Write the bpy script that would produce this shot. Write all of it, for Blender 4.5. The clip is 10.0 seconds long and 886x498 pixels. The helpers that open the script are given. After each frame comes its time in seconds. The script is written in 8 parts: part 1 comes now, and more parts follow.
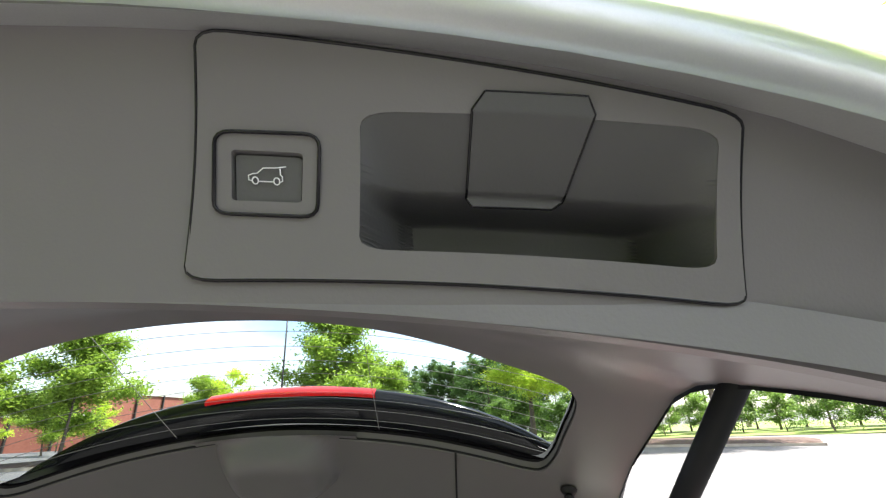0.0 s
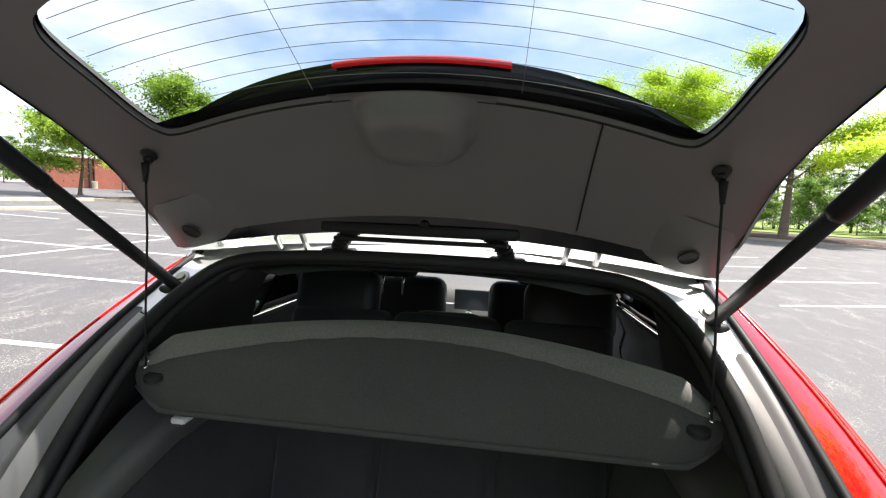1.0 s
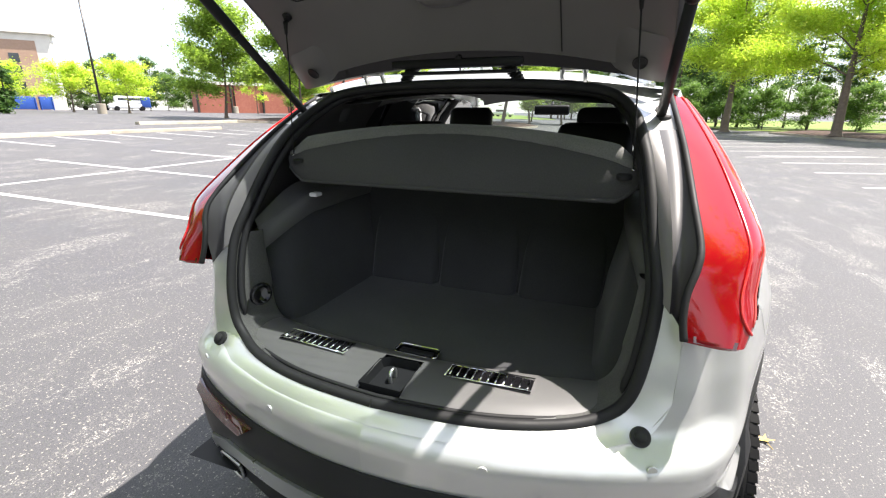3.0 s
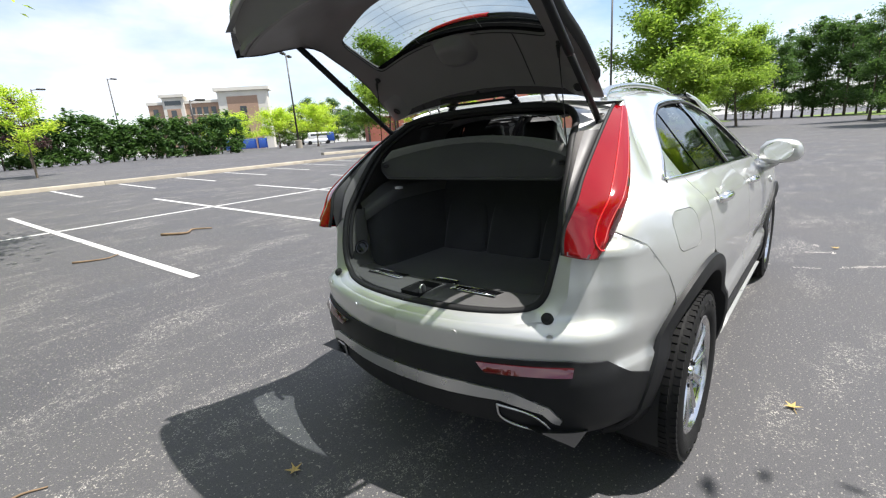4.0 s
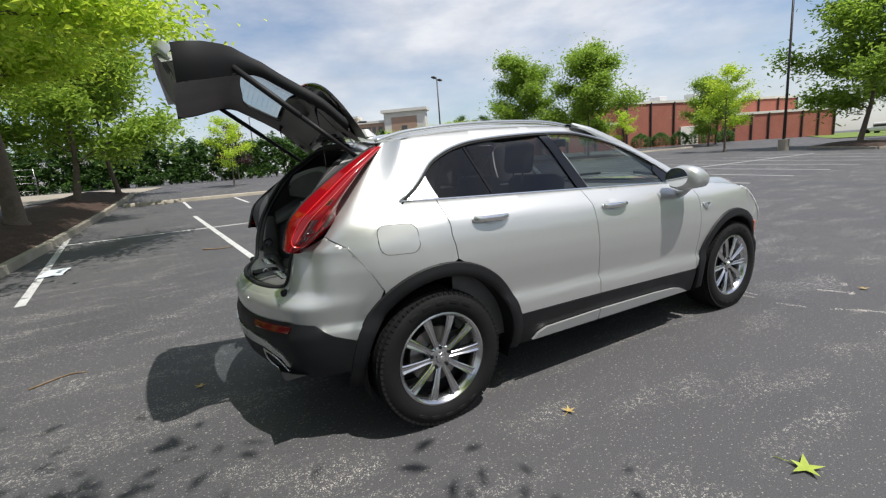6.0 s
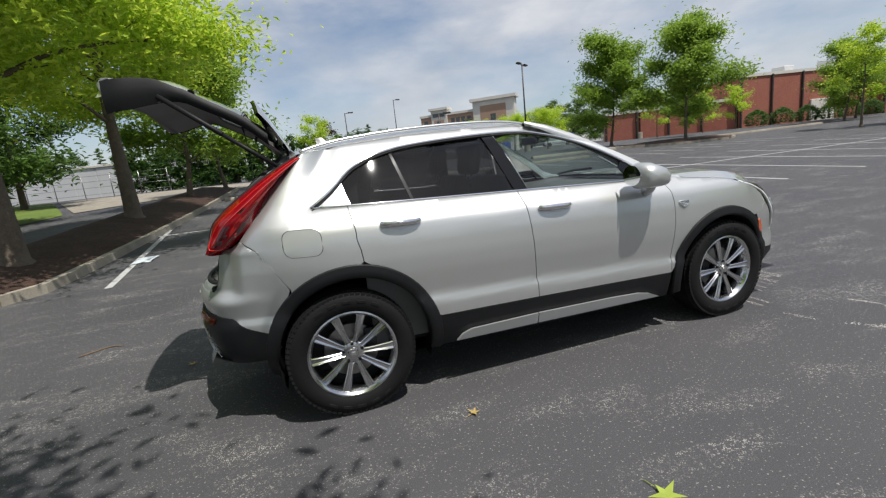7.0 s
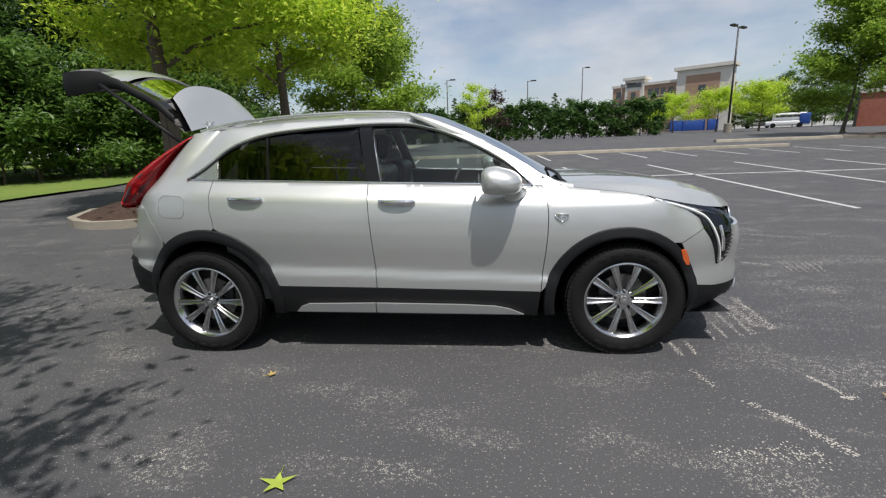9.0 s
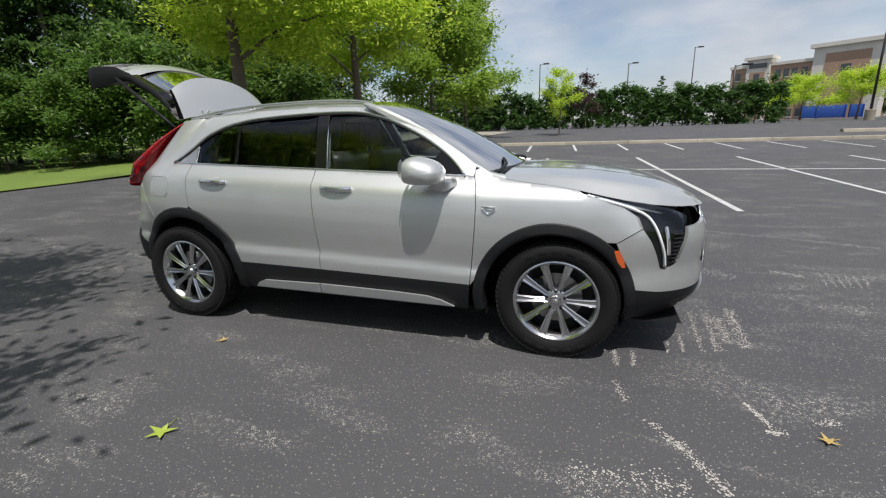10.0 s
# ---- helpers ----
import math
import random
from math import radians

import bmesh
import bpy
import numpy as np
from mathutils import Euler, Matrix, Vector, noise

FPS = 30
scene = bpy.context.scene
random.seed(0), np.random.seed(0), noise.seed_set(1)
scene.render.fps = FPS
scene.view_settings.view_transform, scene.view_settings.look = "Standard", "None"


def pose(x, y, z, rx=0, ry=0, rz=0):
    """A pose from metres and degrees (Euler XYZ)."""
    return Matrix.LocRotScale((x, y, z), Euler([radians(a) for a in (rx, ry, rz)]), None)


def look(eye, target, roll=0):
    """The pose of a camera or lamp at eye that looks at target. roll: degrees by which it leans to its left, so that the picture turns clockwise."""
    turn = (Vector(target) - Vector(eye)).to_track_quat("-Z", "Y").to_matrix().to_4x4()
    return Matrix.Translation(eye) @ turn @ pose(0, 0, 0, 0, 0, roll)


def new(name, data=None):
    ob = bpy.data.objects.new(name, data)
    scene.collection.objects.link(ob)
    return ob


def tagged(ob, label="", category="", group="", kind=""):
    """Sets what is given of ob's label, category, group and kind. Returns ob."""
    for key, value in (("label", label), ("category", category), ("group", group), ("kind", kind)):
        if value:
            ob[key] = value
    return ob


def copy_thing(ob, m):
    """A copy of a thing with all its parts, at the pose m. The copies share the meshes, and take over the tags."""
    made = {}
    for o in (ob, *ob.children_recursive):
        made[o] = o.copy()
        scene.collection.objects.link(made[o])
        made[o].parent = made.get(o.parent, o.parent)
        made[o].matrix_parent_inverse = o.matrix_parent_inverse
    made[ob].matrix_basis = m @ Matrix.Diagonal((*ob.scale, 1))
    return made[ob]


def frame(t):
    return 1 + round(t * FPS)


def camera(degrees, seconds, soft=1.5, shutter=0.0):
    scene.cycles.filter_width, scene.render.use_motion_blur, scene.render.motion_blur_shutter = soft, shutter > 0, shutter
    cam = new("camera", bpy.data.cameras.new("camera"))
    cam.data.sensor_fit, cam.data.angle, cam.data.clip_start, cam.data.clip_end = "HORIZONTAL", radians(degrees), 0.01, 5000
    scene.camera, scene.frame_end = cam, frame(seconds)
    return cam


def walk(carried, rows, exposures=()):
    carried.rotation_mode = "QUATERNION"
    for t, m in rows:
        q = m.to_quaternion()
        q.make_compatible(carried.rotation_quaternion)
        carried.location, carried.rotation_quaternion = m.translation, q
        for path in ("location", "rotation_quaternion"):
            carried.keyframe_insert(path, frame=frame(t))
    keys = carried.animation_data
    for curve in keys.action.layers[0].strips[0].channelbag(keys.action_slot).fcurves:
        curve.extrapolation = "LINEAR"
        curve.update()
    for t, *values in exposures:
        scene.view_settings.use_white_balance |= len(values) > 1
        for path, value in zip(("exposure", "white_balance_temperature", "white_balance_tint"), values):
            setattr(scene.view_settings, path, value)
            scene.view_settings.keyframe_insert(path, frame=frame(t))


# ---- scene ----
cam = camera(89.9, 10.0, soft=1.25)
PATH = [
    (0, (-1.193, -0.277, 1.808), (0.664, -0.306, 2.551), -2.8),
    (0.2, (-1.174, -0.235, 1.783), (0.733, -0.222, 2.387), -1.8),
    (0.3, (-1.161, -0.213, 1.768), (0.77, -0.175, 2.288), -1.5),
    (0.5, (-1.148, -0.194, 1.732), (0.82, -0.045, 2.05), -0.7),
    (1, (-1.105, -0.148, 1.645), (0.867, 0.101, 1.425), 2.3),
    (1.5, (-1.079, -0.142, 1.607), (0.874, 0.126, 1.266), 3.3),
    (2, (-1.088, -0.153, 1.57), (0.845, 0.123, 1.137), 2.2),
    (2.5, (-1.293, -0.236, 1.516), (0.61, 0.12, 1.017), 2.1),
    (3, (-1.545, -0.465, 1.438), (0.238, 0.227, 0.852), 0.2),
    (3.2, (-1.622, -0.606, 1.429), (0.062, 0.291, 0.832), -1.1),
    (4.3, (-1.988, -1.47, 1.407), (-0.553, -0.155, 0.946), -4.5),
    (4.5, (-1.926, -1.63, 1.387), (-0.506, -0.293, 0.942), -4.6),
    (5, (-1.696, -2.048, 1.387), (-0.368, -0.61, 0.975), -4.9),
    (5.5, (-1.436, -2.488, 1.395), (-0.238, -0.938, 0.991), -3.2),
    (5.7, (-1.282, -2.631, 1.384), (-0.172, -1.015, 0.993), -3.6),
    (6.8, (-0.353, -3.246, 1.368), (0.288, -1.392, 0.977), -6.1),
    (7, (-0.161, -3.324, 1.384), (0.422, -1.452, 0.991), -6.2),
    (7.5, (0.341, -3.511, 1.386), (0.748, -1.597, 0.974), -4.3),
    (8, (0.87, -3.588, 1.382), (1.183, -1.662, 0.945), -3.1),
    (8.5, (1.4, -3.665, 1.395), (1.415, -1.72, 0.933), -2.0),
    (9, (1.911, -3.636, 1.379), (1.719, -1.701, 0.912), -2.2),
    (9.5, (2.427, -3.609, 1.383), (1.998, -1.719, 0.891), -1.5),
    (10, (2.893, -3.469, 1.365), (2.312, -1.624, 0.854), -1.7),
]
walk(cam, [(t, look(eye, target, roll)) for t, eye, target, roll in PATH], [(0.0, 2.65, 6750, 13), (0.5, 2.35, 6750, 13), (1.0, 1.95, 6750, 14), (2.0, 2.08, 6750, 15), (2.5, 2.2, 6750, 14), (3.2, 1.82, 6600, 13), (4.3, 1.05, 6450, 11), (5.0, 0.88, 6450, 11), (5.7, 0.64, 6450, 11), (6.8, 0.22, 6450, 11), (10.0, 0.25, 6450, 11)])

# ---- daylight ----
SUN_AZ, SUN_EL = math.atan2(-0.39, 0.20), radians(66)
world = bpy.data.worlds.new("sky")
scene.world = world
world.use_nodes = True
wn, wl = world.node_tree.nodes, world.node_tree.links
wn.clear()
w_out = wn.new("ShaderNodeOutputWorld")
w_bg = wn.new("ShaderNodeBackground")
w_sky = wn.new("ShaderNodeTexSky")
w_sky.sky_type = 'NISHITA'
w_sky.sun_disc = False
w_sky.sun_elevation = SUN_EL
w_sky.sun_rotation = math.pi / 2 - SUN_AZ
w_sky.air_density, w_sky.dust_density, w_sky.ozone_density = 1.0, 0.9, 1.2
w_bg.inputs["Strength"].default_value = 0.094
# cloud cover, softly broken, over the clear sky
w_tc = wn.new("ShaderNodeTexCoord")
w_map = wn.new("ShaderNodeMapping")
w_map.inputs["Scale"].default_value = (1.0, 1.0, 2.6)
w_map.inputs["Rotation"].default_value = (0.0, 0.0, 0.6)
w_n = wn.new("ShaderNodeTexNoise")
w_n.inputs["Scale"].default_value = 2.3
w_n.inputs["Detail"].default_value = 9.0
w_n.inputs["Roughness"].default_value = 0.56
w_ramp = wn.new("ShaderNodeValToRGB")
w_ramp.color_ramp.elements[0].position, w_ramp.color_ramp.elements[0].color = 0.34, (0, 0, 0, 1)
w_ramp.color_ramp.elements[1].position, w_ramp.color_ramp.elements[1].color = 0.62, (1, 1, 1, 1)
w_cl = wn.new("ShaderNodeTexNoise")
w_cl.inputs["Scale"].default_value = 5.0
w_cl.inputs["Detail"].default_value = 6.0
w_cr = wn.new("ShaderNodeValToRGB")
w_cr.color_ramp.elements[0].position, w_cr.color_ramp.elements[0].color = 0.3, (4.6, 4.9, 5.4, 1)
w_cr.color_ramp.elements[1].position, w_cr.color_ramp.elements[1].color = 0.7, (7.2, 7.25, 7.35, 1)
w_mix = wn.new("ShaderNodeMix")
w_mix.data_type = 'RGBA'
w_m2 = wn.new("ShaderNodeMath")
w_m2.operation = 'MULTIPLY'
w_m2.inputs[1].default_value = 0.85
wl.new(w_tc.outputs["Generated"], w_map.inputs["Vector"])
wl.new(w_map.outputs["Vector"], w_n.inputs["Vector"])
wl.new(w_map.outputs["Vector"], w_cl.inputs["Vector"])
wl.new(w_n.outputs["Fac"], w_ramp.inputs["Fac"])
wl.new(w_cl.outputs["Fac"], w_cr.inputs["Fac"])
wl.new(w_ramp.outputs["Color"], w_m2.inputs[0])
wl.new(w_m2.outputs[0], w_mix.inputs["Factor"])
wl.new(w_sky.outputs["Color"], w_mix.inputs[6])
wl.new(w_cr.outputs["Color"], w_mix.inputs[7])
wl.new(w_mix.outputs[2], w_bg.inputs["Color"])
wl.new(w_bg.outputs["Background"], w_out.inputs["Surface"])

sun_data = bpy.data.lights.new("sun", 'SUN')
sun_data.energy, sun_data.angle, sun_data.color = 3.9, radians(0.55), (1.0, 0.96, 0.90)
sun = new("sun", sun_data)
sun_dir = Vector((math.cos(SUN_AZ) * math.cos(SUN_EL), math.sin(SUN_AZ) * math.cos(SUN_EL), math.sin(SUN_EL)))
sun.matrix_world = look(sun_dir * 60, (0, 0, 0))

# ---- materials ----
def mat(name, color=(0.5, 0.5, 0.5), rough=0.5, metal=0.0, coat=0.0, spec=0.5, var=0.0, var_scale=4.0, bump=0.0, bump_scale=200.0,
        coat_rough=0.05, color2=None, fine=0.0, fine_scale=60.0, rand=0.0, sheen=0.0, trans=0.0, island=0.0):
    """A surface with two scales of mottling and a fine relief, in object space (metres)."""
    m = bpy.data.materials.new(name)
    m.use_nodes = True
    n, l = m.node_tree.nodes, m.node_tree.links
    b = n["Principled BSDF"]
    b.inputs["Roughness"].default_value = rough
    b.inputs["Metallic"].default_value = metal
    b.inputs["Coat Weight"].default_value = coat
    b.inputs["Coat Roughness"].default_value = coat_rough
    b.inputs["Specular IOR Level"].default_value = spec
    b.inputs["Sheen Weight"].default_value = sheen
    b.inputs["Transmission Weight"].default_value = trans
    tc = n.new("ShaderNodeTexCoord")
    c2 = color2 or tuple(min(1, c * (1 - 0.9 * max(var, fine, 0.02))) for c in color)
    col = None
    if var or fine or color2:
        a = n.new("ShaderNodeTexNoise")
        a.inputs["Scale"].default_value, a.inputs["Detail"].default_value = var_scale, 5.0
        l.new(tc.outputs["Object"], a.inputs["Vector"])
        f = n.new("ShaderNodeTexNoise")
        f.inputs["Scale"].default_value, f.inputs["Detail"].default_value = fine_scale, 3.0
        l.new(tc.outputs["Object"], f.inputs["Vector"])
        ad = n.new("ShaderNodeMath")
        ad.operation = 'MULTIPLY_ADD'
        k = fine / max(var + fine, 1e-3)
        ad.inputs[1].default_value = 1.0
        mx = n.new("ShaderNodeMix")
        mx.inputs["Factor"].default_value = k
        l.new(a.outputs["Fac"], mx.inputs[2])
        l.new(f.outputs["Fac"], mx.inputs[3])
        rp = n.new("ShaderNodeMapRange")
        rp.inputs[1].default_value, rp.inputs[2].default_value = 0.32, 0.68
        l.new(mx.outputs[0], rp.inputs[0])
        cm = n.new("ShaderNodeMix")
        cm.data_type = 'RGBA'
        cm.inputs[6].default_value = (*c2, 1)
        cm.inputs[7].default_value = (*color, 1)
        l.new(rp.outputs[0], cm.inputs["Factor"])
        col = cm.outputs[2]
        rr = n.new("ShaderNodeMapRange")
        rr.inputs[3].default_value, rr.inputs[4].default_value = min(1, rough * 1.12), rough * 0.9
        l.new(rp.outputs[0], rr.inputs[0])
        l.new(rr.outputs[0], b.inputs["Roughness"])
        n.remove(ad)
    if rand or island:
        hs = n.new("ShaderNodeHueSaturation")
        mr = n.new("ShaderNodeMapRange")
        mr.inputs[3].default_value, mr.inputs[4].default_value = 1 - max(rand, island), 1 + max(rand, island)
        if rand:
            oi = n.new("ShaderNodeObjectInfo")
            l.new(oi.outputs["Random"], mr.inputs[0])
        else:
            ge = n.new("ShaderNodeNewGeometry")
            l.new(ge.outputs["Random Per Island"], mr.inputs[0])
        l.new(mr.outputs[0], hs.inputs["Value"])
        if col:
            l.new(col, hs.inputs["Color"])
        else:
            hs.inputs["Color"].default_value = (*color, 1)
        col = hs.outputs["Color"]
    if col:
        l.new(col, b.inputs["Base Color"])
    else:
        b.inputs["Base Color"].default_value = (*color, 1)
    if bump:
        g = n.new("ShaderNodeTexNoise")
        g.inputs["Scale"].default_value, g.inputs["Detail"].default_value = bump_scale, 3.0
        l.new(tc.outputs["Object"], g.inputs["Vector"])
        bp = n.new("ShaderNodeBump")
        bp.inputs["Strength"].default_value, bp.inputs["Distance"].default_value = bump, 0.3 / bump_scale
        l.new(g.outputs["Fac"], bp.inputs["Height"])
        l.new(bp.outputs["Normal"], b.inputs["Normal"])
    return m


def glass(name, tint, gloss_ior=1.5):
    """A thin pane: tinted see-through, with a mirror gloss that grows towards grazing."""
    m = bpy.data.materials.new(name)
    m.use_nodes = True
    n, l = m.node_tree.nodes, m.node_tree.links
    n.clear()
    o = n.new("ShaderNodeOutputMaterial")
    t = n.new("ShaderNodeBsdfTransparent")
    t.inputs["Color"].default_value = (*tint, 1)
    g = n.new("ShaderNodeBsdfGlossy")
    g.inputs["Roughness"].default_value = 0.02
    f = n.new("ShaderNodeFresnel")
    f.inputs["IOR"].default_value = gloss_ior
    x = n.new("ShaderNodeMixShader")
    l.new(f.outputs[0], x.inputs[0])
    l.new(t.outputs[0], x.inputs[1])
    l.new(g.outputs[0], x.inputs[2])
    l.new(x.outputs[0], o.inputs["Surface"])
    return m


def leaf_mat(name, color, bright, rough=0.5):
    m = bpy.data.materials.new(name)
    m.use_nodes = True
    n, l = m.node_tree.nodes, m.node_tree.links
    n.clear()
    o = n.new("ShaderNodeOutputMaterial")
    d = n.new("ShaderNodeBsdfPrincipled")
    d.inputs["Roughness"].default_value = rough
    t = n.new("ShaderNodeBsdfTranslucent")
    x = n.new("ShaderNodeMixShader")
    x.inputs[0].default_value = 0.42
    ge = n.new("ShaderNodeNewGeometry")
    mx = n.new("ShaderNodeMix")
    mx.data_type = 'RGBA'
    mx.inputs[6].default_value = (*color, 1)
    mx.inputs[7].default_value = (*bright, 1)
    l.new(ge.outputs["Random Per Island"], mx.inputs["Factor"])
    hs = n.new("ShaderNodeHueSaturation")
    hs.inputs["Value"].default_value = 1.7
    l.new(mx.outputs[2], hs.inputs["Color"])
    l.new(mx.outputs[2], d.inputs["Base Color"])
    l.new(hs.outputs["Color"], t.inputs["Color"])
    l.new(d.outputs[0], x.inputs[1])
    l.new(t.outputs[0], x.inputs[2])
    l.new(x.outputs[0], o.inputs["Surface"])
    return m


PAINT = mat("silver_paint", (0.575, 0.582, 0.574), 0.43, 0.70, coat=1.0, coat_rough=0.03, fine=0.05, fine_scale=900, var=0.02, var_scale=3, bump=0.03, bump_scale=1500)
CLAD = mat("black_cladding", (0.014, 0.0145, 0.016), 0.52, spec=0.22, var=0.2, var_scale=6, bump=0.12, bump_scale=700)
GLOSSBLACK = mat("gloss_black", (0.006, 0.006, 0.007), 0.10, spec=0.35)
STRIPM = mat("silver_strip", (0.56, 0.57, 0.57), 0.38, 0.6, var=0.04)
PLASTIC = mat("grey_black_trim", (0.095, 0.094, 0.094), 0.48, var=0.15, var_scale=5, bump=0.25, bump_scale=420)
TRIM = mat("inner_trim", (0.165, 0.156, 0.155), 0.42, var=0.12, var_scale=4, bump=0.2, bump_scale=500)
GUTTER = mat("gutter_trim", (0.058, 0.055, 0.058), 0.45, var=0.1, var_scale=5, bump=0.1, bump_scale=500)
CARPET = mat("cargo_carpet", (0.030, 0.031, 0.034), 0.95, var=0.25, var_scale=6, fine=0.3, fine_scale=260, bump=0.8, bump_scale=600, sheen=0.15)
FELT = mat("felt_border", (0.135, 0.135, 0.128), 0.95, var=0.2, var_scale=9, fine=0.4, fine_scale=300, bump=0.8, bump_scale=500, sheen=0.2)
CORNERFELT = mat("corner_felt", (0.075, 0.075, 0.072), 0.95, var=0.2, var_scale=9, fine=0.4, fine_scale=260, bump=0.8, bump_scale=420, sheen=0.1)
SHELFM = mat("shelf_cloth", (0.048, 0.048, 0.048), 0.9, var=0.15, fine=0.2, fine_scale=300, bump=0.4, bump_scale=700)
LEATHER = mat("black_leather", (0.03, 0.03, 0.032), 0.42, spec=0.35, var=0.2, var_scale=12, bump=0.35, bump_scale=350)
HEADLINER = mat("headliner", (0.12, 0.12, 0.125), 0.95, fine=0.2, fine_scale=300)
CHROME = mat("chrome", (0.83, 0.83, 0.84), 0.07, 1.0)
SATIN = mat("satin_metal", (0.55, 0.56, 0.56), 0.28, 0.9, var=0.05)
ALLOY = mat("alloy_rim", (0.60, 0.60, 0.61), 0.20, 1.0, var=0.06, var_scale=20)
# near-black for the shade inside the wheel; the caliper shares it
WHEELDARK = mat("wheel_depth_dark", (0.030, 0.030, 0.032), 0.5, 0.5, var=0.3, var_scale=25)
STEEL = mat("brake_steel", (0.32, 0.31, 0.30), 0.35, 1.0, var=0.2, var_scale=30)
RUBBER = mat("tyre_rubber", (0.011, 0.011, 0.0115), 0.72, spec=0.22, var=0.3, var_scale=8, fine=0.2, fine_scale=120, bump=0.25, bump_scale=250)
SEAL = mat("rubber_seal", (0.016, 0.016, 0.017), 0.62, spec=0.3, var=0.2, var_scale=14)
REDLENS = mat("red_lens", (0.25, 0.003, 0.007), 0.07, coat=0.5, coat_rough=0.02, spec=0.25, var=0.12, var_scale=7)
REDBRIGHT = mat("red_light_bar", (0.62, 0.010, 0.010), 0.16, coat=1.0, var=0.1, var_scale=20)
REDGLINT = mat("lens_glint_red", (0.60, 0.10, 0.09), 0.10, coat=1.0)
REDDARK = mat("smoked_red_lens", (0.045, 0.003, 0.005), 0.08, coat=1.0)
AMBER = mat("amber_lens", (0.75, 0.13, 0.02), 0.15, coat=1.0, var=0.15, var_scale=60)
PLATEW = mat("plate_paint", (0.72, 0.73, 0.72), 0.35, var=0.06)
WHITEPRINT = mat("white_print", (0.8, 0.8, 0.8), 0.4)
BLUEGREY = mat("screen_face", (0.05, 0.06, 0.07), 0.12)
PRIVACY = glass("privacy_glass", (0.18, 0.187, 0.195), 1.55)
CLEARGLASS = glass("clear_glass", (0.70, 0.78, 0.75), 1.5)
REARGLASS = glass("rear_glass", (0.50, 0.56, 0.57), 1.16)
LAMPGLASS = glass("lamp_glass", (0.92, 0.94, 0.95), 1.45)
MIRRORM = mat("mirror_glass", (0.85, 0.86, 0.87), 0.02, 1.0)
BARK = mat("bark", (0.16, 0.125, 0.095), 0.9, var=0.4, var_scale=9, fine=0.3, fine_scale=40, bump=1.0, bump_scale=30)
MULCH = mat("mulch", (0.075, 0.04, 0.026), 0.95, color2=(0.026, 0.014, 0.010), var=0.3, var_scale=3, fine=0.6, fine_scale=26, bump=1.0, bump_scale=24)
CONCRETE = mat("kerb_concrete", (0.38, 0.345, 0.28), 0.85, color2=(0.24, 0.21, 0.165), var=0.4, var_scale=2.2, fine=0.3, fine_scale=70, bump=0.5, bump_scale=90, rand=0.12)
GRASS = mat("grass", (0.16, 0.22, 0.035), 0.9, color2=(0.09, 0.145, 0.022), var=0.4, var_scale=0.35, fine=0.5, fine_scale=14, bump=1.0, bump_scale=40)
CHIPS = mat("stone_chips", (0.50, 0.47, 0.43), 0.8, var=0.3, var_scale=60)
LINEPAINT = mat("line_paint", (0.62, 0.62, 0.60), 0.7, color2=(0.33, 0.33, 0.33), var=0.3, var_scale=5, fine=0.5, fine_scale=55)
LEAF_A = leaf_mat("leaf_maple", (0.14, 0.235, 0.03), (0.30, 0.41, 0.055))
LEAF_B = leaf_mat("leaf_yellow_green", (0.28, 0.42, 0.035), (0.54, 0.62, 0.07))
LEAF_C = leaf_mat("leaf_dark", (0.045, 0.10, 0.024), (0.095, 0.17, 0.035))
LEAF_D = leaf_mat("leaf_hedge", (0.04, 0.095, 0.024), (0.09, 0.17, 0.035))
LEAF_W = leaf_mat("leaf_understorey", (0.065, 0.13, 0.026), (0.15, 0.25, 0.045))
LEAF_P = leaf_mat("leaf_purple", (0.06, 0.03, 0.035), (0.11, 0.07, 0.06))
BRICKRED = mat("brick_wall", (0.36, 0.125, 0.085), 0.85, color2=(0.27, 0.09, 0.06), var=0.3, var_scale=0.6, fine=0.3, fine_scale=5)
BRICKTAN = mat("tan_wall", (0.40, 0.27, 0.19), 0.85, color2=(0.33, 0.215, 0.15), var=0.3, var_scale=0.3, fine=0.3, fine_scale=4)
STUCCO = mat("cream_stucco", (0.66, 0.63, 0.56), 0.85, var=0.12, var_scale=0.4)
WHITEMETAL = mat("white_sheet_wall", (0.62, 0.63, 0.63), 0.55, var=0.15, var_scale=0.3)
POLEM = mat("pole_paint", (0.035, 0.03, 0.026), 0.45, var=0.15)
BLUEPAINT = mat("blue_paint", (0.014, 0.06, 0.27), 0.5, var=0.1)
TWIG = mat("dry_twig", (0.22, 0.15, 0.09), 0.85, var=0.3, var_scale=20)
LITTER = mat("paper", (0.62, 0.68, 0.72), 0.7, var=0.1)
LEAFG = mat("green_leaf", (0.34, 0.42, 0.06), 0.5, var=0.2, var_scale=25)
LEAFDRY = mat("dry_leaf", (0.48, 0.34, 0.11), 0.7, var=0.3, var_scale=25)
WINDOWDARK = mat("window_dark", (0.05, 0.055, 0.06), 0.12, coat=0.5)

# ---- building helpers ----
from mathutils.geometry import delaunay_2d_cdt


def thing(name, label, category, group="", kind="", at=(0, 0, 0)):
    ob = new(name)
    ob.empty_display_size = 0.2
    ob.location = at
    return tagged(ob, label, category, group, kind)


BEND = [None]


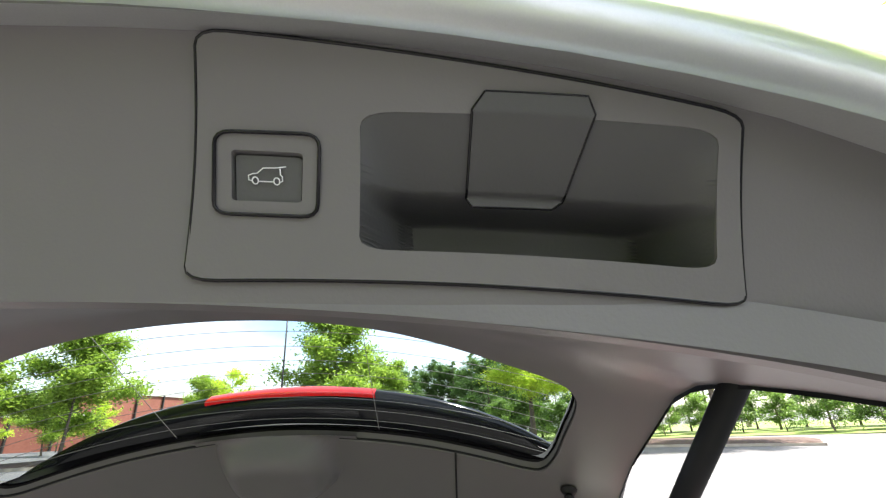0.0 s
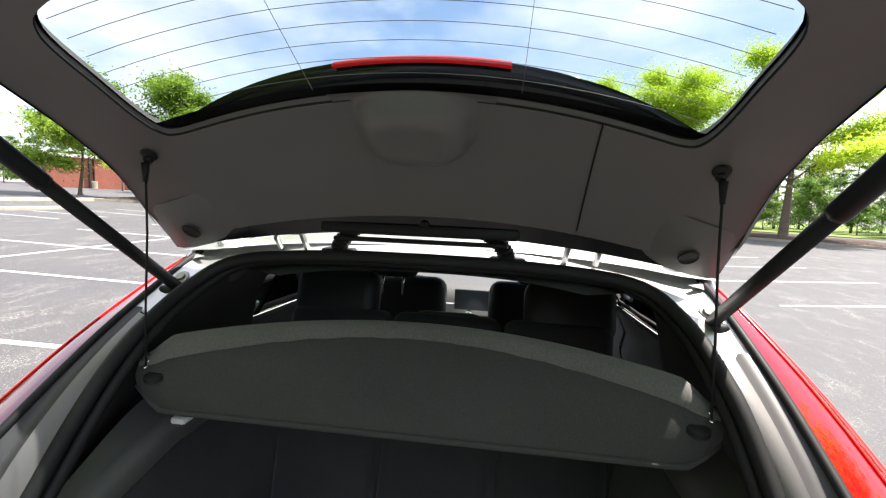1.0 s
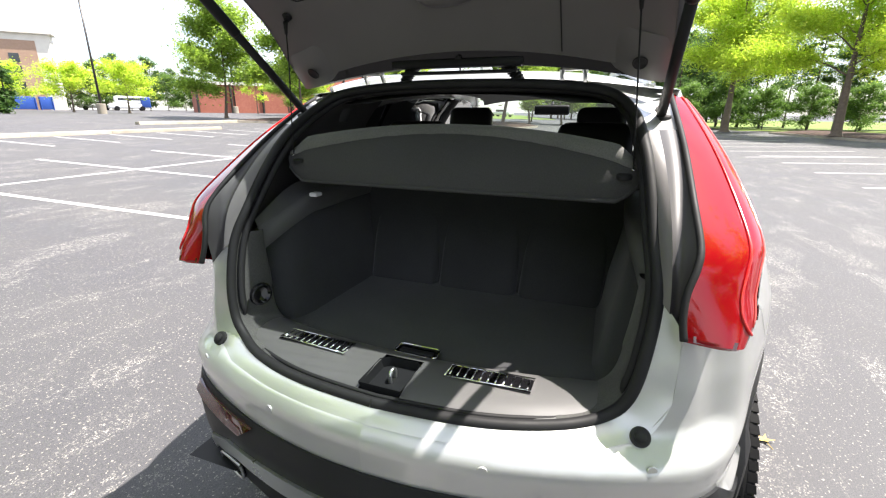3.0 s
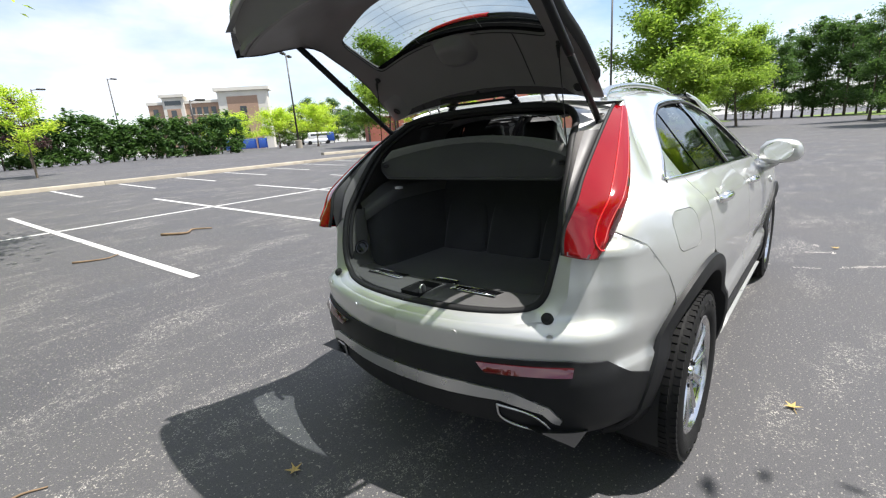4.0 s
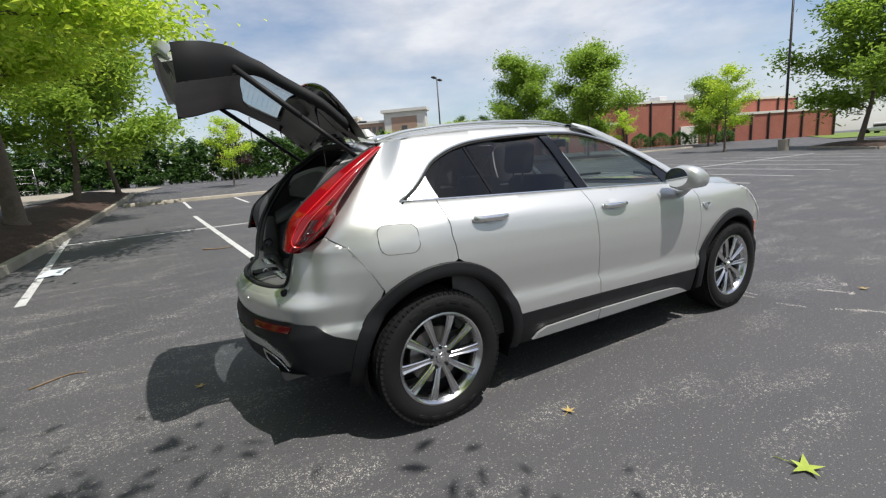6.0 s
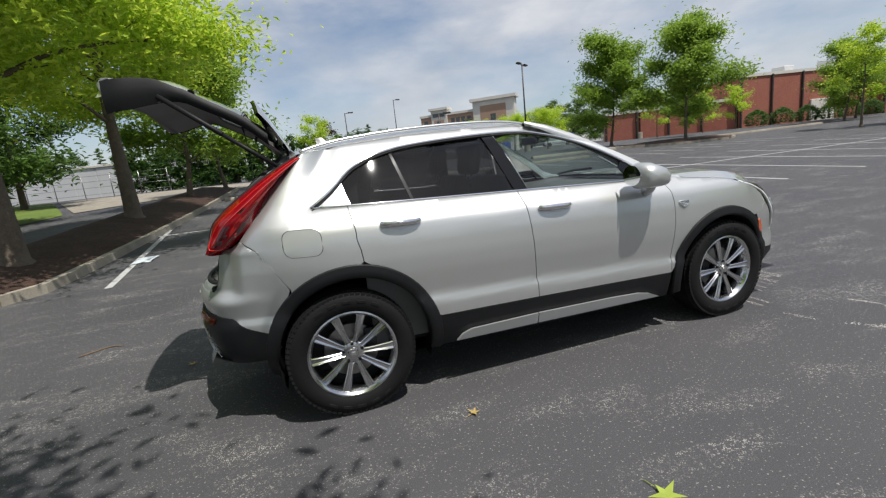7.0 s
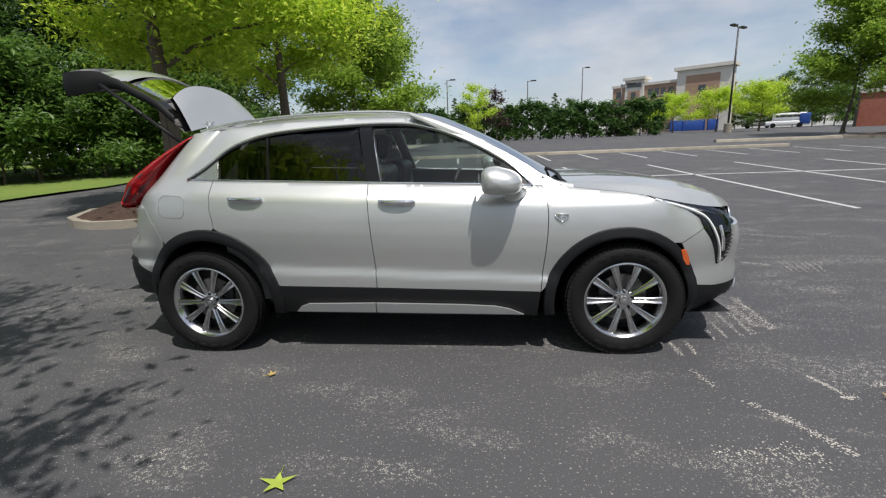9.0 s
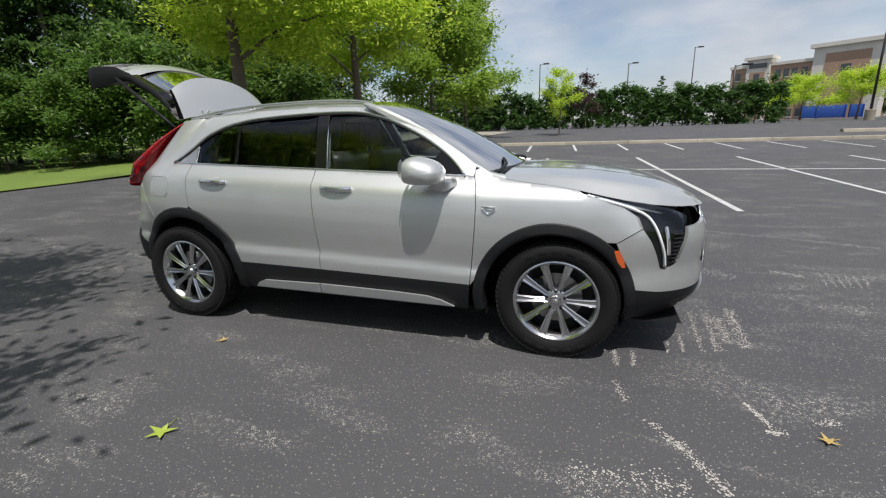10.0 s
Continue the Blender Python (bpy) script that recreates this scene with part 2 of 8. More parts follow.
def finish(name, me, material, parent, label, smooth, at=None):
    if BEND[0] is not None:
        for v in me.vertices:
            v.co = BEND[0](v.co)
    if isinstance(material, (list, tuple)):
        for m in material:
            me.materials.append(m)
    else:
        me.materials.append(material)
    if smooth is not None:
        me.shade_smooth() if smooth is True else me.set_sharp_from_angle(angle=radians(smooth))
    ob = new(name, me)
    if parent is not None:
        ob.parent = parent
        shift = Matrix.Translation(-parent.matrix_basis.translation)
        if parent.parent is not None:
            shift = Matrix.Translation(-parent.parent.matrix_basis.translation - parent.matrix_basis.translation)
        me.transform(shift)
    return tagged(ob, label) if label else ob


def part(name, bm, material, parent=None, label="", smooth=38):
    """Links a bmesh, in world places, as one mesh object under a thing or a part."""
    me = bpy.data.meshes.new(name)
    bmesh.ops.recalc_face_normals(bm, faces=bm.faces)
    bm.to_mesh(me)
    bm.free()
    return finish(name, me, material, parent, label, smooth)


# open skins whose outer side faces a given point; closed shells face away from their middle
TOWARD = {"tailgate": (-0.9, 0, 0.9), "rear_window": (-0.9, 0, 0.9), "lower_lining": (-2.5, 0, 1.6), "pull_panel": (-2.5, -0.3, 1.7), "pull_cup": (-2.5, -0.3, 1.7),
          "access_cover": (-2.5, -0.3, 1.7), "switch": (-2.5, -0.2, 1.7), "switch_bezel": (-2.5, -0.2, 1.7), "lining_hump": (-0.9, 0, 0.9), "skin_lip": (-2.5, 0, 2.2), "spoiler_underside": (-1.5, 0, 1.2),
          "high_brake_lamp": (-1.5, 0, 1.6), "glass_border": (-0.9, 0, 0.9), "glass_surround": (-0.6, 0, 4), "tailgate_skin": (-0.9, 0, 5), "spoiler": (0.5, 0, 4), "load_floor": (-0.3, 0, 2.5),
          "load_side": (-0.3, 0, 1.0), "shoulder_ledge": (-0.3, 0, 1.6), "seat_back_panel": (-1.5, 0, 1.1), "headliner": (0.6, 0, 0.6), "door_lining": (1.0, 0, 0.9), "rear_corner_trim": (-0.4, 0, 1.1),
          "sill_plate": (-0.62, 0, 3), "underbody": (0.8, 0, -4), "hinge_cover": (-0.9, 0, 0.9), "pillar_lining": (0.5, 0, 1.2), "roof": (0.6, 0, 6), "hood": (3.0, 0, 6), "cowl": (2.3, 0, 6),
          "front_pillar": (2.0, 0, 4), "scuff_field": (-0.62, 0, 3), "mirror_glass": (-9, 0, 1.1), "windscreen": (0.5, 0, 1.0), "felt_edge": (-0.8, 0, 3), "gate_lamp": (-0.9, 0, 5), "gate_edge": (-2, 0, 1.4),
          "sill_ledge": (-2.5, 0, 2.5), "roof_flange": (-2.5, 0, 2.0), "dashboard": (0.5, 0, 1.5)}
OUTWARD = {"board", "tyre", "spoke", "kerb_stone", "entrance_bay", "bay_face", "bay_cornice", "parapet", "wall", "window", "sill", "sign_bar", "door_mirror"}
SIDEWAYS = {"handle_cup", "rim_back"}


def faced(name, verts, faces):
    """The faces, turned about where they look the wrong way."""
    if name not in TOWARD and name not in OUTWARD and name not in SIDEWAYS:
        return faces
    vs = [Vector(v) for v in verts]
    mid = sum(vs, Vector()) / len(vs)
    tot = 0.0
    for f in faces:
        c = sum((vs[i] for i in f), Vector()) / len(f)
        n = Vector()
        for k in range(1, len(f) - 1):
            n += (vs[f[k]] - vs[f[0]]).cross(vs[f[k + 1]] - vs[f[0]])
        if name in TOWARD:
            tot += n.dot((Vector(TOWARD[name]) - c).normalized())
        elif name in OUTWARD:
            tot += n.dot(c - mid)
        else:
            tot += n.y * mid.y
    return [tuple(reversed(f)) for f in faces] if tot < 0 else faces


def raw(name, verts, faces, material, parent=None, label="", smooth=38):
    faces = faced(name, verts, faces)
    me = bpy.data.meshes.new(name)
    me.from_pydata([tuple(v) for v in verts], [], faces)
    me.update()
    return finish(name, me, material, parent, label, smooth)


def rbox(bm, c, size, bev=0.01, seg=2, m=None):
    """A box with rounded edges, centred at c, added to bm; m turns it about c."""
    r = bmesh.ops.create_cube(bm, size=1.0)
    vs = r["verts"]
    bmesh.ops.scale(bm, vec=Vector(size), verts=vs)
    if bev > 0:
        es = list({e for v in vs for e in v.link_edges})
        g = bmesh.ops.bevel(bm, geom=es, offset=min(bev, min(size) * 0.49), segments=seg, affect='EDGES', profile=0.5, clamp_overlap=True)
        vs = list({v for f in g["faces"] for v in f.verts} | {v for v in vs if v.is_valid})
    mm = Matrix.Translation(c) @ (m.to_4x4() if m else Matrix.Identity(4))
    bmesh.ops.transform(bm, matrix=mm, verts=vs)
    return bm


def box(c, size, bev=0.01, seg=2, rot=(0, 0, 0)):
    return rbox(bmesh.new(), c, size, bev, seg, Euler([radians(a) for a in rot]).to_matrix())


def lathe(profile, axis_o, axis_d, n=48, closed=False):
    """A turned body: profile rows (radius, distance along the axis)."""
    d = Vector(axis_d).normalized()
    a = d.orthogonal().normalized()
    b = d.cross(a)
    o = Vector(axis_o)
    vs, fs = [], []
    k = len(profile)
    for i in range(n):
        th = 2 * math.pi * i / n
        for r, h in profile:
            vs.append(o + d * h + (a * math.cos(th) + b * math.sin(th)) * r)
    for i in range(n):
        j = (i + 1) % n
        for q in range(k - (0 if closed else 1)):
            w = (q + 1) % k
            fs.append((i * k + q, i * k + w, j * k + w, j * k + q))
    return vs, fs


def tube(path, r, n=10, caps=True, flat=1.0):
    """A round bar along a path; r is a number or one radius for each point."""
    pts = [Vector(p) for p in path]
    rs = r if isinstance(r, (list, tuple)) else [r] * len(pts)
    vs, fs = [], []
    up = None
    for i, p in enumerate(pts):
        t = (pts[min(i + 1, len(pts) - 1)] - pts[max(i - 1, 0)])
        t = t.normalized() if t.length > 1e-9 else Vector((0, 0, 1))
        if up is None:
            up = t.orthogonal().normalized()
        up = (up - t * up.dot(t)).normalized()
        s = t.cross(up)
        for k in range(n):
            th = 2 * math.pi * k / n
            vs.append(p + (up * math.cos(th) + s * math.sin(th) * flat) * rs[i])
    for i in range(len(pts) - 1):
        for k in range(n):
            fs.append((i * n + k, i * n + (k + 1) % n, (i + 1) * n + (k + 1) % n, (i + 1) * n + k))
    if caps:
        fs.append(tuple(range(n - 1, -1, -1)))
        fs.append(tuple((len(pts) - 1) * n + k for k in range(n)))
    return vs, fs


def smooth_path(pts, k=8, closed=False):
    """Catmull-Rom through the points."""
    P = [Vector(p) for p in pts]
    out = []
    m = len(P)
    for i in range(m if closed else m - 1):
        p0 = P[(i - 1) % m] if closed or i > 0 else P[0] * 2 - P[1]
        p1, p2 = P[i], P[(i + 1) % m]
        p3 = P[(i + 2) % m] if closed or i + 2 < m else P[-1] * 2 - P[-2]
        for j in range(k):
            t = j / k
            out.append(0.5 * ((2 * p1) + (p2 - p0) * t + (2 * p0 - 5 * p1 + 4 * p2 - p3) * t * t + (3 * p1 - p0 - 3 * p2 + p3) * t ** 3))
    if not closed:
        out.append(P[-1])
    return out


def loft(rows, closed_u=False, closed_v=False):
    """A skin over rows of points of equal count."""
    vs = [Vector(p) for r in rows for p in r]
    k, fs = len(rows[0]), []
    for i in range(len(rows) - (0 if closed_v else 1)):
        i2 = (i + 1) % len(rows)
        for j in range(k - (0 if closed_u else 1)):
            j2 = (j + 1) % k
            fs.append((i * k + j, i * k + j2, i2 * k + j2, i2 * k + j))
    return vs, fs


def inside(p, poly):
    x, y = p
    c = False
    for i in range(len(poly)):
        (x1, y1), (x2, y2) = poly[i], poly[i - 1]
        if (y1 > y) != (y2 > y) and x < (x2 - x1) * (y - y1) / (y2 - y1) + x1:
            c = not c
    return c


def dense(poly, step):
    out = []
    for i in range(len(poly)):
        a, b = poly[i], poly[(i + 1) % len(poly)]
        n = max(1, int(math.ceil(math.dist(a, b) / step)))
        out += [(a[0] + (b[0] - a[0]) * k / n, a[1] + (b[1] - a[1]) * k / n) for k in range(n)]
    return out


def sheet(poly, fn, step=0.05, holes=(), rim=0.0, back=None, flip=False):
    """A panel: the polygon (with holes) of a plane, filled with a fine net and laid on the surface fn(a, b) -> point.
    rim: depth to which its border is folded inwards, along back(a, b)."""
    outer = dense(poly, step * 0.7)
    hs = [dense(h, step * 0.7) for h in holes]
    pts = list(outer)
    edges = [(i, (i + 1) % len(outer)) for i in range(len(outer))]
    for h in hs:
        o = len(pts)
        pts += h
        edges += [(o + i, o + (i + 1) % len(h)) for i in range(len(h))]
    x0, x1 = min(p[0] for p in outer), max(p[0] for p in outer)
    y0, y1 = min(p[1] for p in outer), max(p[1] for p in outer)
    nb = np.array(pts)
    gx = np.arange(x0 + step * 0.5, x1, step)
    gy = np.arange(y0 + step * 0.5, y1, step)
    for r, yy in enumerate(gy):
        for xx in gx:
            q = (float(xx) + (step * 0.25 if r % 2 else 0.0), float(yy))
            if inside(q, outer) and not any(inside(q, h) for h in hs):
                if np.min((nb[:, 0] - q[0]) ** 2 + (nb[:, 1] - q[1]) ** 2) > (step * 0.35) ** 2:
                    pts.append(q)
    v2, _, f2, _, _, _ = delaunay_2d_cdt([Vector(p) for p in pts], edges, [], 0, 1e-6)
    fs = []
    for f in f2:
        cx, cy = sum(v2[i][0] for i in f) / len(f), sum(v2[i][1] for i in f) / len(f)
        if inside((cx, cy), outer) and not any(inside((cx, cy), h) for h in hs):
            fs.append(tuple(f))
    vs = [Vector(fn(v[0], v[1])) for v in v2]
    if rim and back:
        cnt = {}
        for f in fs:
            for i in range(len(f)):
                a, b = f[i], f[(i + 1) % len(f)]
                cnt.setdefault((min(a, b), max(a, b)), []).append((a, b))
        low = {}
        for key, use in cnt.items():
            if len(use) == 1:
                a, b = use[0]
                for q in (a, b):
                    if q not in low:
                        low[q] = len(vs)
                        vs.append(vs[q] + Vector(back(v2[q][0], v2[q][1])) * rim)
                fs.append((b, a, low[a], low[b]))
    if flip:
        fs = [tuple(reversed(f)) for f in fs]
    return vs, fs


def mirrored(vf):
    vs, fs = vf
    return [Vector((v[0], -v[1], v[2])) for v in vs], [tuple(reversed(f)) for f in fs]


def curve_fn(table):
    """A smooth function through rows (x, value)."""
    xs, ys = np.array([r[0] for r in table], float), np.array([r[1] for r in table], float)
    g = np.linspace(xs[0], xs[-1], 600)
    v = np.interp(g, xs, ys)
    w = max(3, int(600 * 0.02))
    ker = np.hanning(w + 2)[1:-1]
    ker /= ker.sum()
    pad = np.concatenate([2 * v[0] - v[w:0:-1], v, 2 * v[-1] - v[-2:-w - 2:-1]])
    v = np.convolve(pad, ker, "same")[w:-w]
    return lambda x: float(np.interp(x, g, v))


def joined(*vfs):
    vs, fs = [], []
    for v, f in vfs:
        o = len(vs)
        vs += list(v)
        fs += [tuple(i + o for i in q) for q in f]
    return vs, fs

# ---- ground, kerbs, planting strip ----
def lot_z(x, y):
    """The car park lies level about the car and climbs gently beyond it."""
    u = (y - 1.1) / 0.6
    sp = 0.6 * (math.log1p(math.exp(u)) if u < 30 else u)
    return 0.041 * min(sp, 30.0 + 0.25 * max(0.0, sp - 30.0)) if sp < 90 else 0.041 * 45.0


def asphalt():
    m = bpy.data.materials.new("asphalt")
    m.use_nodes = True
    n, l = m.node_tree.nodes, m.node_tree.links
    b = n["Principled BSDF"]
    tc = n.new("ShaderNodeTexCoord")

    def noise_n(scale, detail=4.0, rough=0.55, dist=0.0):
        a = n.new("ShaderNodeTexNoise")
        a.inputs["Scale"].default_value, a.inputs["Detail"].default_value = scale, detail
        a.inputs["Roughness"].default_value, a.inputs["Distortion"].default_value = rough, dist
        l.new(tc.outputs["Object"], a.inputs["Vector"])
        return a.outputs["Fac"]

    def rng(src, a, c, d=0.0, e=1.0):
        r = n.new("ShaderNodeMapRange")
        for i, v in ((1, a), (2, c), (3, d), (4, e)):
            r.inputs[i].default_value = v
        l.new(src, r.inputs[0])
        return r.outputs[0]

    def math_n(op, a, c):
        q = n.new("ShaderNodeMath")
        q.operation = op
        l.new(a, q.inputs[0])
        if isinstance(c, float):
            q.inputs[1].default_value = c
        else:
            l.new(c, q.inputs[1])
        return q.outputs[0]

    def mix_c(fac, a, c):
        x = n.new("ShaderNodeMix")
        x.data_type = 'RGBA'
        l.new(fac, x.inputs["Factor"])
        for i, v in ((6, a), (7, c)):
            if isinstance(v, tuple):
                x.inputs[i].default_value = (*v, 1)
            else:
                l.new(v, x.inputs[i])
        return x.outputs[2]

    grain = noise_n(190.0, 2.0)
    mid = noise_n(0.55, 6.0)
    base = mix_c(rng(grain, 0.35, 0.7), (0.034, 0.034, 0.038), (0.086, 0.085, 0.091))
    base = mix_c(rng(mid, 0.35, 0.7, 0.0, 0.45), base, (0.090, 0.088, 0.088))
    # patches where the seal coat is scuffed off and the pale stone shows
    mp = n.new("ShaderNodeMapping")
    mp.inputs["Scale"].default_value = (0.75, 1.9, 1.0)
    mp.inputs["Rotation"].default_value = (0.0, 0.0, -0.15)
    l.new(tc.outputs["Object"], mp.inputs["Vector"])
    wn_ = n.new("ShaderNodeTexNoise")
    wn_.inputs["Scale"].default_value, wn_.inputs["Detail"].default_value = 1.5, 7.0
    wn_.inputs["Roughness"].default_value, wn_.inputs["Distortion"].default_value = 0.66, 0.5
    l.new(mp.outputs["Vector"], wn_.inputs["Vector"])
    worn = rng(wn_.outputs["Fac"], 0.515, 0.645)
    vor = n.new("ShaderNodeTexVoronoi")
    vor.inputs["Scale"].default_value = 130.0
    l.new(tc.outputs["Object"], vor.inputs["Vector"])
    stone = rng(vor.outputs["Distance"], 0.50, 0.30)
    pick = rng(noise_n(34.0, 4.0, 0.7), 0.46, 0.58)
    fac = math_n('MULTIPLY', math_n('MULTIPLY', worn, stone), pick)
    base = mix_c(math_n('MULTIPLY', fac, 0.9), base, (0.52, 0.49, 0.44))
    # sparse single stones everywhere
    far = rng(noise_n(75.0, 1.0), 0.655, 0.71, 0.0, 0.8)
    base = mix_c(far, base, (0.30, 0.28, 0.25))
    l.new(base, b.inputs["Base Color"])
    l.new(rng(mid, 0.3, 0.7, 0.62, 0.85), b.inputs["Roughness"])
    bp = n.new("ShaderNodeBump")
    bp.inputs["Strength"].default_value, bp.inputs["Distance"].default_value = 0.6, 0.003
    l.new(grain, bp.inputs["Height"])
    l.new(bp.outputs["Normal"], b.inputs["Normal"])
    return m


ASPHALT = asphalt()


def spaced(lo, hi, near, grow):
    a = [0.0]
    s = near
    while a[-1] < max(abs(lo), abs(hi)):
        a.append(a[-1] + s)
        s *= grow
    return sorted({-v for v in a if v <= abs(lo)} | {v for v in a if v <= hi} | {lo, hi})


gx = spaced(-600, 600, 0.8, 1.07)
gy = spaced(-600, 600, 0.5, 1.06)
gv = [(x, y, lot_z(x, y)) for y in gy for x in gx]
gf = [(j * len(gx) + i, j * len(gx) + i + 1, (j + 1) * len(gx) + i + 1, (j + 1) * len(gx) + i) for j in range(len(gy) - 1) for i in range(len(gx) - 1)]
ground = raw("ground", gv, gf, ASPHALT, None, "", True)
tagged(ground, "worn dark grey asphalt car park with pale scuffed patches", "ground", kind="structure")


def laid(poly, lift, step=0.5):
    """A flat patch that follows the ground."""
    return sheet(poly, lambda a, b: (a, b, lot_z(a, b) + lift), step)


def strip(p, q, w):
    d = (Vector(q) - Vector(p)).normalized()
    s = Vector((-d.y, d.x)) * w / 2
    p, q = Vector(p), Vector(q)
    return [tuple(p + s), tuple(p - s), tuple(q - s), tuple(q + s)]


# pale stone laid bare by tyres and plates: strokes of fine chips (from, to, width, count)
SCUFFS = [((3.14, -0.72), (3.15, -0.93), 0.035, 90),
          ((3.25, -0.71), (3.24, -0.91), 0.03, 70),
          ((3.48, -0.53), (3.45, -0.71), 0.025, 30),
          ((3.57, -0.38), (3.55, -0.66), 0.03, 70),
          ((3.71, 0.02), (3.66, -0.62), 0.035, 160),
          ((3.81, -0.03), (3.75, -0.61), 0.05, 200),
          ((3.88, -0.04), (3.84, -0.47), 0.1, 330),
          ((4.0, 0.15), (3.93, -0.52), 0.08, 420),
          ((3.25, -1.42), (3.36, -1.61), 0.05, 90),
          ((3.36, -1.56), (3.49, -1.84), 0.06, 200),
          ((3.73, -1.16), (3.79, -1.34), 0.03, 120),
          ((3.75, -1.38), (3.84, -1.38), 0.05, 80),
          ((3.99, -1.27), (4.1, -1.22), 0.05, 70),
          ((3.12, -1.1), (3.17, -1.3), 0.05, 60),
          ((5.0, 1.22), (4.91, 0.82), 0.03, 60),
          ((5.06, 1.21), (4.97, 0.83), 0.03, 60),
          ((5.13, 1.21), (5.03, 0.83), 0.03, 60),
          ((5.19, 1.2), (5.09, 0.84), 0.03, 60),
          ((5.25, 1.19), (5.15, 0.84), 0.03, 60),
          ((5.32, 1.19), (5.21, 0.85), 0.03, 60),
          ((4.32, 2.72), (4.94, 2.5), 0.1, 260),
          ((4.95, 2.56), (5.92, 2.16), 0.12, 500),
          ((4.02, 1.12), (4.25, 0.91), 0.2, 160),
          ((4.61, 1.19), (4.84, 1.08), 0.08, 160),
          ((2.89, -1.85), (3.13, -1.84), 0.12, 86),
          ((3.13, -1.83), (3.36, -1.85), 0.14, 126)]
rs_ = random.Random(17)
cv, cf = [], []
for p, q, w, cnt in SCUFFS:
    d = Vector(q) - Vector(p)
    s = Vector((-d.y, d.x)).normalized()
    for _ in range(cnt):
        t = rs_.random()
        c = Vector(p) + d * t + s * w * 0.5 * rs_.gauss(0, 0.55)
        r = rs_.uniform(0.0022, 0.0055)
        a0 = rs_.random() * 6.28
        k = len(cv)
        for i in range(5):
            a = a0 + i * 1.2566
            rr = r * rs_.uniform(0.7, 1.2)
            cv.append((c.x + rr * math.cos(a), c.y + rr * math.sin(a), lot_z(c.x, c.y) + 0.0025))
        cf.append(tuple(range(k, k + 5)))
tagged(raw("stone_chips", cv, cf, CHIPS, None, "", False), "pale stone chips in scuffed streaks on the asphalt", "stone chips", "", "stuff")


# painted bay lines: two rows back to back on a common spine
def bay_line(p, q, w=0.10):
    vf = laid(strip(p, q, w), 0.004, 0.4)
    return tagged(raw("bay_line", *vf, LINEPAINT, None, "", False), "worn white painted parking bay line", "line", "parking bay lines", "structure")


for i in range(-1, 12):
    x0 = -0.20 + 2.67 * i
    bay_line((x0, 3.92), (x0 - 0.66, 11.5))
bay_line((-9.0, 8.7), (30.0, 8.7))
for i in range(0, 16):
    x0 = -0.95 + 1.78 * i
    bay_line((x0 + 0.05, 14.0), (x0 - 0.12, 16.9), 0.09)
for i in range(0, 9):
    x0 = 17.0 + 2.7 * i
    bay_line((x0, -4.6), (x0 + 2.0, -9.4))
for i in range(0, 5):
    bay_line((7.4 + 2.6 * i, -5.2), (8.6 + 2.6 * i, -9.6))


def kerb(path, w=0.16, h=0.14, piece=1.5, name="kerb", label="weathered tan concrete kerb"):
    """Cast kerb stones end to end along a path, with a sloped face and open joints."""
    pts = [Vector((p[0], p[1])) for p in path]
    lens = [0.0]
    for a, b in zip(pts, pts[1:]):
        lens.append(lens[-1] + (b - a).length)

    def at(s):
        s = min(max(s, 0.0), lens[-1])
        for i in range(len(pts) - 1):
            if s <= lens[i + 1] + 1e-9:
                return pts[i].lerp(pts[i + 1], (s - lens[i]) / max(lens[i + 1] - lens[i], 1e-9))
        return pts[-1]

    root = thing(name, label, "kerb", kind="structure", at=(pts[0].x, pts[0].y, lot_z(pts[0].x, pts[0].y)))
    n = max(1, int(lens[-1] / piece))
    for i in range(n):
        s0, s1 = lens[-1] * i / n + 0.006, lens[-1] * (i + 1) / n - 0.006
        rows = []
        for k in range(4):
            s = s0 + (s1 - s0) * k / 3
            p = at(s)
            d = (at(s + 0.05) - at(s - 0.05)).normalized()
            sd = Vector((-d.y, d.x))
            prof = [(-w / 2 - 0.03, -0.1), (-w / 2 - 0.03, 0.0), (-w / 2 + 0.0, h - 0.02), (-w / 2 + 0.025, h), (w / 2, h), (w / 2, -0.1)]
            rows.append([(p.x + sd.x * a, p.y + sd.y * a, lot_z(p.x, p.y) + b) for a, b in prof])
        v, f = loft(rows)
        m = len(rows[0])
        f += [tuple(range(m)), tuple((len(rows) - 1) * m + j for j in range(m - 1, -1, -1))]
        raw("kerb_stone", v, f, CONCRETE, root, "", 30)
    return root


def mound(poly, top, name, label, material, inset_h=0.12, step=0.35):
    """A planted bed that swells inside its kerb."""
    ring = np.array(poly)

    def fn(a, b):
        d = 9.0
        for i in range(len(poly)):
            p, q = Vector(poly[i]), Vector(poly[(i + 1) % len(poly)])
            t = max(0.0, min(1.0, (Vector((a, b)) - p).dot(q - p) / max((q - p).length_squared, 1e-9)))
            d = min(d, (Vector((a, b)) - p.lerp(q, t)).length)
        rise = inset_h + (top - inset_h) * min(1.0, d / 1.3) ** 0.8
        return (a, b, lot_z(a, b) + rise + 0.035 * noise.noise(Vector((a * 2.3, b * 2.3, 3))) + 0.02 * noise.noise(Vector((a * 8, b * 8, 1))))
    ob = raw(name, *sheet(poly, fn, step), material, None, "", True)
    return tagged(ob, label, "planting bed", kind="structure")


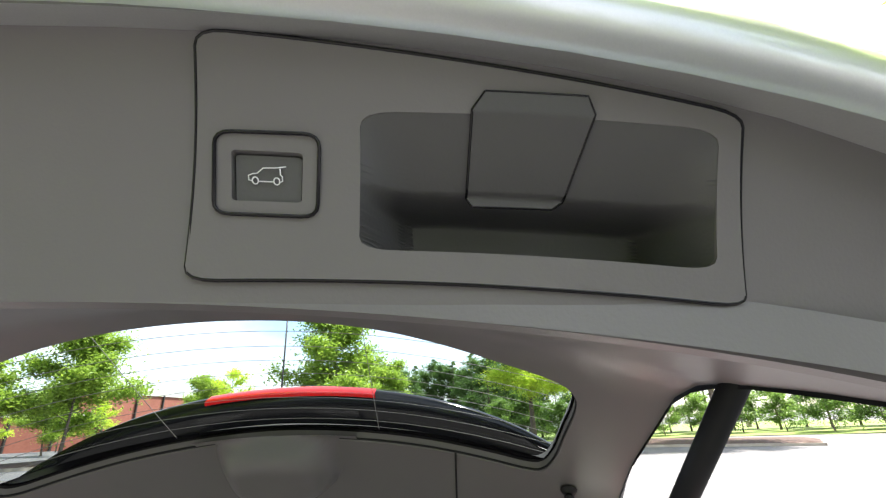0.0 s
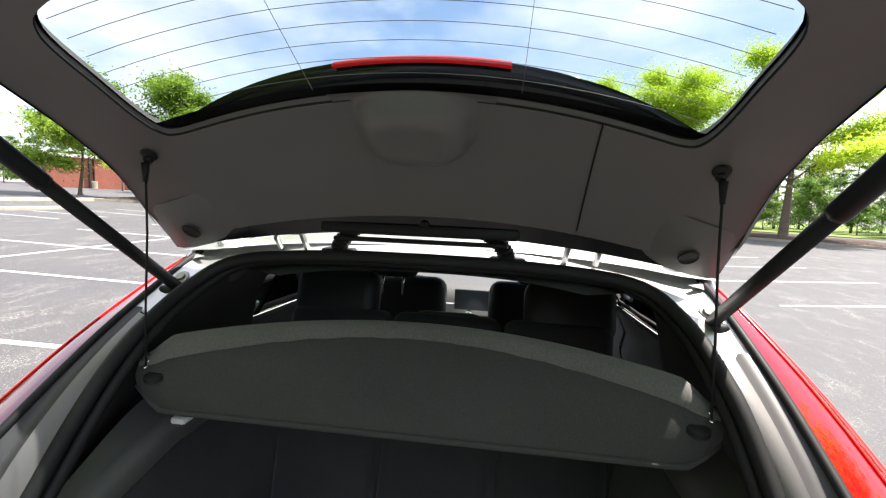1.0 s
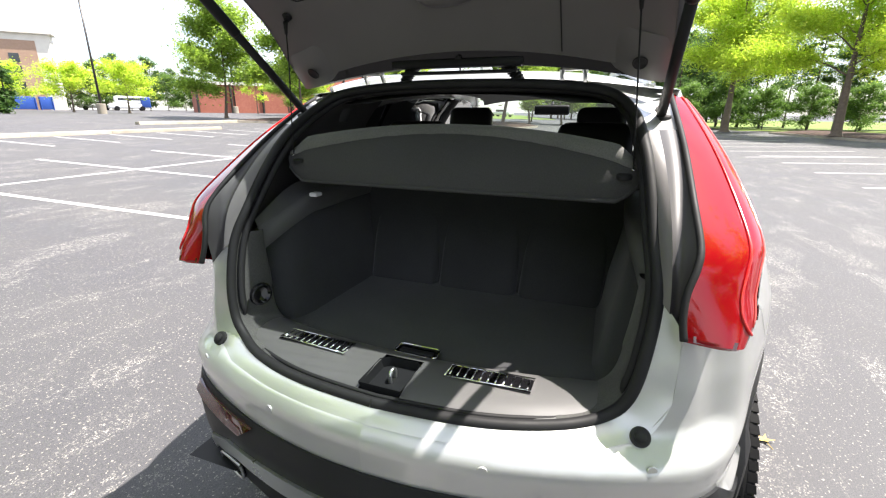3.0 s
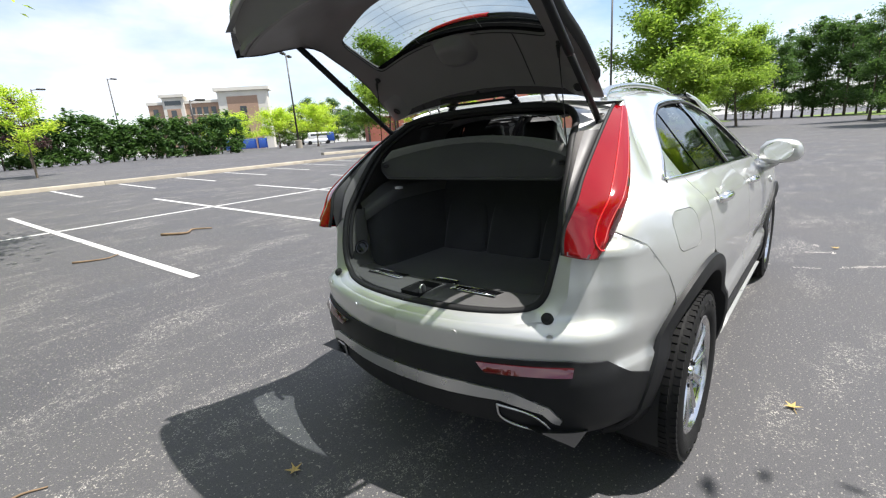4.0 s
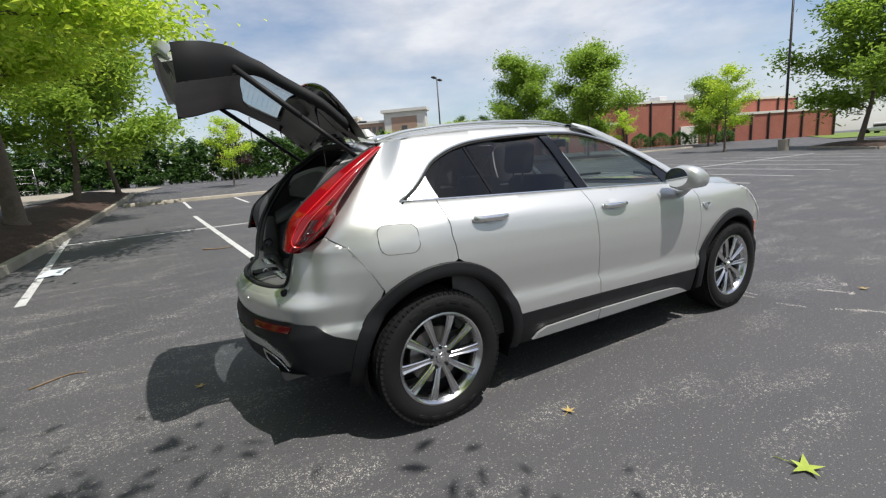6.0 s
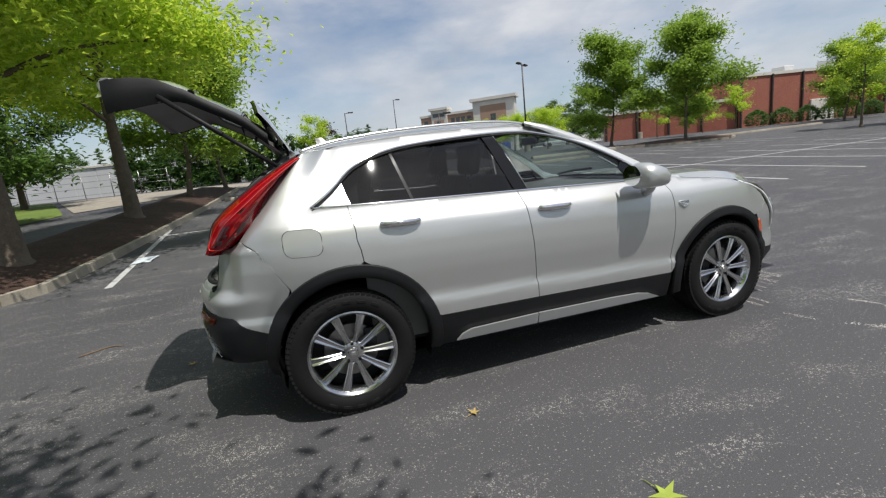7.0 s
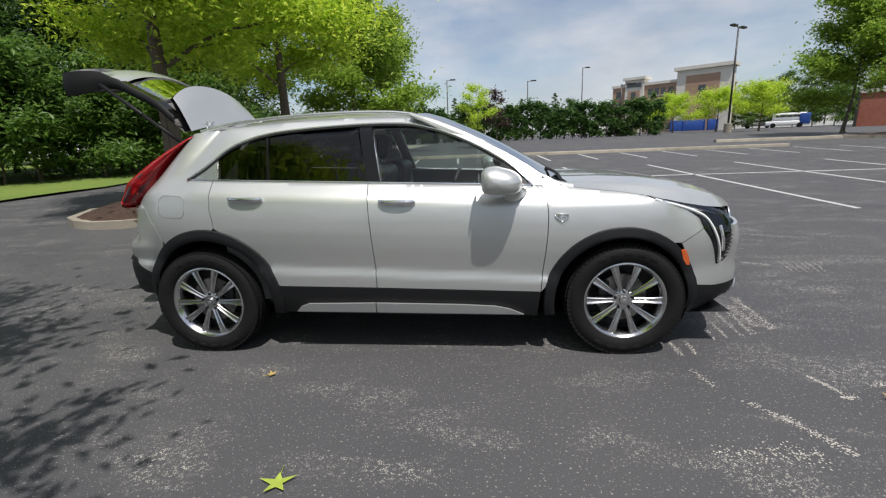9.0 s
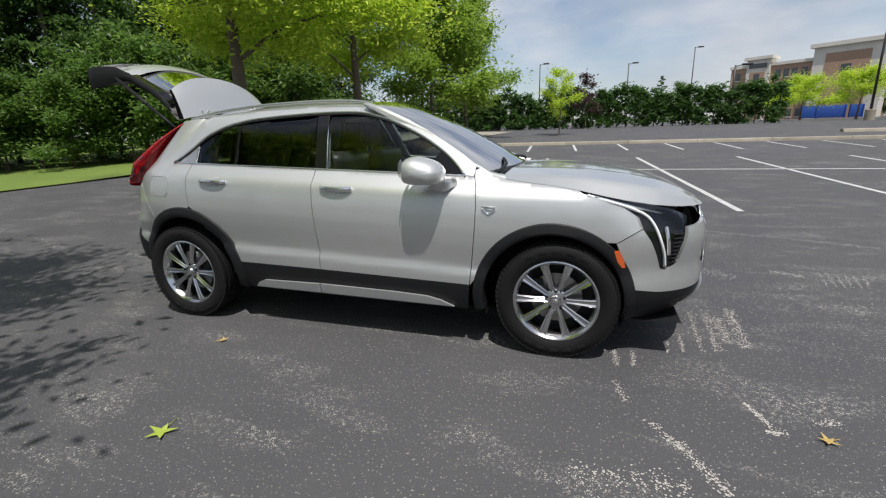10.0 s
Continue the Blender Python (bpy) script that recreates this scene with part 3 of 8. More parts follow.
# planting strip behind the car
bed = [(-3.75, 4.3), (-3.62, 6.0), (-3.45, 9.0), (-3.3, 14.0), (-3.2, 24.0), (-6.0, 24.0), (-6.2, 12.0), (-6.3, 5.0), (-5.9, 4.0), (-5.2, 3.55), (-4.3, 3.65)]
mound(bed, 0.42, "mulch_bed", "reddish-brown mulch bed swelling inside a concrete kerb", MULCH)
kerb([(-6.3, 5.0), (-5.9, 4.0), (-5.2, 3.55), (-4.3, 3.65), (-3.75, 4.3), (-3.62, 6.0), (-3.45, 9.0), (-3.3, 14.0), (-3.2, 24.0)][::-1])
# far divider strip and the beds beside it
def far_bed(poly, top=0.3, material=None):
    mound(poly, top, "mulch_bed", "low mulch island with trees in the car park", material or MULCH, 0.13, 0.7)
    kerb(poly + [poly[0]], piece=2.5)


kerb([(-3.0, 17.2), (6.0, 17.25), (15.0, 17.4)], w=0.3, h=0.12, piece=2.4)
kerb([(14.0, 21.6), (22.0, 21.5), (44.0, 24.2)], w=0.3, h=0.14, piece=2.4)
far_bed([(19.5, 21.9), (23.5, 22.6), (27.5, 22.2), (29, 20.2), (27.0, 18.8), (23, 19.2)], 0.28)
far_bed([(34, 7.2), (37, 11.6), (43, 12.6), (45, 9.0), (40, 6.6)], 0.3)
far_bed([(24, -20), (30, -13), (40, -11), (42, -14.5), (34, -18), (28, -23)], 0.3)


def lawn(poly, label):
    ob = raw("grass_verge", *sheet(poly, lambda a, b: (a, b, lot_z(a, b) + 0.05 + 0.05 * noise.noise(Vector((a * .3, b * .3, 0)))), 1.6), GRASS, None, "", True)
    return tagged(ob, label, "grass", kind="structure")


lawn([(-12.6, 2.0), (-10.2, 9.6), (-10.2, 14.0), (-9.6, 19.5), (-16, 34), (-45, 40), (-60, 10), (-50, -20), (-20, -12)], "mown bright green grass verge before the woods")
lawn([(38, -24), (46, -10), (75, -6), (110, 5), (130, -20), (90, -60), (40, -60), (28, -36)], "sunlit grass verge at the edge of the woods")
lawn([(60, 18), (78, 10), (110, 22), (90, 34)], "grass bank behind the car park")
# back road beyond the planting strip runs on as asphalt; a pale concrete drive beside the white building
tagged(raw("drive", *laid([(-9.4, 20.0), (-6.0, 24.2), (-3.2, 24.6), (-2.0, 30.0), (-10, 34), (-15.5, 33.5)], 0.03, 1.5), CONCRETE, None, "", False), "pale concrete drive", "drive", kind="structure")

# ---- the car: body surface ----
# Plan contour at the widest height, from the middle of the tail round the right side to the middle of the nose.
CONTOUR = [(-0.872, 0.0), (-0.864, -0.14), (-0.838, -0.30), (-0.795, -0.46), (-0.738, -0.61), (-0.677, -0.71), (-0.58, -0.780), (-0.44, -0.833),
           (-0.25, -0.880), (-0.05, -0.910), (0.3, -0.923), (0.9, -0.922), (1.5, -0.922), (2.1, -0.922), (2.6, -0.925), (2.9, -0.918), (3.12, -0.892),
           (3.30, -0.845), (3.45, -0.765), (3.56, -0.65), (3.63, -0.50), (3.675, -0.32), (3.70, -0.15), (3.705, 0.0)]
_c = smooth_path([(a, b, 0) for a, b in CONTOUR], 12)
_cx, _cy = np.array([p.x for p in _c]), np.array([p.y for p in _c])
_cs = np.concatenate([[0], np.cumsum(np.hypot(np.diff(_cx), np.diff(_cy)))])
_tx, _ty = np.gradient(_cx, _cs), np.gradient(_cy, _cs)
_rows = [(0.22, 0.10), (0.30, 0.050), (0.38, 0.026), (0.47, 0.010), (0.55, 0.006), (0.590, 0.008), (0.604, 0.024), (0.66, 0.018), (0.77, 0.004), (0.86, 0.001), (0.96, 0.009), (1.03, 0.024),
         (1.075, 0.040), (1.095, 0.060), (1.174, 0.138), (1.30, 0.222), (1.46, 0.330), (1.56, 0.425), (1.66, 0.56)]
inset_z = curve_fn(_rows)


def clamp01(v):
    return max(0.0, min(1.0, v))


def ease(v):
    v = clamp01(v)
    return v * v * (3 - 2 * v)


def skin(s, z, off=0.0):
    """The body's surface: s along the contour, z up; off metres proud of it."""
    x, y = float(np.interp(s, _cs, _cx)), float(np.interp(s, _cs, _cy))
    tx, ty = float(np.interp(s, _cs, _tx)), float(np.interp(s, _cs, _ty))
    h = math.hypot(tx, ty)
    nx, ny = ty / h, -tx / h
    tail, nose = clamp01((-0.30 - x) / 0.30), clamp01((x - 3.0) / 0.45)
    zr = z + 0.0425 * (min(max(x, -0.3), 2.4) - 0.5)
    d = inset_z(zr) * (1 - 0.55 * tail if z > 1.0 else 1)
    d += tail * (0.030 * ease((z - 0.70) / 0.28) + 0.020 * ease((z - 0.735) / 0.075))
    d += 0.034 * ease((z - 0.735) / 0.075) * ease((-0.50 - x) / 0.14)
    d += tail * 0.10 * ease((0.42 - z) / 0.2) + nose * 0.10 * ease((0.40 - z) / 0.2)
    d += nose * (0.16 * clamp01((z - 0.72) / 0.3) ** 1.4)
    xc = x
    x, y = x - nx * (d - off), y - ny * (d - off)
    if z > 0.99:
        x += 0.75 * (z - 0.99) * clamp01((0.38 - xc) / 1.0) * ease((z - 0.99) / 0.05)
        y -= 0.022 * ease((z - 1.0) / 0.12) * ease((-0.22 - xc) / 0.24) * clamp01(-y / 0.3)
    return Vector((x, y, z))


def inward(s, z):
    tx, ty = float(np.interp(s, _cs, _tx)), float(np.interp(s, _cs, _ty))
    return Vector((-ty, tx, 0)).normalized()


_sx = np.array([s for s, x in zip(_cs, _cx)])


def s_at(x, z=0.65):
    """The place along the contour at which the body's side at height z has this x."""
    lo, hi = 0.30, float(_cs[-1]) - 0.2
    for _ in range(40):
        m = (lo + hi) / 2
        if skin(m, z).x < x:
            lo = m
        else:
            hi = m
    return lo


def s_y(y, front=False):
    """The place along the tail (or nose) of the contour at this y (right side negative)."""
    k = len(_cs) // 4
    if front:
        return float(np.interp(-y, -_cy[-k:][::-1], _cs[-k:][::-1]))
    return float(np.interp(-y, -_cy[:k], _cs[:k]))


def s_c(x):
    """The place along the side of the contour itself at this x."""
    return float(np.interp(x, _cx, _cs))


def P(rows):
    """Side outline in x, z to places along the contour."""
    return [(s_at(x, z), z) for x, z in rows]


def arc(cx, cz, r, a0, a1, n=24, rz=None):
    return [(cx + r * math.cos(radians(a0 + (a1 - a0) * i / n)), cz + (rz or r) * math.sin(radians(a0 + (a1 - a0) * i / n))) for i in range(n + 1)]


suv = thing("suv", "silver compact suv with black cladding and its tailgate raised", "car")


def panel(name, rows, material=None, rim=0.02, off=0.0, step=0.06, holes=(), label="", parent=None, both=True, in_s=False):
    """A panel on both sides of the body, its border turned in."""
    poly = rows if in_s else P(rows)
    hs = [h if in_s else P(h) for h in holes]
    vf = sheet(poly, lambda s, z: skin(s, z, off), step, hs, rim, lambda s, z: inward(s, z))
    obs = [raw(name, *vf, material or PAINT, parent or suv, label, 50)]
    if both:
        obs.append(raw(name, *mirrored(vf), material or PAINT, parent or suv, label, 50))
    return obs


# outlines on the side
G2 = 0.0025
def belt(x):
    return 1.196 - 0.0425 * (x + 0.09)


DLO = [(-0.10, 1.197), (0.019, 1.275), (0.141, 1.378), (0.24, 1.428), (0.33, 1.459), (0.43, 1.481), (0.522, 1.494), (0.72, 1.509), (0.918, 1.518), (1.076, 1.522), (1.25, 1.521),
       (1.39, 1.512), (1.51, 1.488), (1.624, 1.455), (1.76, 1.402), (1.883, 1.343), (1.98, 1.287), (2.061, 1.235), (2.14, 1.17), (2.205, 1.102)]
ROOFEDGE = [(-0.10, 1.500), (0.10, 1.528), (0.35, 1.548), (0.58, 1.560), (0.85, 1.567), (1.07, 1.568), (1.30, 1.562), (1.464, 1.545), (1.60, 1.512), (1.76, 1.452), (1.90, 1.385), (2.05, 1.300), (2.18, 1.222), (2.27, 1.158)]
ARCH_R = dict(cx=0.040, cz=0.375, r=0.499)
ARCH_F = dict(cx=2.750, cz=0.365, r=0.474)
B_CUT = [(1.157, 1.144), (1.168, 1.02), (1.183, 0.80), (1.194, 0.60), (1.197, 0.468)]
F_CUT = [(2.268, 1.094), (2.290, 1.02), (2.297, 0.929), (2.292, 0.80), (2.281, 0.683), (2.266, 0.56), (2.256, 0.434)]
R_CUT = [(0.098, 1.185), (0.112, 1.06), (0.124, 0.95), (0.13, 0.884)]


def gap(rows, dx):
    return [(x + dx, z) for x, z in rows]


arch_r = arc(**ARCH_R, a0=182, a1=-2)
rd_arc = [p for p in arch_r if p[0] > 0.135 and p[1] > 0.487]
rear_door_poly = gap(R_CUT, G2) + rd_arc + [(0.545, 0.484)] + gap(B_CUT, -G2)[::-1] + [(0.9, belt(0.9) - 0.003), (0.5, belt(0.5) - 0.003)]
front_door_poly = gap(B_CUT, G2) + [(1.7, 0.452)] + gap(F_CUT, -G2)[::-1] + [(1.9, belt(1.9) - 0.003), (1.5, belt(1.5) - 0.003)]
rear_doors = panel("rear_door", rear_door_poly, step=0.028)
front_doors = panel("front_door", front_door_poly, step=0.028)

# quarter panel with the rear pillar and the roof rail down to the windscreen foot
fuel = [(x, z - 0.04 * (x + 0.17)) for cx, cz, a0 in ((-0.228, 1.052, 180), (-0.118, 1.052, 90), (-0.118, 1.000, 0), (-0.228, 1.000, -90)) for x, z in arc(cx, cz, 0.047, a0, a0 - 90, 5)]
q_arc = [p for p in arch_r if p[0] < 0.128 and p[0] > -0.30 and p[1] > 0.5]
quarter = [(-0.15, 1.468), (-0.245, 1.37), (-0.345, 1.255), (-0.43, 1.14), (-0.488, 1.072), (-0.408, 1.014), (-0.335, 0.90), (-0.272, 0.79)]
quarter = ROOFEDGE[::-1] + [(-0.15, 1.490)] + quarter + q_arc + gap(R_CUT, -G2)[::-1] + DLO + [(2.262, 1.0975), (2.265, 1.13)]
panel("quarter_panel", quarter, holes=[fuel], rim=0.008, step=0.038)
panel("fuel_door", [(x * 0.97 - 0.0052, z * 0.97 + 0.0308) for x, z in fuel], rim=0.012)

arch_f = arc(**ARCH_F, a0=182, a1=-2)
f_arc = [p for p in arch_f if p[1] > 0.44 and p[0] < 3.09]
fender = gap(F_CUT, G2) + f_arc + [(3.10, 0.735), (3.165, 0.775), (3.235, 0.815), (3.21, 0.872), (3.13, 0.925), (3.02, 0.968), (2.90, 1.008), (2.885, 1.021), (2.73, 1.046), (2.58, 1.062), (2.465, 1.078), (2.38, 1.102), (2.30, 1.142), (2.268, 1.13)]
panel("front_fender", fender, step=0.03)

# window glass, pillars and bright trim
def frame_xz(poly, f):
    cx, cz = sum(p[0] for p in poly) / len(poly), sum(p[1] for p in poly) / len(poly)
    return [(cx + (x - cx) * f, cz + (z - cz) * f) for x, z in poly]


def cut_dlo(x0a, x0b, x1a, x1b):
    """The glass between two slanting lines (x at the belt, x at the roof)."""
    t = lambda z: clamp01((z - 1.15) / 0.37)
    top = [p for p in dense(DLO, 0.02)[:int(len(dense(DLO, 0.02)))] if p[1] > belt(p[0]) + 0.004 and x0a + (x0b - x0a) * t(p[1]) < p[0] < x1a + (x1b - x1a) * t(p[1])]
    top = sorted(set(top))
    zl = belt(x0a) + 0.002
    zr = belt(x1a) + 0.002
    left, right = (x0a, zl), (x1a, zr)
    mids = [(x0a + (x1a - x0a) * k / 4, belt(x0a + (x1a - x0a) * k / 4) + 0.002) for k in range(4, -1, -1)]
    return [p for p in top] + mids


def pane(name, poly, material, label, off=-0.012):
    for ob in panel(name, poly, material, rim=0.004, off=off, step=0.08, label=label):
        ob.visible_shadow = False


pane("quarter_window", cut_dlo(0.115, 0.0, 0.472, 0.405), PRIVACY, "dark privacy glass")
pane("rear_side_window", cut_dlo(0.484, 0.417, 1.145, 1.055), PRIVACY, "dark privacy glass")
pane("front_side_window", cut_dlo(1.242, 1.142, 2.16, 2.1), CLEARGLASS, "clear greenish window glass")
panel("pillar_cover", [(1.146, 1.143), (1.052, 1.521), (1.14, 1.521), (1.240, 1.14)], GLOSSBLACK, rim=0.01, off=-0.004, step=0.08, label="gloss black pillar cover")
panel("window_divider", [(0.468, 1.174), (0.402, 1.476), (0.42, 1.479), (0.488, 1.173)], GLOSSBLACK, rim=0.01, off=-0.008, step=0.08)
panel("corner_trim", [(-0.075, 1.199), (0.03, 1.270), (0.09, 1.325), (0.122, 1.186)], SATIN, rim=0.006, off=-0.006, step=0.08, label="bright corner trim")
panel("mirror_sail", [(2.03, 1.112), (1.985, 1.20), (2.03, 1.243), (2.10, 1.195), (2.19, 1.106)], GLOSSBLACK, rim=0.01, off=-0.003, step=0.06)


def trim_tube(name, rows, r, material, off, flat=1.0, both=True, label="", parent=None, in_s=False):
    pts = [skin(s, z, off) for s, z in (rows if in_s else P(rows))]
    vf = tube(pts, r, 8, True, flat)
    raw(name, *vf, material, parent or suv, label, True)
    if both:
        raw(name, *mirrored(vf), material, parent or suv, label, True)


_d = [tuple(p)[:2] for p in smooth_path([(a, b, 0) for a, b in DLO], 3)]
trim_tube("window_trim", _d, 0.0075, CHROME, 0.002, label="chrome window surround")
trim_tube("belt_trim", [(x, belt(x)) for x in np.linspace(-0.095, 2.21, 40)], 0.0075, CHROME, 0.002, label="chrome belt moulding")
trim_tube("window_seal", [(p[0] + 0.004, p[1] - 0.014) for p in _d], 0.006, SEAL, -0.004)
trim_tube("pillar_trim", [(1.236, 1.15), (1.19, 1.33), (1.137, 1.52)], 0.004, CHROME, -0.002)

# cladding: sill, wheel arch lips, bright sill strip
panel("sill_cladding", [(0.50, 0.482), (1.2, 0.462), (2.254, 0.430), (2.245, 0.36), (2.235, 0.262), (1.3, 0.268), (0.50, 0.285), (0.535, 0.40)], CLAD, rim=0.03, off=0.004, label="matt black sill cladding")
for xa, xb in ((0.63, 1.178), (1.184, 2.15)):
    if xa < 1:
        pl = [(0.625, 0.296), (0.66, 0.334), (0.72, 0.357), (1.178, 0.362), (1.174, 0.290)]
    else:
        pl = [(1.184, 0.290), (1.186, 0.362), (1.75, 0.350), (1.97, 0.338), (2.06, 0.318), (2.15, 0.277)]
    panel("sill_strip", pl, STRIPM, rim=0.018, off=0.026, step=0.05, label="brushed silver sill strip")


def arch_lip(c, r_in, a0, a1, name="wheel_arch_lip"):
    """Moulded lip round a wheel opening: a flat face with a turned edge into the well."""
    rows = []
    for i in range(41):
        a = radians(a0 + (a1 - a0) * i / 40)
        row = []
        for rr, off in ((c["r"] + 0.004, 0.000), (c["r"] - 0.002, 0.014), (c["r"] - 0.03, 0.020), (r_in + 0.012, 0.022), (r_in, 0.014), (r_in - 0.002, -0.02), (r_in + 0.004, -0.12)):
            x, z = c["cx"] + rr * math.cos(a), c["cz"] + rr * math.sin(a)
            row.append(skin(s_at(x, max(z, 0.25)), max(z, 0.25), off))
        rows.append(row)
    vf = loft(rows)
    raw(name, *vf, CLAD, suv, "matt black wheel arch lip", 40)
    raw(name, *mirrored(vf), CLAD, suv, "matt black wheel arch lip", 40)


arch_lip(ARCH_R, 0.428, 196, -12)
arch_lip(ARCH_F, 0.411, 192, -14)


def wheel_well(c, r_in, name="wheel_well"):
    rows = []
    for i in range(25):
        a = radians(200 - 220 * i / 24)
        x, z = c["cx"] + (r_in + 0.012) * math.cos(a), max(0.2, c["cz"] + (r_in + 0.012) * math.sin(a))
        rows.append([(x, -0.86, z), (x, -0.74, z), (x, -0.60, z), (x, -0.52, z)])
    v, f = loft(rows)
    k = len(v)
    v += [Vector((c["cx"], -0.52, 0.2))]
    for i in range(24):
        f.append((i * 4 + 3, (i + 1) * 4 + 3, k))
    raw(name, v, f, CLAD, suv, "", 40)
    raw(name, *mirrored((v, f)), CLAD, suv, "", 40)


wheel_well(ARCH_R, 0.432)
wheel_well(ARCH_F, 0.415)

# ---- roof, windscreen, hood ----
def roof_z(x, y):
    edge = float(np.interp(x, [p[0] for p in ROOFEDGE], [p[1] for p in ROOFEDGE]))
    half = abs(skin(s_at(x, edge), edge).y)
    t = clamp01(abs(y) / half)
    crown = float(np.interp(x, [-0.25, 0.1, 0.6, 1.2, 1.5, 1.62], [0.035, 0.05, 0.058, 0.052, 0.046, 0.05]))
    return edge + crown * (1 - t ** 2.6)


def edge_y(x):
    e = float(np.interp(x, [p[0] for p in ROOFEDGE], [p[1] for p in ROOFEDGE]))
    return abs(skin(s_at(x, e), e).y)


def across(xs, zf, w, n=17, name="roof", material=None, label="", lift=0.0, thick=0.0):
    rows = []
    for x in xs:
        hw = w(x)
        rows.append([(x, hw * (2 * i / (n - 1) - 1), zf(x, hw * (2 * i / (n - 1) - 1)) + lift) for i in range(n)])
    return raw(name, *loft(rows), material or PAINT, suv, label, True)


roof_x = list(np.linspace(-0.13, 1.50, 30))
across(roof_x, roof_z, lambda x: edge_y(max(x, -0.1)) + 0.002, name="roof")
# roof rails
for sgn in (-1, 1):
    rp = [(x, sgn * (edge_y(x) - 0.075), roof_z(x, edge_y(x) - 0.075) + h) for x, h in ((-0.10, 0.002), (-0.02, 0.012), (0.15, 0.020), (0.5, 0.023), (0.9, 0.023), (1.2, 0.020), (1.38, 0.013), (1.5, 0.0))]
    raw("roof_rail", *tube(smooth_path(rp, 6), 0.0135, 10, True, 0.9), SATIN, suv, "satin silver roof rail", True)
raw("antenna_fin", *loft([[(0.13 - 0.10 * k, w, 1.578 + h) for k, w, h in ((0, 0, 0), (0.3, -0.02 * a, 0.0), (0.75, -0.022 * a, 0.0), (1, 0, 0.0), (0.75, 0.022 * a, 0.0), (0.3, 0.02 * a, 0.0))] for a in (1.0,)] +
    [[(0.13 - 0.10 * k, w, 1.578 + 0.05 * q) for k, w in ((0.1 + 0.5 * q, 0), (0.3 + 0.4 * q, -0.018 * (1 - q)), (0.8 + 0.12 * q, -0.02 * (1 - q)), (1 + 0.05 * q, 0), (0.8 + 0.12 * q, 0.02 * (1 - q)), (0.3 + 0.4 * q, 0.018 * (1 - q)))] for q in (0.5, 0.95)], True), PAINT, suv, "", 40)

# windscreen: from the roof's front edge down to the cowl
SCREEN = [(1.50, 1.598), (1.62, 1.562), (1.85, 1.462), (2.08, 1.347), (2.30, 1.222), (2.46, 1.128)]


def screen_pt(u, v):
    """u 0..1 down the glass, v -1..1 across it."""
    k = u * (len(SCREEN) - 1)
    i = min(int(k), len(SCREEN) - 2)
    f = k - i
    x = SCREEN[i][0] + (SCREEN[i + 1][0] - SCREEN[i][0]) * f
    z = SCREEN[i][1] + (SCREEN[i + 1][1] - SCREEN[i][1]) * f
    hw = 0.50 + 0.19 * u
    return Vector((x - (0.10 + 0.13 * u) * abs(v) ** 2.2, v * hw, z - (0.025 + 0.005 * u) * abs(v) ** 2.2))


ws = raw("windscreen", *loft([[screen_pt(u, v) for v in np.linspace(-1, 1, 15)] for u in np.linspace(0, 1, 13)]), CLEARGLASS, suv, "clear greenish windscreen", True)
ws.visible_shadow = False
for sgn in (-1, 1):
    rows = []
    for u in np.linspace(-0.02, 1.0, 20):
        a = screen_pt(max(u, 0), sgn * 0.985) + Vector((0, 0, 0.004))
        xb = float(np.interp(u, [0, 1], [1.42, 2.30]))
        zb = float(np.interp(xb, [p[0] for p in ROOFEDGE], [p[1] for p in ROOFEDGE]))
        zb = zb if xb < 2.27 else 1.15
        b = skin(s_at(xb, zb), zb)
        b = Vector((b.x, sgn * abs(b.y), b.z))
        m = (a + b) / 2 + Vector((0.012, sgn * 0.012, 0.016))
        rows.append([a - Vector((0, 0, 0.02)), a, m, b, b - Vector((0, 0, 0.02))])
    for xa, ya, za, xb, zb in ((2.36, 0.715, 1.112, 2.38, 1.104), (2.44, 0.735, 1.104, 2.462, 1.080)):
        a, b = Vector((xa, sgn * ya, za)), skin(s_at(xb, zb), zb)
        b = Vector((b.x, sgn * abs(b.y), b.z))
        rows.append([a - Vector((0, 0, 0.02)), a, (a + b) / 2 + Vector((0, 0, 0.010)), b, b - Vector((0, 0, 0.02))])
    raw("front_pillar", *loft(rows), PAINT, suv, "", True)
# black band and the header behind the screen's top
hd = [[screen_pt(u, v) - Vector((0, 0, 0.006)) for v in np.linspace(-1, 1, 15)] for u in (0, 0.10)]
raw("screen_band", *loft(hd), GLOSSBLACK, suv, "", True)

# hood
def hood_z(x, y):
    zc = float(np.interp(x, [2.40, 2.5, 2.7, 2.95, 3.2, 3.37, 3.50, 3.58, 3.63], [1.112, 1.112, 1.113, 1.103, 1.068, 1.028, 0.978, 0.935, 0.895]))
    hw = hood_w(x)
    t = abs(y) / hw
    e = float(np.interp(x, [2.40, 2.465, 2.58, 2.73, 2.885, 3.13, 3.3, 3.45, 3.63], [1.094, 1.080, 1.064, 1.048, 1.023, 0.962, 0.925, 0.90, 0.88]))
    top = 1 - 0.32 * (t / 0.85) ** 2.4 if t < 0.85 else 0.68 * (1 - t) / 0.15
    return e + (zc - e) * top + 0.005 * math.exp(-((t - 0.5) / 0.10) ** 2)


def hood_w(x):
    return float(np.interp(x, [2.40, 2.465, 2.58, 2.73, 2.885, 3.0, 3.13, 3.3, 3.45, 3.56, 3.63], [0.788, 0.800, 0.8165, 0.831, 0.849, 0.832, 0.79, 0.70, 0.585, 0.46, 0.33]))


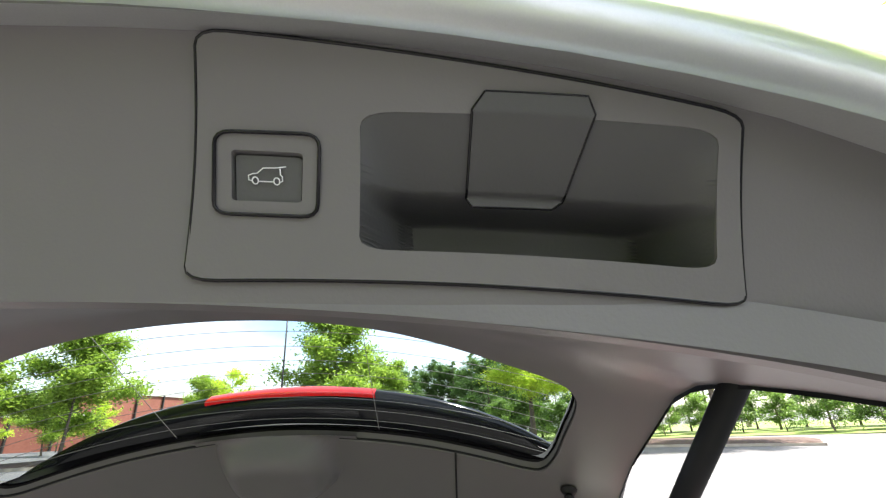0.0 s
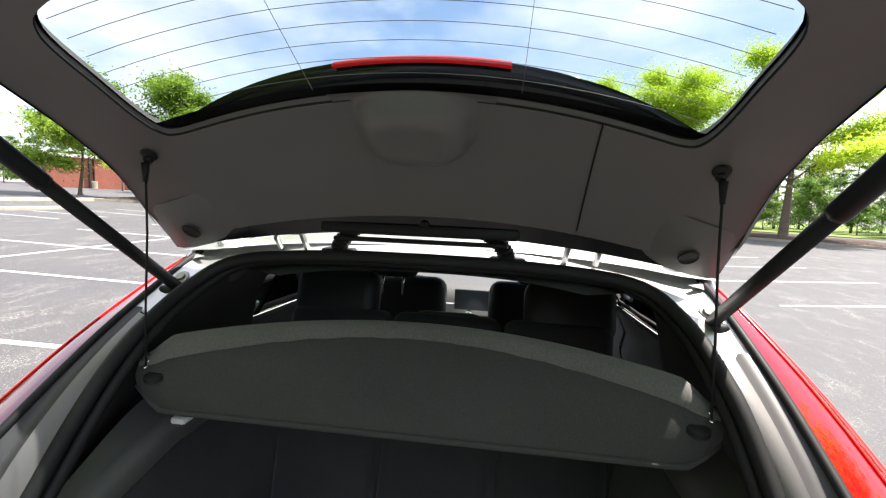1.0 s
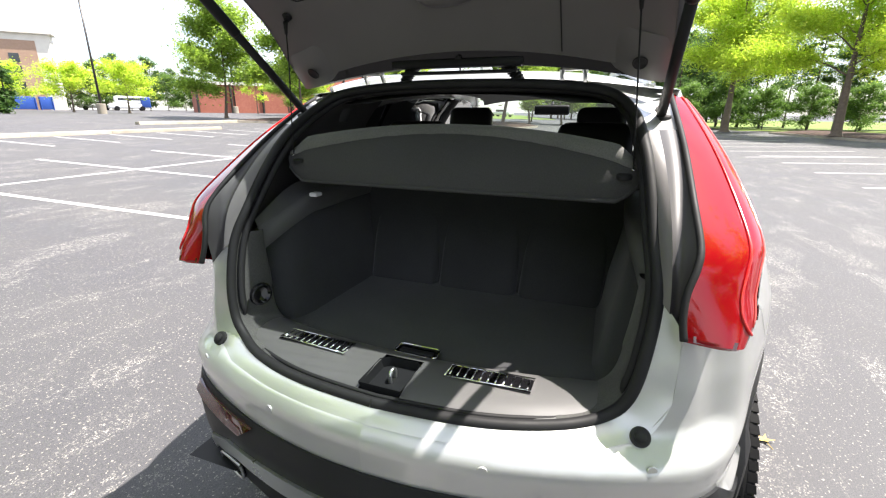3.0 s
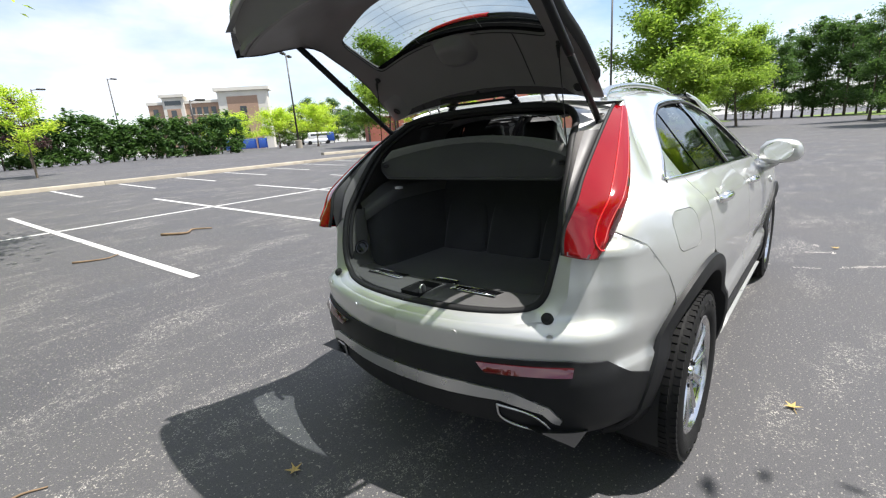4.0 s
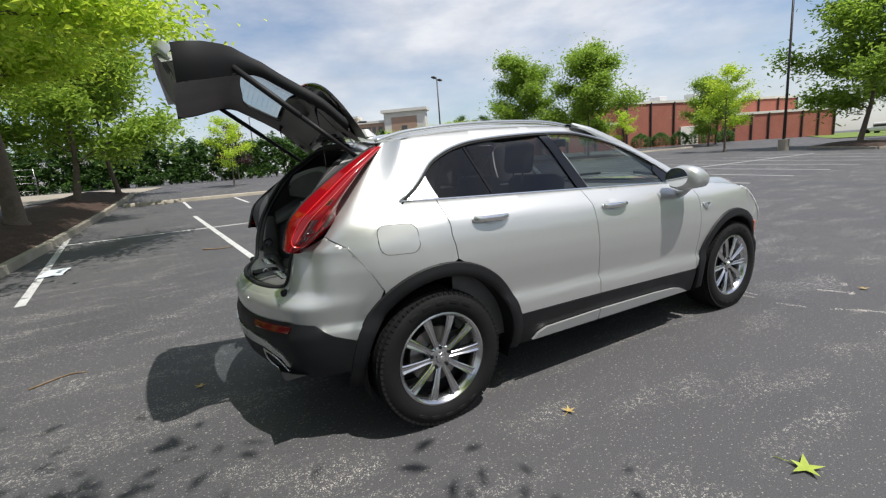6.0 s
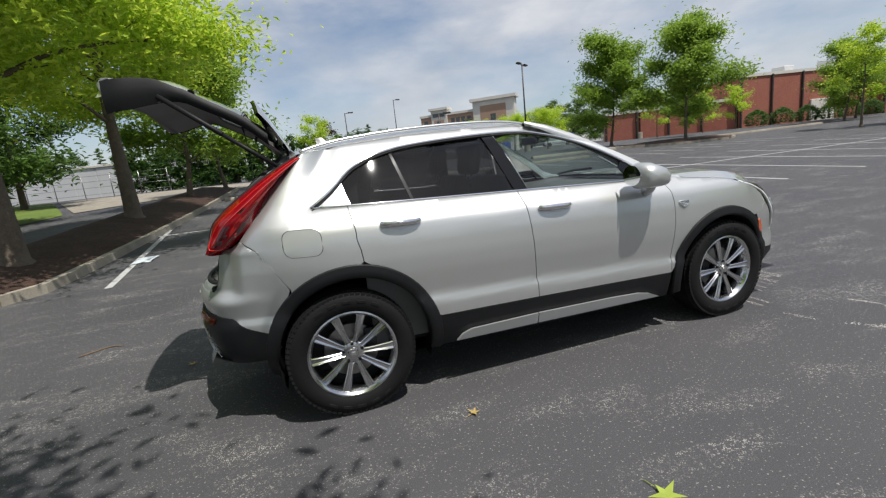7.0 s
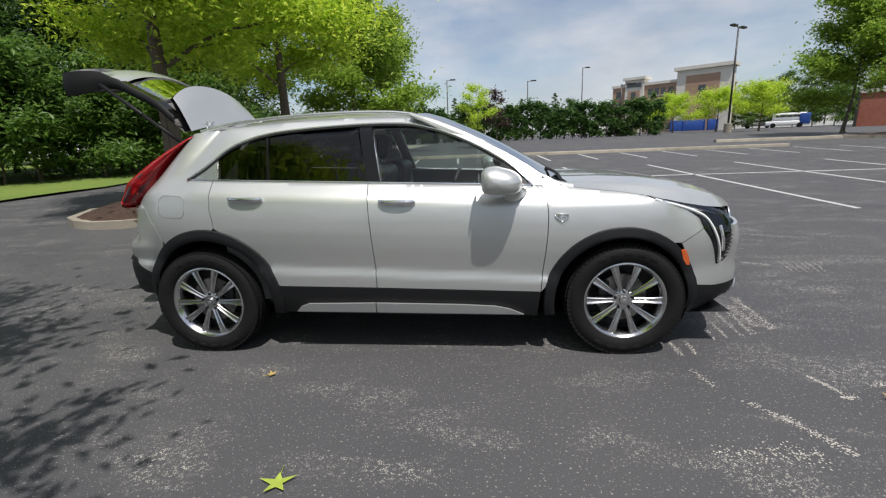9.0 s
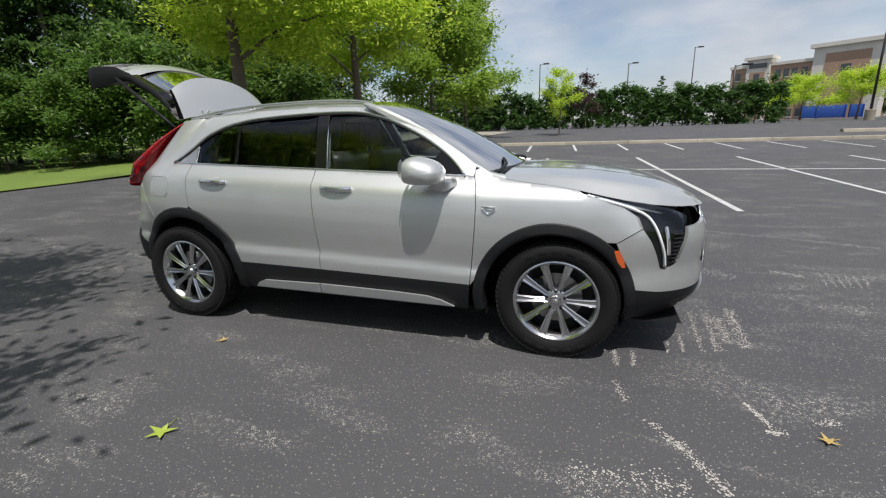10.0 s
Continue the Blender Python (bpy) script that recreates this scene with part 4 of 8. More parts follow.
across(list(np.linspace(2.44, 3.63, 30)), hood_z, hood_w, 41, "hood")
across([2.30, 2.36, 2.44], lambda x, y: 1.115 - 0.035 * (abs(y) / 0.8) ** 2 - 0.02, lambda x: 0.80, 9, "cowl", CLAD, "black plastic cowl")
for sgn, x0 in ((-1, 0), (1, 0)):
    wp = [(2.40, sgn * 0.70 - 0.02, 1.115), (2.405, sgn * 0.45, 1.145), (2.36, sgn * 0.18 - 0.1, 1.17)]
    raw("wiper", *tube(smooth_path(wp, 6), 0.011, 8), CLAD, suv, "black wiper arm", True)

# ---- front end ----
_nz0, _nz1 = 0.40, 0.80
sf0 = s_at(3.10, 0.6)
smax = float(_cs[-1])
HL_out = [(3.25, 0.815), (3.315, 0.74), (3.352, 0.66), (3.368, 0.58)]
bump_poly = [(s_at(3.10, 0.725), 0.728), (s_at(3.165, 0.77), 0.768), (s_at(3.235, 0.81), 0.808), (s_at(3.28, 0.74), 0.745), (s_at(3.318, 0.66), 0.66), (s_at(3.345, 0.575), 0.575), (s_at(3.385, 0.565), 0.565),
             (s_at(3.44, 0.60), 0.60), (s_at(3.47, 0.70), 0.70), (s_at(3.49, 0.80), 0.80), (smax - 0.40, 0.80), (smax - 0.36, 0.50), (smax - 0.30, 0.43), (s_at(3.35, 0.44), 0.44), (s_at(3.19, 0.46), 0.46), (s_at(3.185, 0.50), 0.50), (s_at(3.15, 0.62), 0.62)]
panel("front_bumper", bump_poly, in_s=True, step=0.05)
panel("bumper_lower", [(s_at(3.185, 0.46), 0.46), (s_at(3.35, 0.435), 0.435), (smax - 0.30, 0.425), (smax, 0.42), (smax, 0.24), (s_at(3.45, 0.24), 0.24), (s_at(3.22, 0.255), 0.255)], CLAD, in_s=True, rim=0.04, label="matt black lower bumper")
panel("skid_plate", [(s_at(3.46, 0.34), 0.34), (smax - 0.5, 0.40), (smax, 0.40), (smax, 0.30), (s_at(3.52, 0.28), 0.28)], SATIN, in_s=True, rim=0.02, off=0.014, label="satin silver lower lip")
panel("marker_lamp", [(3.085, 0.690), (3.112, 0.694), (3.140, 0.640), (3.150, 0.594), (3.112, 0.592), (3.102, 0.640)], AMBER, rim=0.015, off=0.02, step=0.03, label="amber side marker")
# grille
gr = panel("grille_backing", [(smax - 0.38, 0.86), (smax, 0.86), (smax, 0.47), (smax - 0.33, 0.47)], GLOSSBLACK, in_s=True, rim=0.02, off=-0.02)
for z in np.linspace(0.49, 0.845, 9):
    trim_tube("grille_bar", [(smax - 0.355, z), (smax - 0.2, z), (smax - 0.02, z)], 0.008, SATIN, -0.006, in_s=True, parent=gr[0], both=True)
trim_tube("grille_frame", [(smax - 0.02, 0.465), (smax - 0.33, 0.465), (smax - 0.385, 0.66), (smax - 0.40, 0.86), (smax - 0.02, 0.87)], 0.012, CHROME, 0.004, in_s=True)
# headlamps: a swept upper arm and a tall blade down the bumper's corner
hl_poly = [(2.90, 1.003), (3.02, 0.963), (3.13, 0.920), (3.205, 0.868), (3.24, 0.805), (3.285, 0.735), (3.323, 0.655), (3.35, 0.575), (3.385, 0.572), (3.40, 0.68), (3.405, 0.775), (3.47, 0.80), (3.475, 0.865), (3.40, 0.90), (3.30, 0.925), (3.15, 0.957), (3.02, 0.985)]
hl = panel("headlamp", hl_poly, GLOSSBLACK, rim=0.03, off=-0.010, step=0.035, label="dark smoked headlamp housing")
for k in (0, 1):
    par = hl[k]
    for rows, r, mm in (([(2.93, 0.998), (3.05, 0.962), (3.16, 0.925), (3.25, 0.880), (3.30, 0.82), (3.335, 0.74), (3.36, 0.66), (3.372, 0.585)], 0.0085, WHITEPRINT),
                        ([(2.97, 0.991), (3.12, 0.948), (3.24, 0.912), (3.33, 0.885)], 0.006, CHROME), ([(3.36, 0.815), (3.375, 0.74), (3.385, 0.66)], 0.012, CHROME)):
        pts = [skin(s_at(x, z), z, -0.002) for x, z in rows]
        vf = tube(smooth_path(pts, 5), r, 8)
        raw("light_bar", *(vf if k == 0 else mirrored(vf)), mm, par, "bright light guide", True)
    lens = sheet(P(hl_poly), lambda s, z: skin(s, z, 0.006), 0.05)
    lo = raw("lens", *(lens if k == 0 else mirrored(lens)), LAMPGLASS, par, "clear lens", True)
    lo.visible_shadow = False
va = panel("corner_vent", [(3.405, 0.775), (3.475, 0.79), (3.462, 0.70), (3.43, 0.605), (3.392, 0.585), (3.402, 0.69)], GLOSSBLACK, rim=0.02, off=-0.014, step=0.03, label="black ribbed air vent")
for z in np.linspace(0.61, 0.77, 8):
    trim_tube("vent_rib", [(3.408, z), (3.432 + (z - 0.6) * 0.18, z)], 0.005, CLAD, -0.004, parent=va[0])
# fender badge: a plain bright shield outline
for dx in (0.0,):
    bd = [(2.335, 0.928), (2.415, 0.925), (2.412, 0.905), (2.375, 0.885), (2.34, 0.907)]
    trim_tube("fender_badge", bd + [bd[0]], 0.0045, CHROME, 0.006, label="chrome shield outline badge")
    trim_tube("fender_badge", [(2.352, 0.914), (2.402, 0.912)], 0.004, CHROME, 0.006)

# door handles
for x0, z0 in ((0.252, 1.066), (1.245, 1.024)):
    c = skin(s_at(x0 + 0.115, z0), z0)
    for sgn in (1, -1):
        pts = [(x0, -0.0, 0.004), (x0 + 0.03, -0.020, 0.002), (x0 + 0.115, -0.030, 0.0), (x0 + 0.19, -0.024, -0.003), (x0 + 0.225, -0.002, -0.004)]
        path = [Vector((p[0], sgn * (skin(s_at(p[0], z0), z0).y + p[1] - 0.002), z0 + p[2])) for p in pts]
        h = raw("door_handle", *tube(smooth_path(path, 6), [0.010] + [0.0145] * 23 + [0.011], 10, True, 1.25), CHROME, suv, "chrome pull handle", True)
        cupv = []
        for i in range(10):
            rr = i / 9
            cupv.append([Vector((x0 + 0.115 + 0.055 * rr * math.cos(a), sgn * (skin(s_at(x0 + 0.115, z0), z0 + 0.04 * rr * math.sin(a)).y - 0.003 + 0.0 * rr), z0 + 0.004 + 0.036 * rr * math.sin(a))) for a in np.linspace(0, 2 * math.pi, 25)])
        raw("handle_cup", *loft(cupv), PAINT, suv, "silver recessed cup behind the handle", True)

# door mirrors
for sgn in (1, -1):
    rows = []
    for q, (y, sx, sz, dx, dz) in enumerate(((-0.865, 0.055, 0.045, 0.02, -0.01), (-0.90, 0.085, 0.075, 0.01, 0), (-0.96, 0.102, 0.088, 0.0, 0.0), (-1.03, 0.098, 0.082, -0.005, 0.0), (-1.075, 0.086, 0.070, -0.008, -0.002), (-1.096, 0.066, 0.052, -0.012, -0.004), (-1.107, 0.038, 0.028, -0.015, -0.005), (-1.111, 0.010, 0.008, -0.016, -0.005))):
        row = []
        for i in range(20):
            a = 2 * math.pi * i / 20
            ca, sa = math.cos(a), math.sin(a)
            ex = math.copysign(abs(ca) ** 0.62, ca) * sx * (1.45 if ca > 0 else 0.95)
            ez = math.copysign(abs(sa) ** 0.52, sa) * sz * (1.0 if sa > 0 else 0.95)
            row.append((1.985 + dx + ex - 0.25 * (0 if sa > 0 else 0.0), sgn * y, 1.145 + dz + ez - 0.30 * max(ex, 0) * (1 if sa > 0 else 0.1)))
        rows.append(row)
    v, f = loft(rows, True)
    f += [tuple(range(20)), tuple(len(v) - 20 + i for i in range(19, -1, -1))]
    mir = raw("door_mirror", v, f, PAINT, suv, "silver mirror cap", 50)
    raw("mirror_foot", *tube([(2.12, sgn * -0.83, 1.035), (2.09, sgn * -0.90, 1.045), (2.05, sgn * -0.96, 1.075)], [0.065, 0.055, 0.045], 12, True, 0.6), SATIN, mir, "grey mirror foot", True)
    gl = [(1.892 + 0.003 * math.cos(a), sgn * (-0.978 + 0.082 * math.cos(a)), 1.155 + 0.065 * math.sin(a)) for a in np.linspace(0, 2 * math.pi, 24, endpoint=False)]
    raw("mirror_glass", [(x - 0.016, y, z) for x, y, z in gl], [tuple(range(24))], MIRRORM, mir, "mirror glass", False)

# ---- wheels ----
def build_wheel(x, y, side):
    """One wheel, its outer face towards side (-1: right)."""
    z = 0.362
    d = Vector((0, side, 0))
    o = Vector((x, y, z))
    # rim barrel and lip
    lip = [(0.240, -0.095), (0.222, -0.08), (0.214, -0.02), (0.220, 0.055), (0.230, 0.082), (0.2415, 0.094), (0.2515, 0.097), (0.2530, 0.106), (0.2440, 0.1085), (0.2345, 0.100), (0.228, 0.088)]
    v, f = lathe(lip, o, d, 64)
    w = raw("wheel", v, f, ALLOY, suv, "polished ten-spoke alloy wheel", 40)
    R = 0.366
    prof = [(0.250, -0.10), (0.275, -0.118), (0.31, -0.123), (0.345, -0.113), (0.358, -0.098), (0.363, -0.06), (R, -0.02), (R, 0.03), (0.363, 0.065), (0.357, 0.098), (0.345, 0.112), (0.31, 0.122), (0.275, 0.117), (0.256, 0.104), (0.245, 0.095), (0.245, -0.09)]
    v, f = lathe(prof, o, d, 64, True)
    tyre = raw("tyre", v, f, RUBBER, w, "worn black tyre with tread blocks", 35)
    # tread blocks
    tv, tf = [], []
    for i in range(72):
        th = 2 * math.pi * i / 72
        for j, h in enumerate((-0.098, -0.06, -0.02, 0.024, 0.064, 0.100)):
            t2 = th + (0.5 if j % 2 else 0.0) * 2 * math.pi / 72 + (0.018 if abs(h) > 0.08 else 0)
            r0, r1 = (R - 0.012, R + 0.0015) if abs(h) < 0.08 else (R - 0.022, R - 0.0065)
            wa, wh = 0.034, (0.016 if abs(h) < 0.08 else 0.013)
            b = len(tv)
            for rr in (r0, r1):
                for da, dh in ((-wa, -wh), (wa, -wh * 0.8), (wa, wh), (-wa, wh * 0.8)):
                    a = t2 + da
                    tv.append(o + d * (h + dh) + Vector((math.cos(a) * rr, 0, math.sin(a) * rr)))
            tf += [(b + 4, b + 5, b + 6, b + 7), (b, b + 1, b + 5, b + 4), (b + 1, b + 2, b + 6, b + 5), (b + 2, b + 3, b + 7, b + 6), (b + 3, b, b + 4, b + 7)]
    raw("tread", tv, tf, RUBBER, w, "", False)["kind"] = "stuff"
    # raised sidewall ring marks: plain bars for the lettering
    for a0 in (60, 75, 90, 105, 120, 240, 255, 270, 285, 300):
        a = radians(a0)
        m = Matrix.Translation(o + d * 0.1205 + Vector((math.cos(a), 0, math.sin(a))) * 0.312) @ Matrix.Rotation(-(a - math.pi / 2), 4, 'Y')
        bm = bmesh.new()
        rbox(bm, (0, 0, 0), (0.05, 0.006, 0.018), 0.002, 1)
        bmesh.ops.transform(bm, matrix=m, verts=bm.verts)
        part("sidewall_mark", bm, RUBBER, w)
    # dark disc behind the spokes, painted in place of the wheel's inner shade
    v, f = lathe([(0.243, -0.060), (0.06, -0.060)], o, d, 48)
    raw("rim_back", v, f, WHEELDARK, w, "", True)
    # ten spokes in five pairs
    for i in range(10):
        a = radians(90 + 36 * i + 18)
        u = Vector((math.cos(a), 0, math.sin(a)))
        t = Vector((-math.sin(a), 0, math.cos(a)))
        rows = []
        for rr, hw, out, th in ((0.045, 0.0155, 0.078, 0.030), (0.080, 0.0150, 0.085, 0.032), (0.12, 0.0165, 0.090, 0.030), (0.16, 0.0195, 0.094, 0.028), (0.205, 0.0225, 0.097, 0.026), (0.236, 0.0255, 0.096, 0.024)):
            c = o + u * rr + d * out
            rows.append([c - t * hw - d * th, c - t * hw - d * 0.004, c - t * hw * 0.75, c - t * hw * 0.30 - d * 0.007, c + t * hw * 0.30 - d * 0.007, c + t * hw * 0.75, c + t * hw - d * 0.004, c + t * hw - d * th])
        v, f = loft(rows, True)
        raw("spoke", v, f, ALLOY, w, "", 30)
    v, f = lathe([(0.0, 0.092), (0.026, 0.091), (0.030, 0.086), (0.032, 0.078), (0.058, 0.077), (0.068, 0.070), (0.072, 0.03)], o, d, 36)
    raw("hub_cap", v, f, ALLOY, w, "", 40)
    bm = bmesh.new()
    rbox(bm, o + d * 0.093, (0.026, 0.002, 0.02), 0.002, 1)
    part("cap_badge", bm, SATIN, w)
    for i in range(5):
        a = radians(90 + 72 * i)
        c = o + Vector((math.cos(a), 0, math.sin(a))) * 0.056
        v, f = lathe([(0.0, 0.088), (0.007, 0.088), (0.0095, 0.085), (0.0095, 0.072)], c, d, 6)
        raw("lug_nut", v, f, GLOSSBLACK, w, "dark lug nut", 30)
    # brake
    v, f = lathe([(0.07, 0.02), (0.155, 0.02), (0.157, 0.0), (0.07, 0.0)], o, d, 48, True)
    raw("brake_disc", v, f, STEEL, w, "grey steel brake disc", 40)
    part("brake_caliper", box(o + d * 0.012 + Vector((0.115 if x < 1 else -0.115, 0, 0.05)), (0.07, 0.06, 0.13), 0.012), WHEELDARK, w)
    return w


for wx in (0.0, 2.779):
    for sd in (-1, 1):
        build_wheel(wx, sd * 0.800, sd)

# ---- rear end: bumper, lamps, opening ----
EDGE = [(-0.0, 0.772), (-0.12, 0.772), (-0.23, 0.772), (-0.345, 0.773), (-0.49, 0.777), (-0.60, 0.792), (-0.660, 0.865), (-0.672, 0.94), (-0.678, 1.008)]
up = [(0.0, 0.655), (s_y(-0.36), 0.652), (s_y(-0.66), 0.668), (s_at(-0.60, 0.66), 0.655), (s_at(-0.53, 0.62), 0.60), (s_at(-0.40, 0.55), 0.55), (s_at(-0.345, 0.56), 0.565),
      (s_at(-0.335, 0.66), 0.66), (s_at(-0.278, 0.785), 0.785), (s_at(-0.34, 0.90), 0.898), (s_at(-0.412, 1.01), 1.008), (s_at(-0.492, 1.064), 1.066), (s_at(-0.55, 1.03), 1.034), (s_at(-0.60, 1.01), 1.014)] + [(s_y(y), z) for y, z in EDGE[::-1]]
vf = sheet(up, lambda s, z: skin(s, z), 0.016, (), 0.010, inward)
rb = raw("rear_bumper", *joined(vf, mirrored(vf)), PAINT, suv, "silver upper rear bumper", 60)
low = [(0.0, 0.655), (s_y(-0.36), 0.652), (s_y(-0.66), 0.668), (s_at(-0.60, 0.66), 0.655), (s_at(-0.53, 0.60), 0.60), (s_at(-0.40, 0.548), 0.548), (s_at(-0.37, 0.47), 0.47), (s_at(-0.42, 0.405), 0.405), (s_at(-0.57, 0.388), 0.388), (s_y(-0.62), 0.384), (s_y(-0.35), 0.395), (0.0, 0.40)]
vf = sheet(low, lambda s, z: skin(s, z, 0.006), 0.026, (), 0.05, inward)
raw("lower_rear_bumper", *joined(vf, mirrored(vf)), CLAD, suv, "matt black lower rear bumper", 50)
sk = [(0.0, 0.560), (s_y(-0.30), 0.556), (s_y(-0.48), 0.546), (s_y(-0.60), 0.50), (s_y(-0.640), 0.448), (s_y(-0.632), 0.430), (s_y(-0.612), 0.434), (s_y(-0.58), 0.470), (s_y(-0.44), 0.507), (s_y(-0.25), 0.502), (0.0, 0.505)]
vf = sheet(sk, lambda s, z: skin(s, z, 0.014), 0.04, (), 0.02, inward)
raw("rear_skid_plate", *joined(vf, mirrored(vf)), SATIN, suv, "satin grey skid plate", 50)
und = [[(x, y, (0.40 if x < -0.3 else 0.30) + 0.01 * (1 - abs(y) / 0.7)) for y in np.linspace(-0.7, 0.7, 9)] for x in (-0.76, -0.5, -0.2)]
raw("underbody", *joined(loft(und), loft([[(x, y, 0.235) for y in (-0.76, 0.0, 0.76)] for x in (-0.30, 1.0, 2.4, 3.5)])), CLAD, suv, "", 40)
for sgn in (1, -1):
    # exhaust tip: a bright slanted frame round a dark mouth
    ring = [(-0.430, 0.488), (-0.548, 0.462), (-0.606, 0.396), (-0.58, 0.388), (-0.50, 0.402), (-0.440, 0.434)]
    at = lambda y, z, o: Vector((skin(s_y(y), z, o).x, sgn * skin(s_y(y), z, o).y, z))
    tip = smooth_path([at(y, z, 0.014) for y, z in ring + ring[:1]], 4)
    raw("exhaust_tip", *tube(tip, 0.0045, 8, False), SATIN, suv, "chrome exhaust tip", True)
    raw("exhaust_mouth", *joined(loft([tip, [p + Vector((0.09, 0, 0.004)) for p in tip]], True), ([p + Vector((0.06, 0, 0.004)) for p in tip[:-1]], [tuple(range(len(tip) - 1))])), GLOSSBLACK, suv, "", False)
    # reflector low in the bumper
    rf = [(s_y(-0.36), 0.640), (s_y(-0.675), 0.648), (s_y(-0.668), 0.622), (s_y(-0.40), 0.611)]
    vf = sheet(rf, lambda s, z: skin(s, z, 0.018), 0.015, (), 0.015, inward)
    raw("rear_reflector", *(vf if sgn > 0 else mirrored(vf)), REDDARK, suv, "dark red reflector", 50)
    # parking sensors
    for yy, zz in ((-0.277, 0.735), (-0.605, 0.752)):
        c = skin(s_y(yy), zz, 0.001)
        n = -inward(s_y(yy), zz)
        v, f = lathe([(0.0, 0.0006), (0.0105, 0.0006), (0.0112, -0.003)], (c.x, sgn * c.y, c.z), (n.x, sgn * n.y, 0), 20)
        raw("parking_sensor", v, f, PAINT, suv, "", 30)

trim_tube("panel_seam", [(-0.490, 1.069), (-0.410, 1.011), (-0.3375, 0.899), (-0.275, 0.79)], 0.006, PAINT, -0.0055)
# tail lamps: a curved lens between the gutter and the quarter panel
LAMP_IN = [(-0.672, -0.624, 1.022), (-0.660, -0.618, 1.065), (-0.646, -0.620, 1.110), (-0.626, -0.633, 1.156), (-0.597, -0.637, 1.192), (-0.520, -0.626, 1.258), (-0.360, -0.609, 1.366), (-0.190, -0.588, 1.462), (-0.110, -0.580, 1.497)]
LAMP_RIDGE = [(-0.625, -0.716, 1.014), (-0.580, -0.740, 1.062), (-0.543, -0.747, 1.103), (-0.508, -0.752, 1.143), (-0.468, -0.754, 1.186), (-0.392, -0.733, 1.250), (-0.287, -0.692, 1.342), (-0.165, -0.640, 1.437), (-0.105, -0.608, 1.483)]
LAMP_OUT = [(-0.602, 1.010), (-0.535, 1.050), (-0.478, 1.098), (-0.432, 1.140), (-0.400, 1.180), (-0.350, 1.248), (-0.272, 1.340), (-0.182, 1.437), (-0.142, 1.480)]
lamp_in = smooth_path(LAMP_IN, 6)
lamp_out = smooth_path([skin(s_at(x, z), z, 0.006) for x, z in LAMP_OUT], 6)
lamp_ridge = smooth_path(LAMP_RIDGE, 6)


def lamp_pt(k, t, off=0.0):
    """k along the lamp from its foot, t 0 at the gutter, 1 at the quarter panel."""
    k = clamp01(k) * (len(lamp_in) - 1)
    i = min(int(k), len(lamp_in) - 2)
    a, b = lamp_in[i].lerp(lamp_in[i + 1], k - i), lamp_out[i].lerp(lamp_out[i + 1], k - i)
    r = lamp_ridge[i].lerp(lamp_ridge[i + 1], k - i)
    c = (r - a * 0.1225 - b * 0.4225) / 0.455
    p = a.lerp(c, t).lerp(c.lerp(b, t), t)
    p = p + Vector((-0.030, -0.006, 0.0)) * math.sin(t * math.pi) * (1 - t) * 1.5 * (1 - 0.8 * k / (len(lamp_in) - 1))
    n = Vector((-0.60, -0.75, 0.25))
    edge = (1 - t) / 0.06
    return p + n * (off - 0.012 * (1 - clamp01(edge)) ** 2)


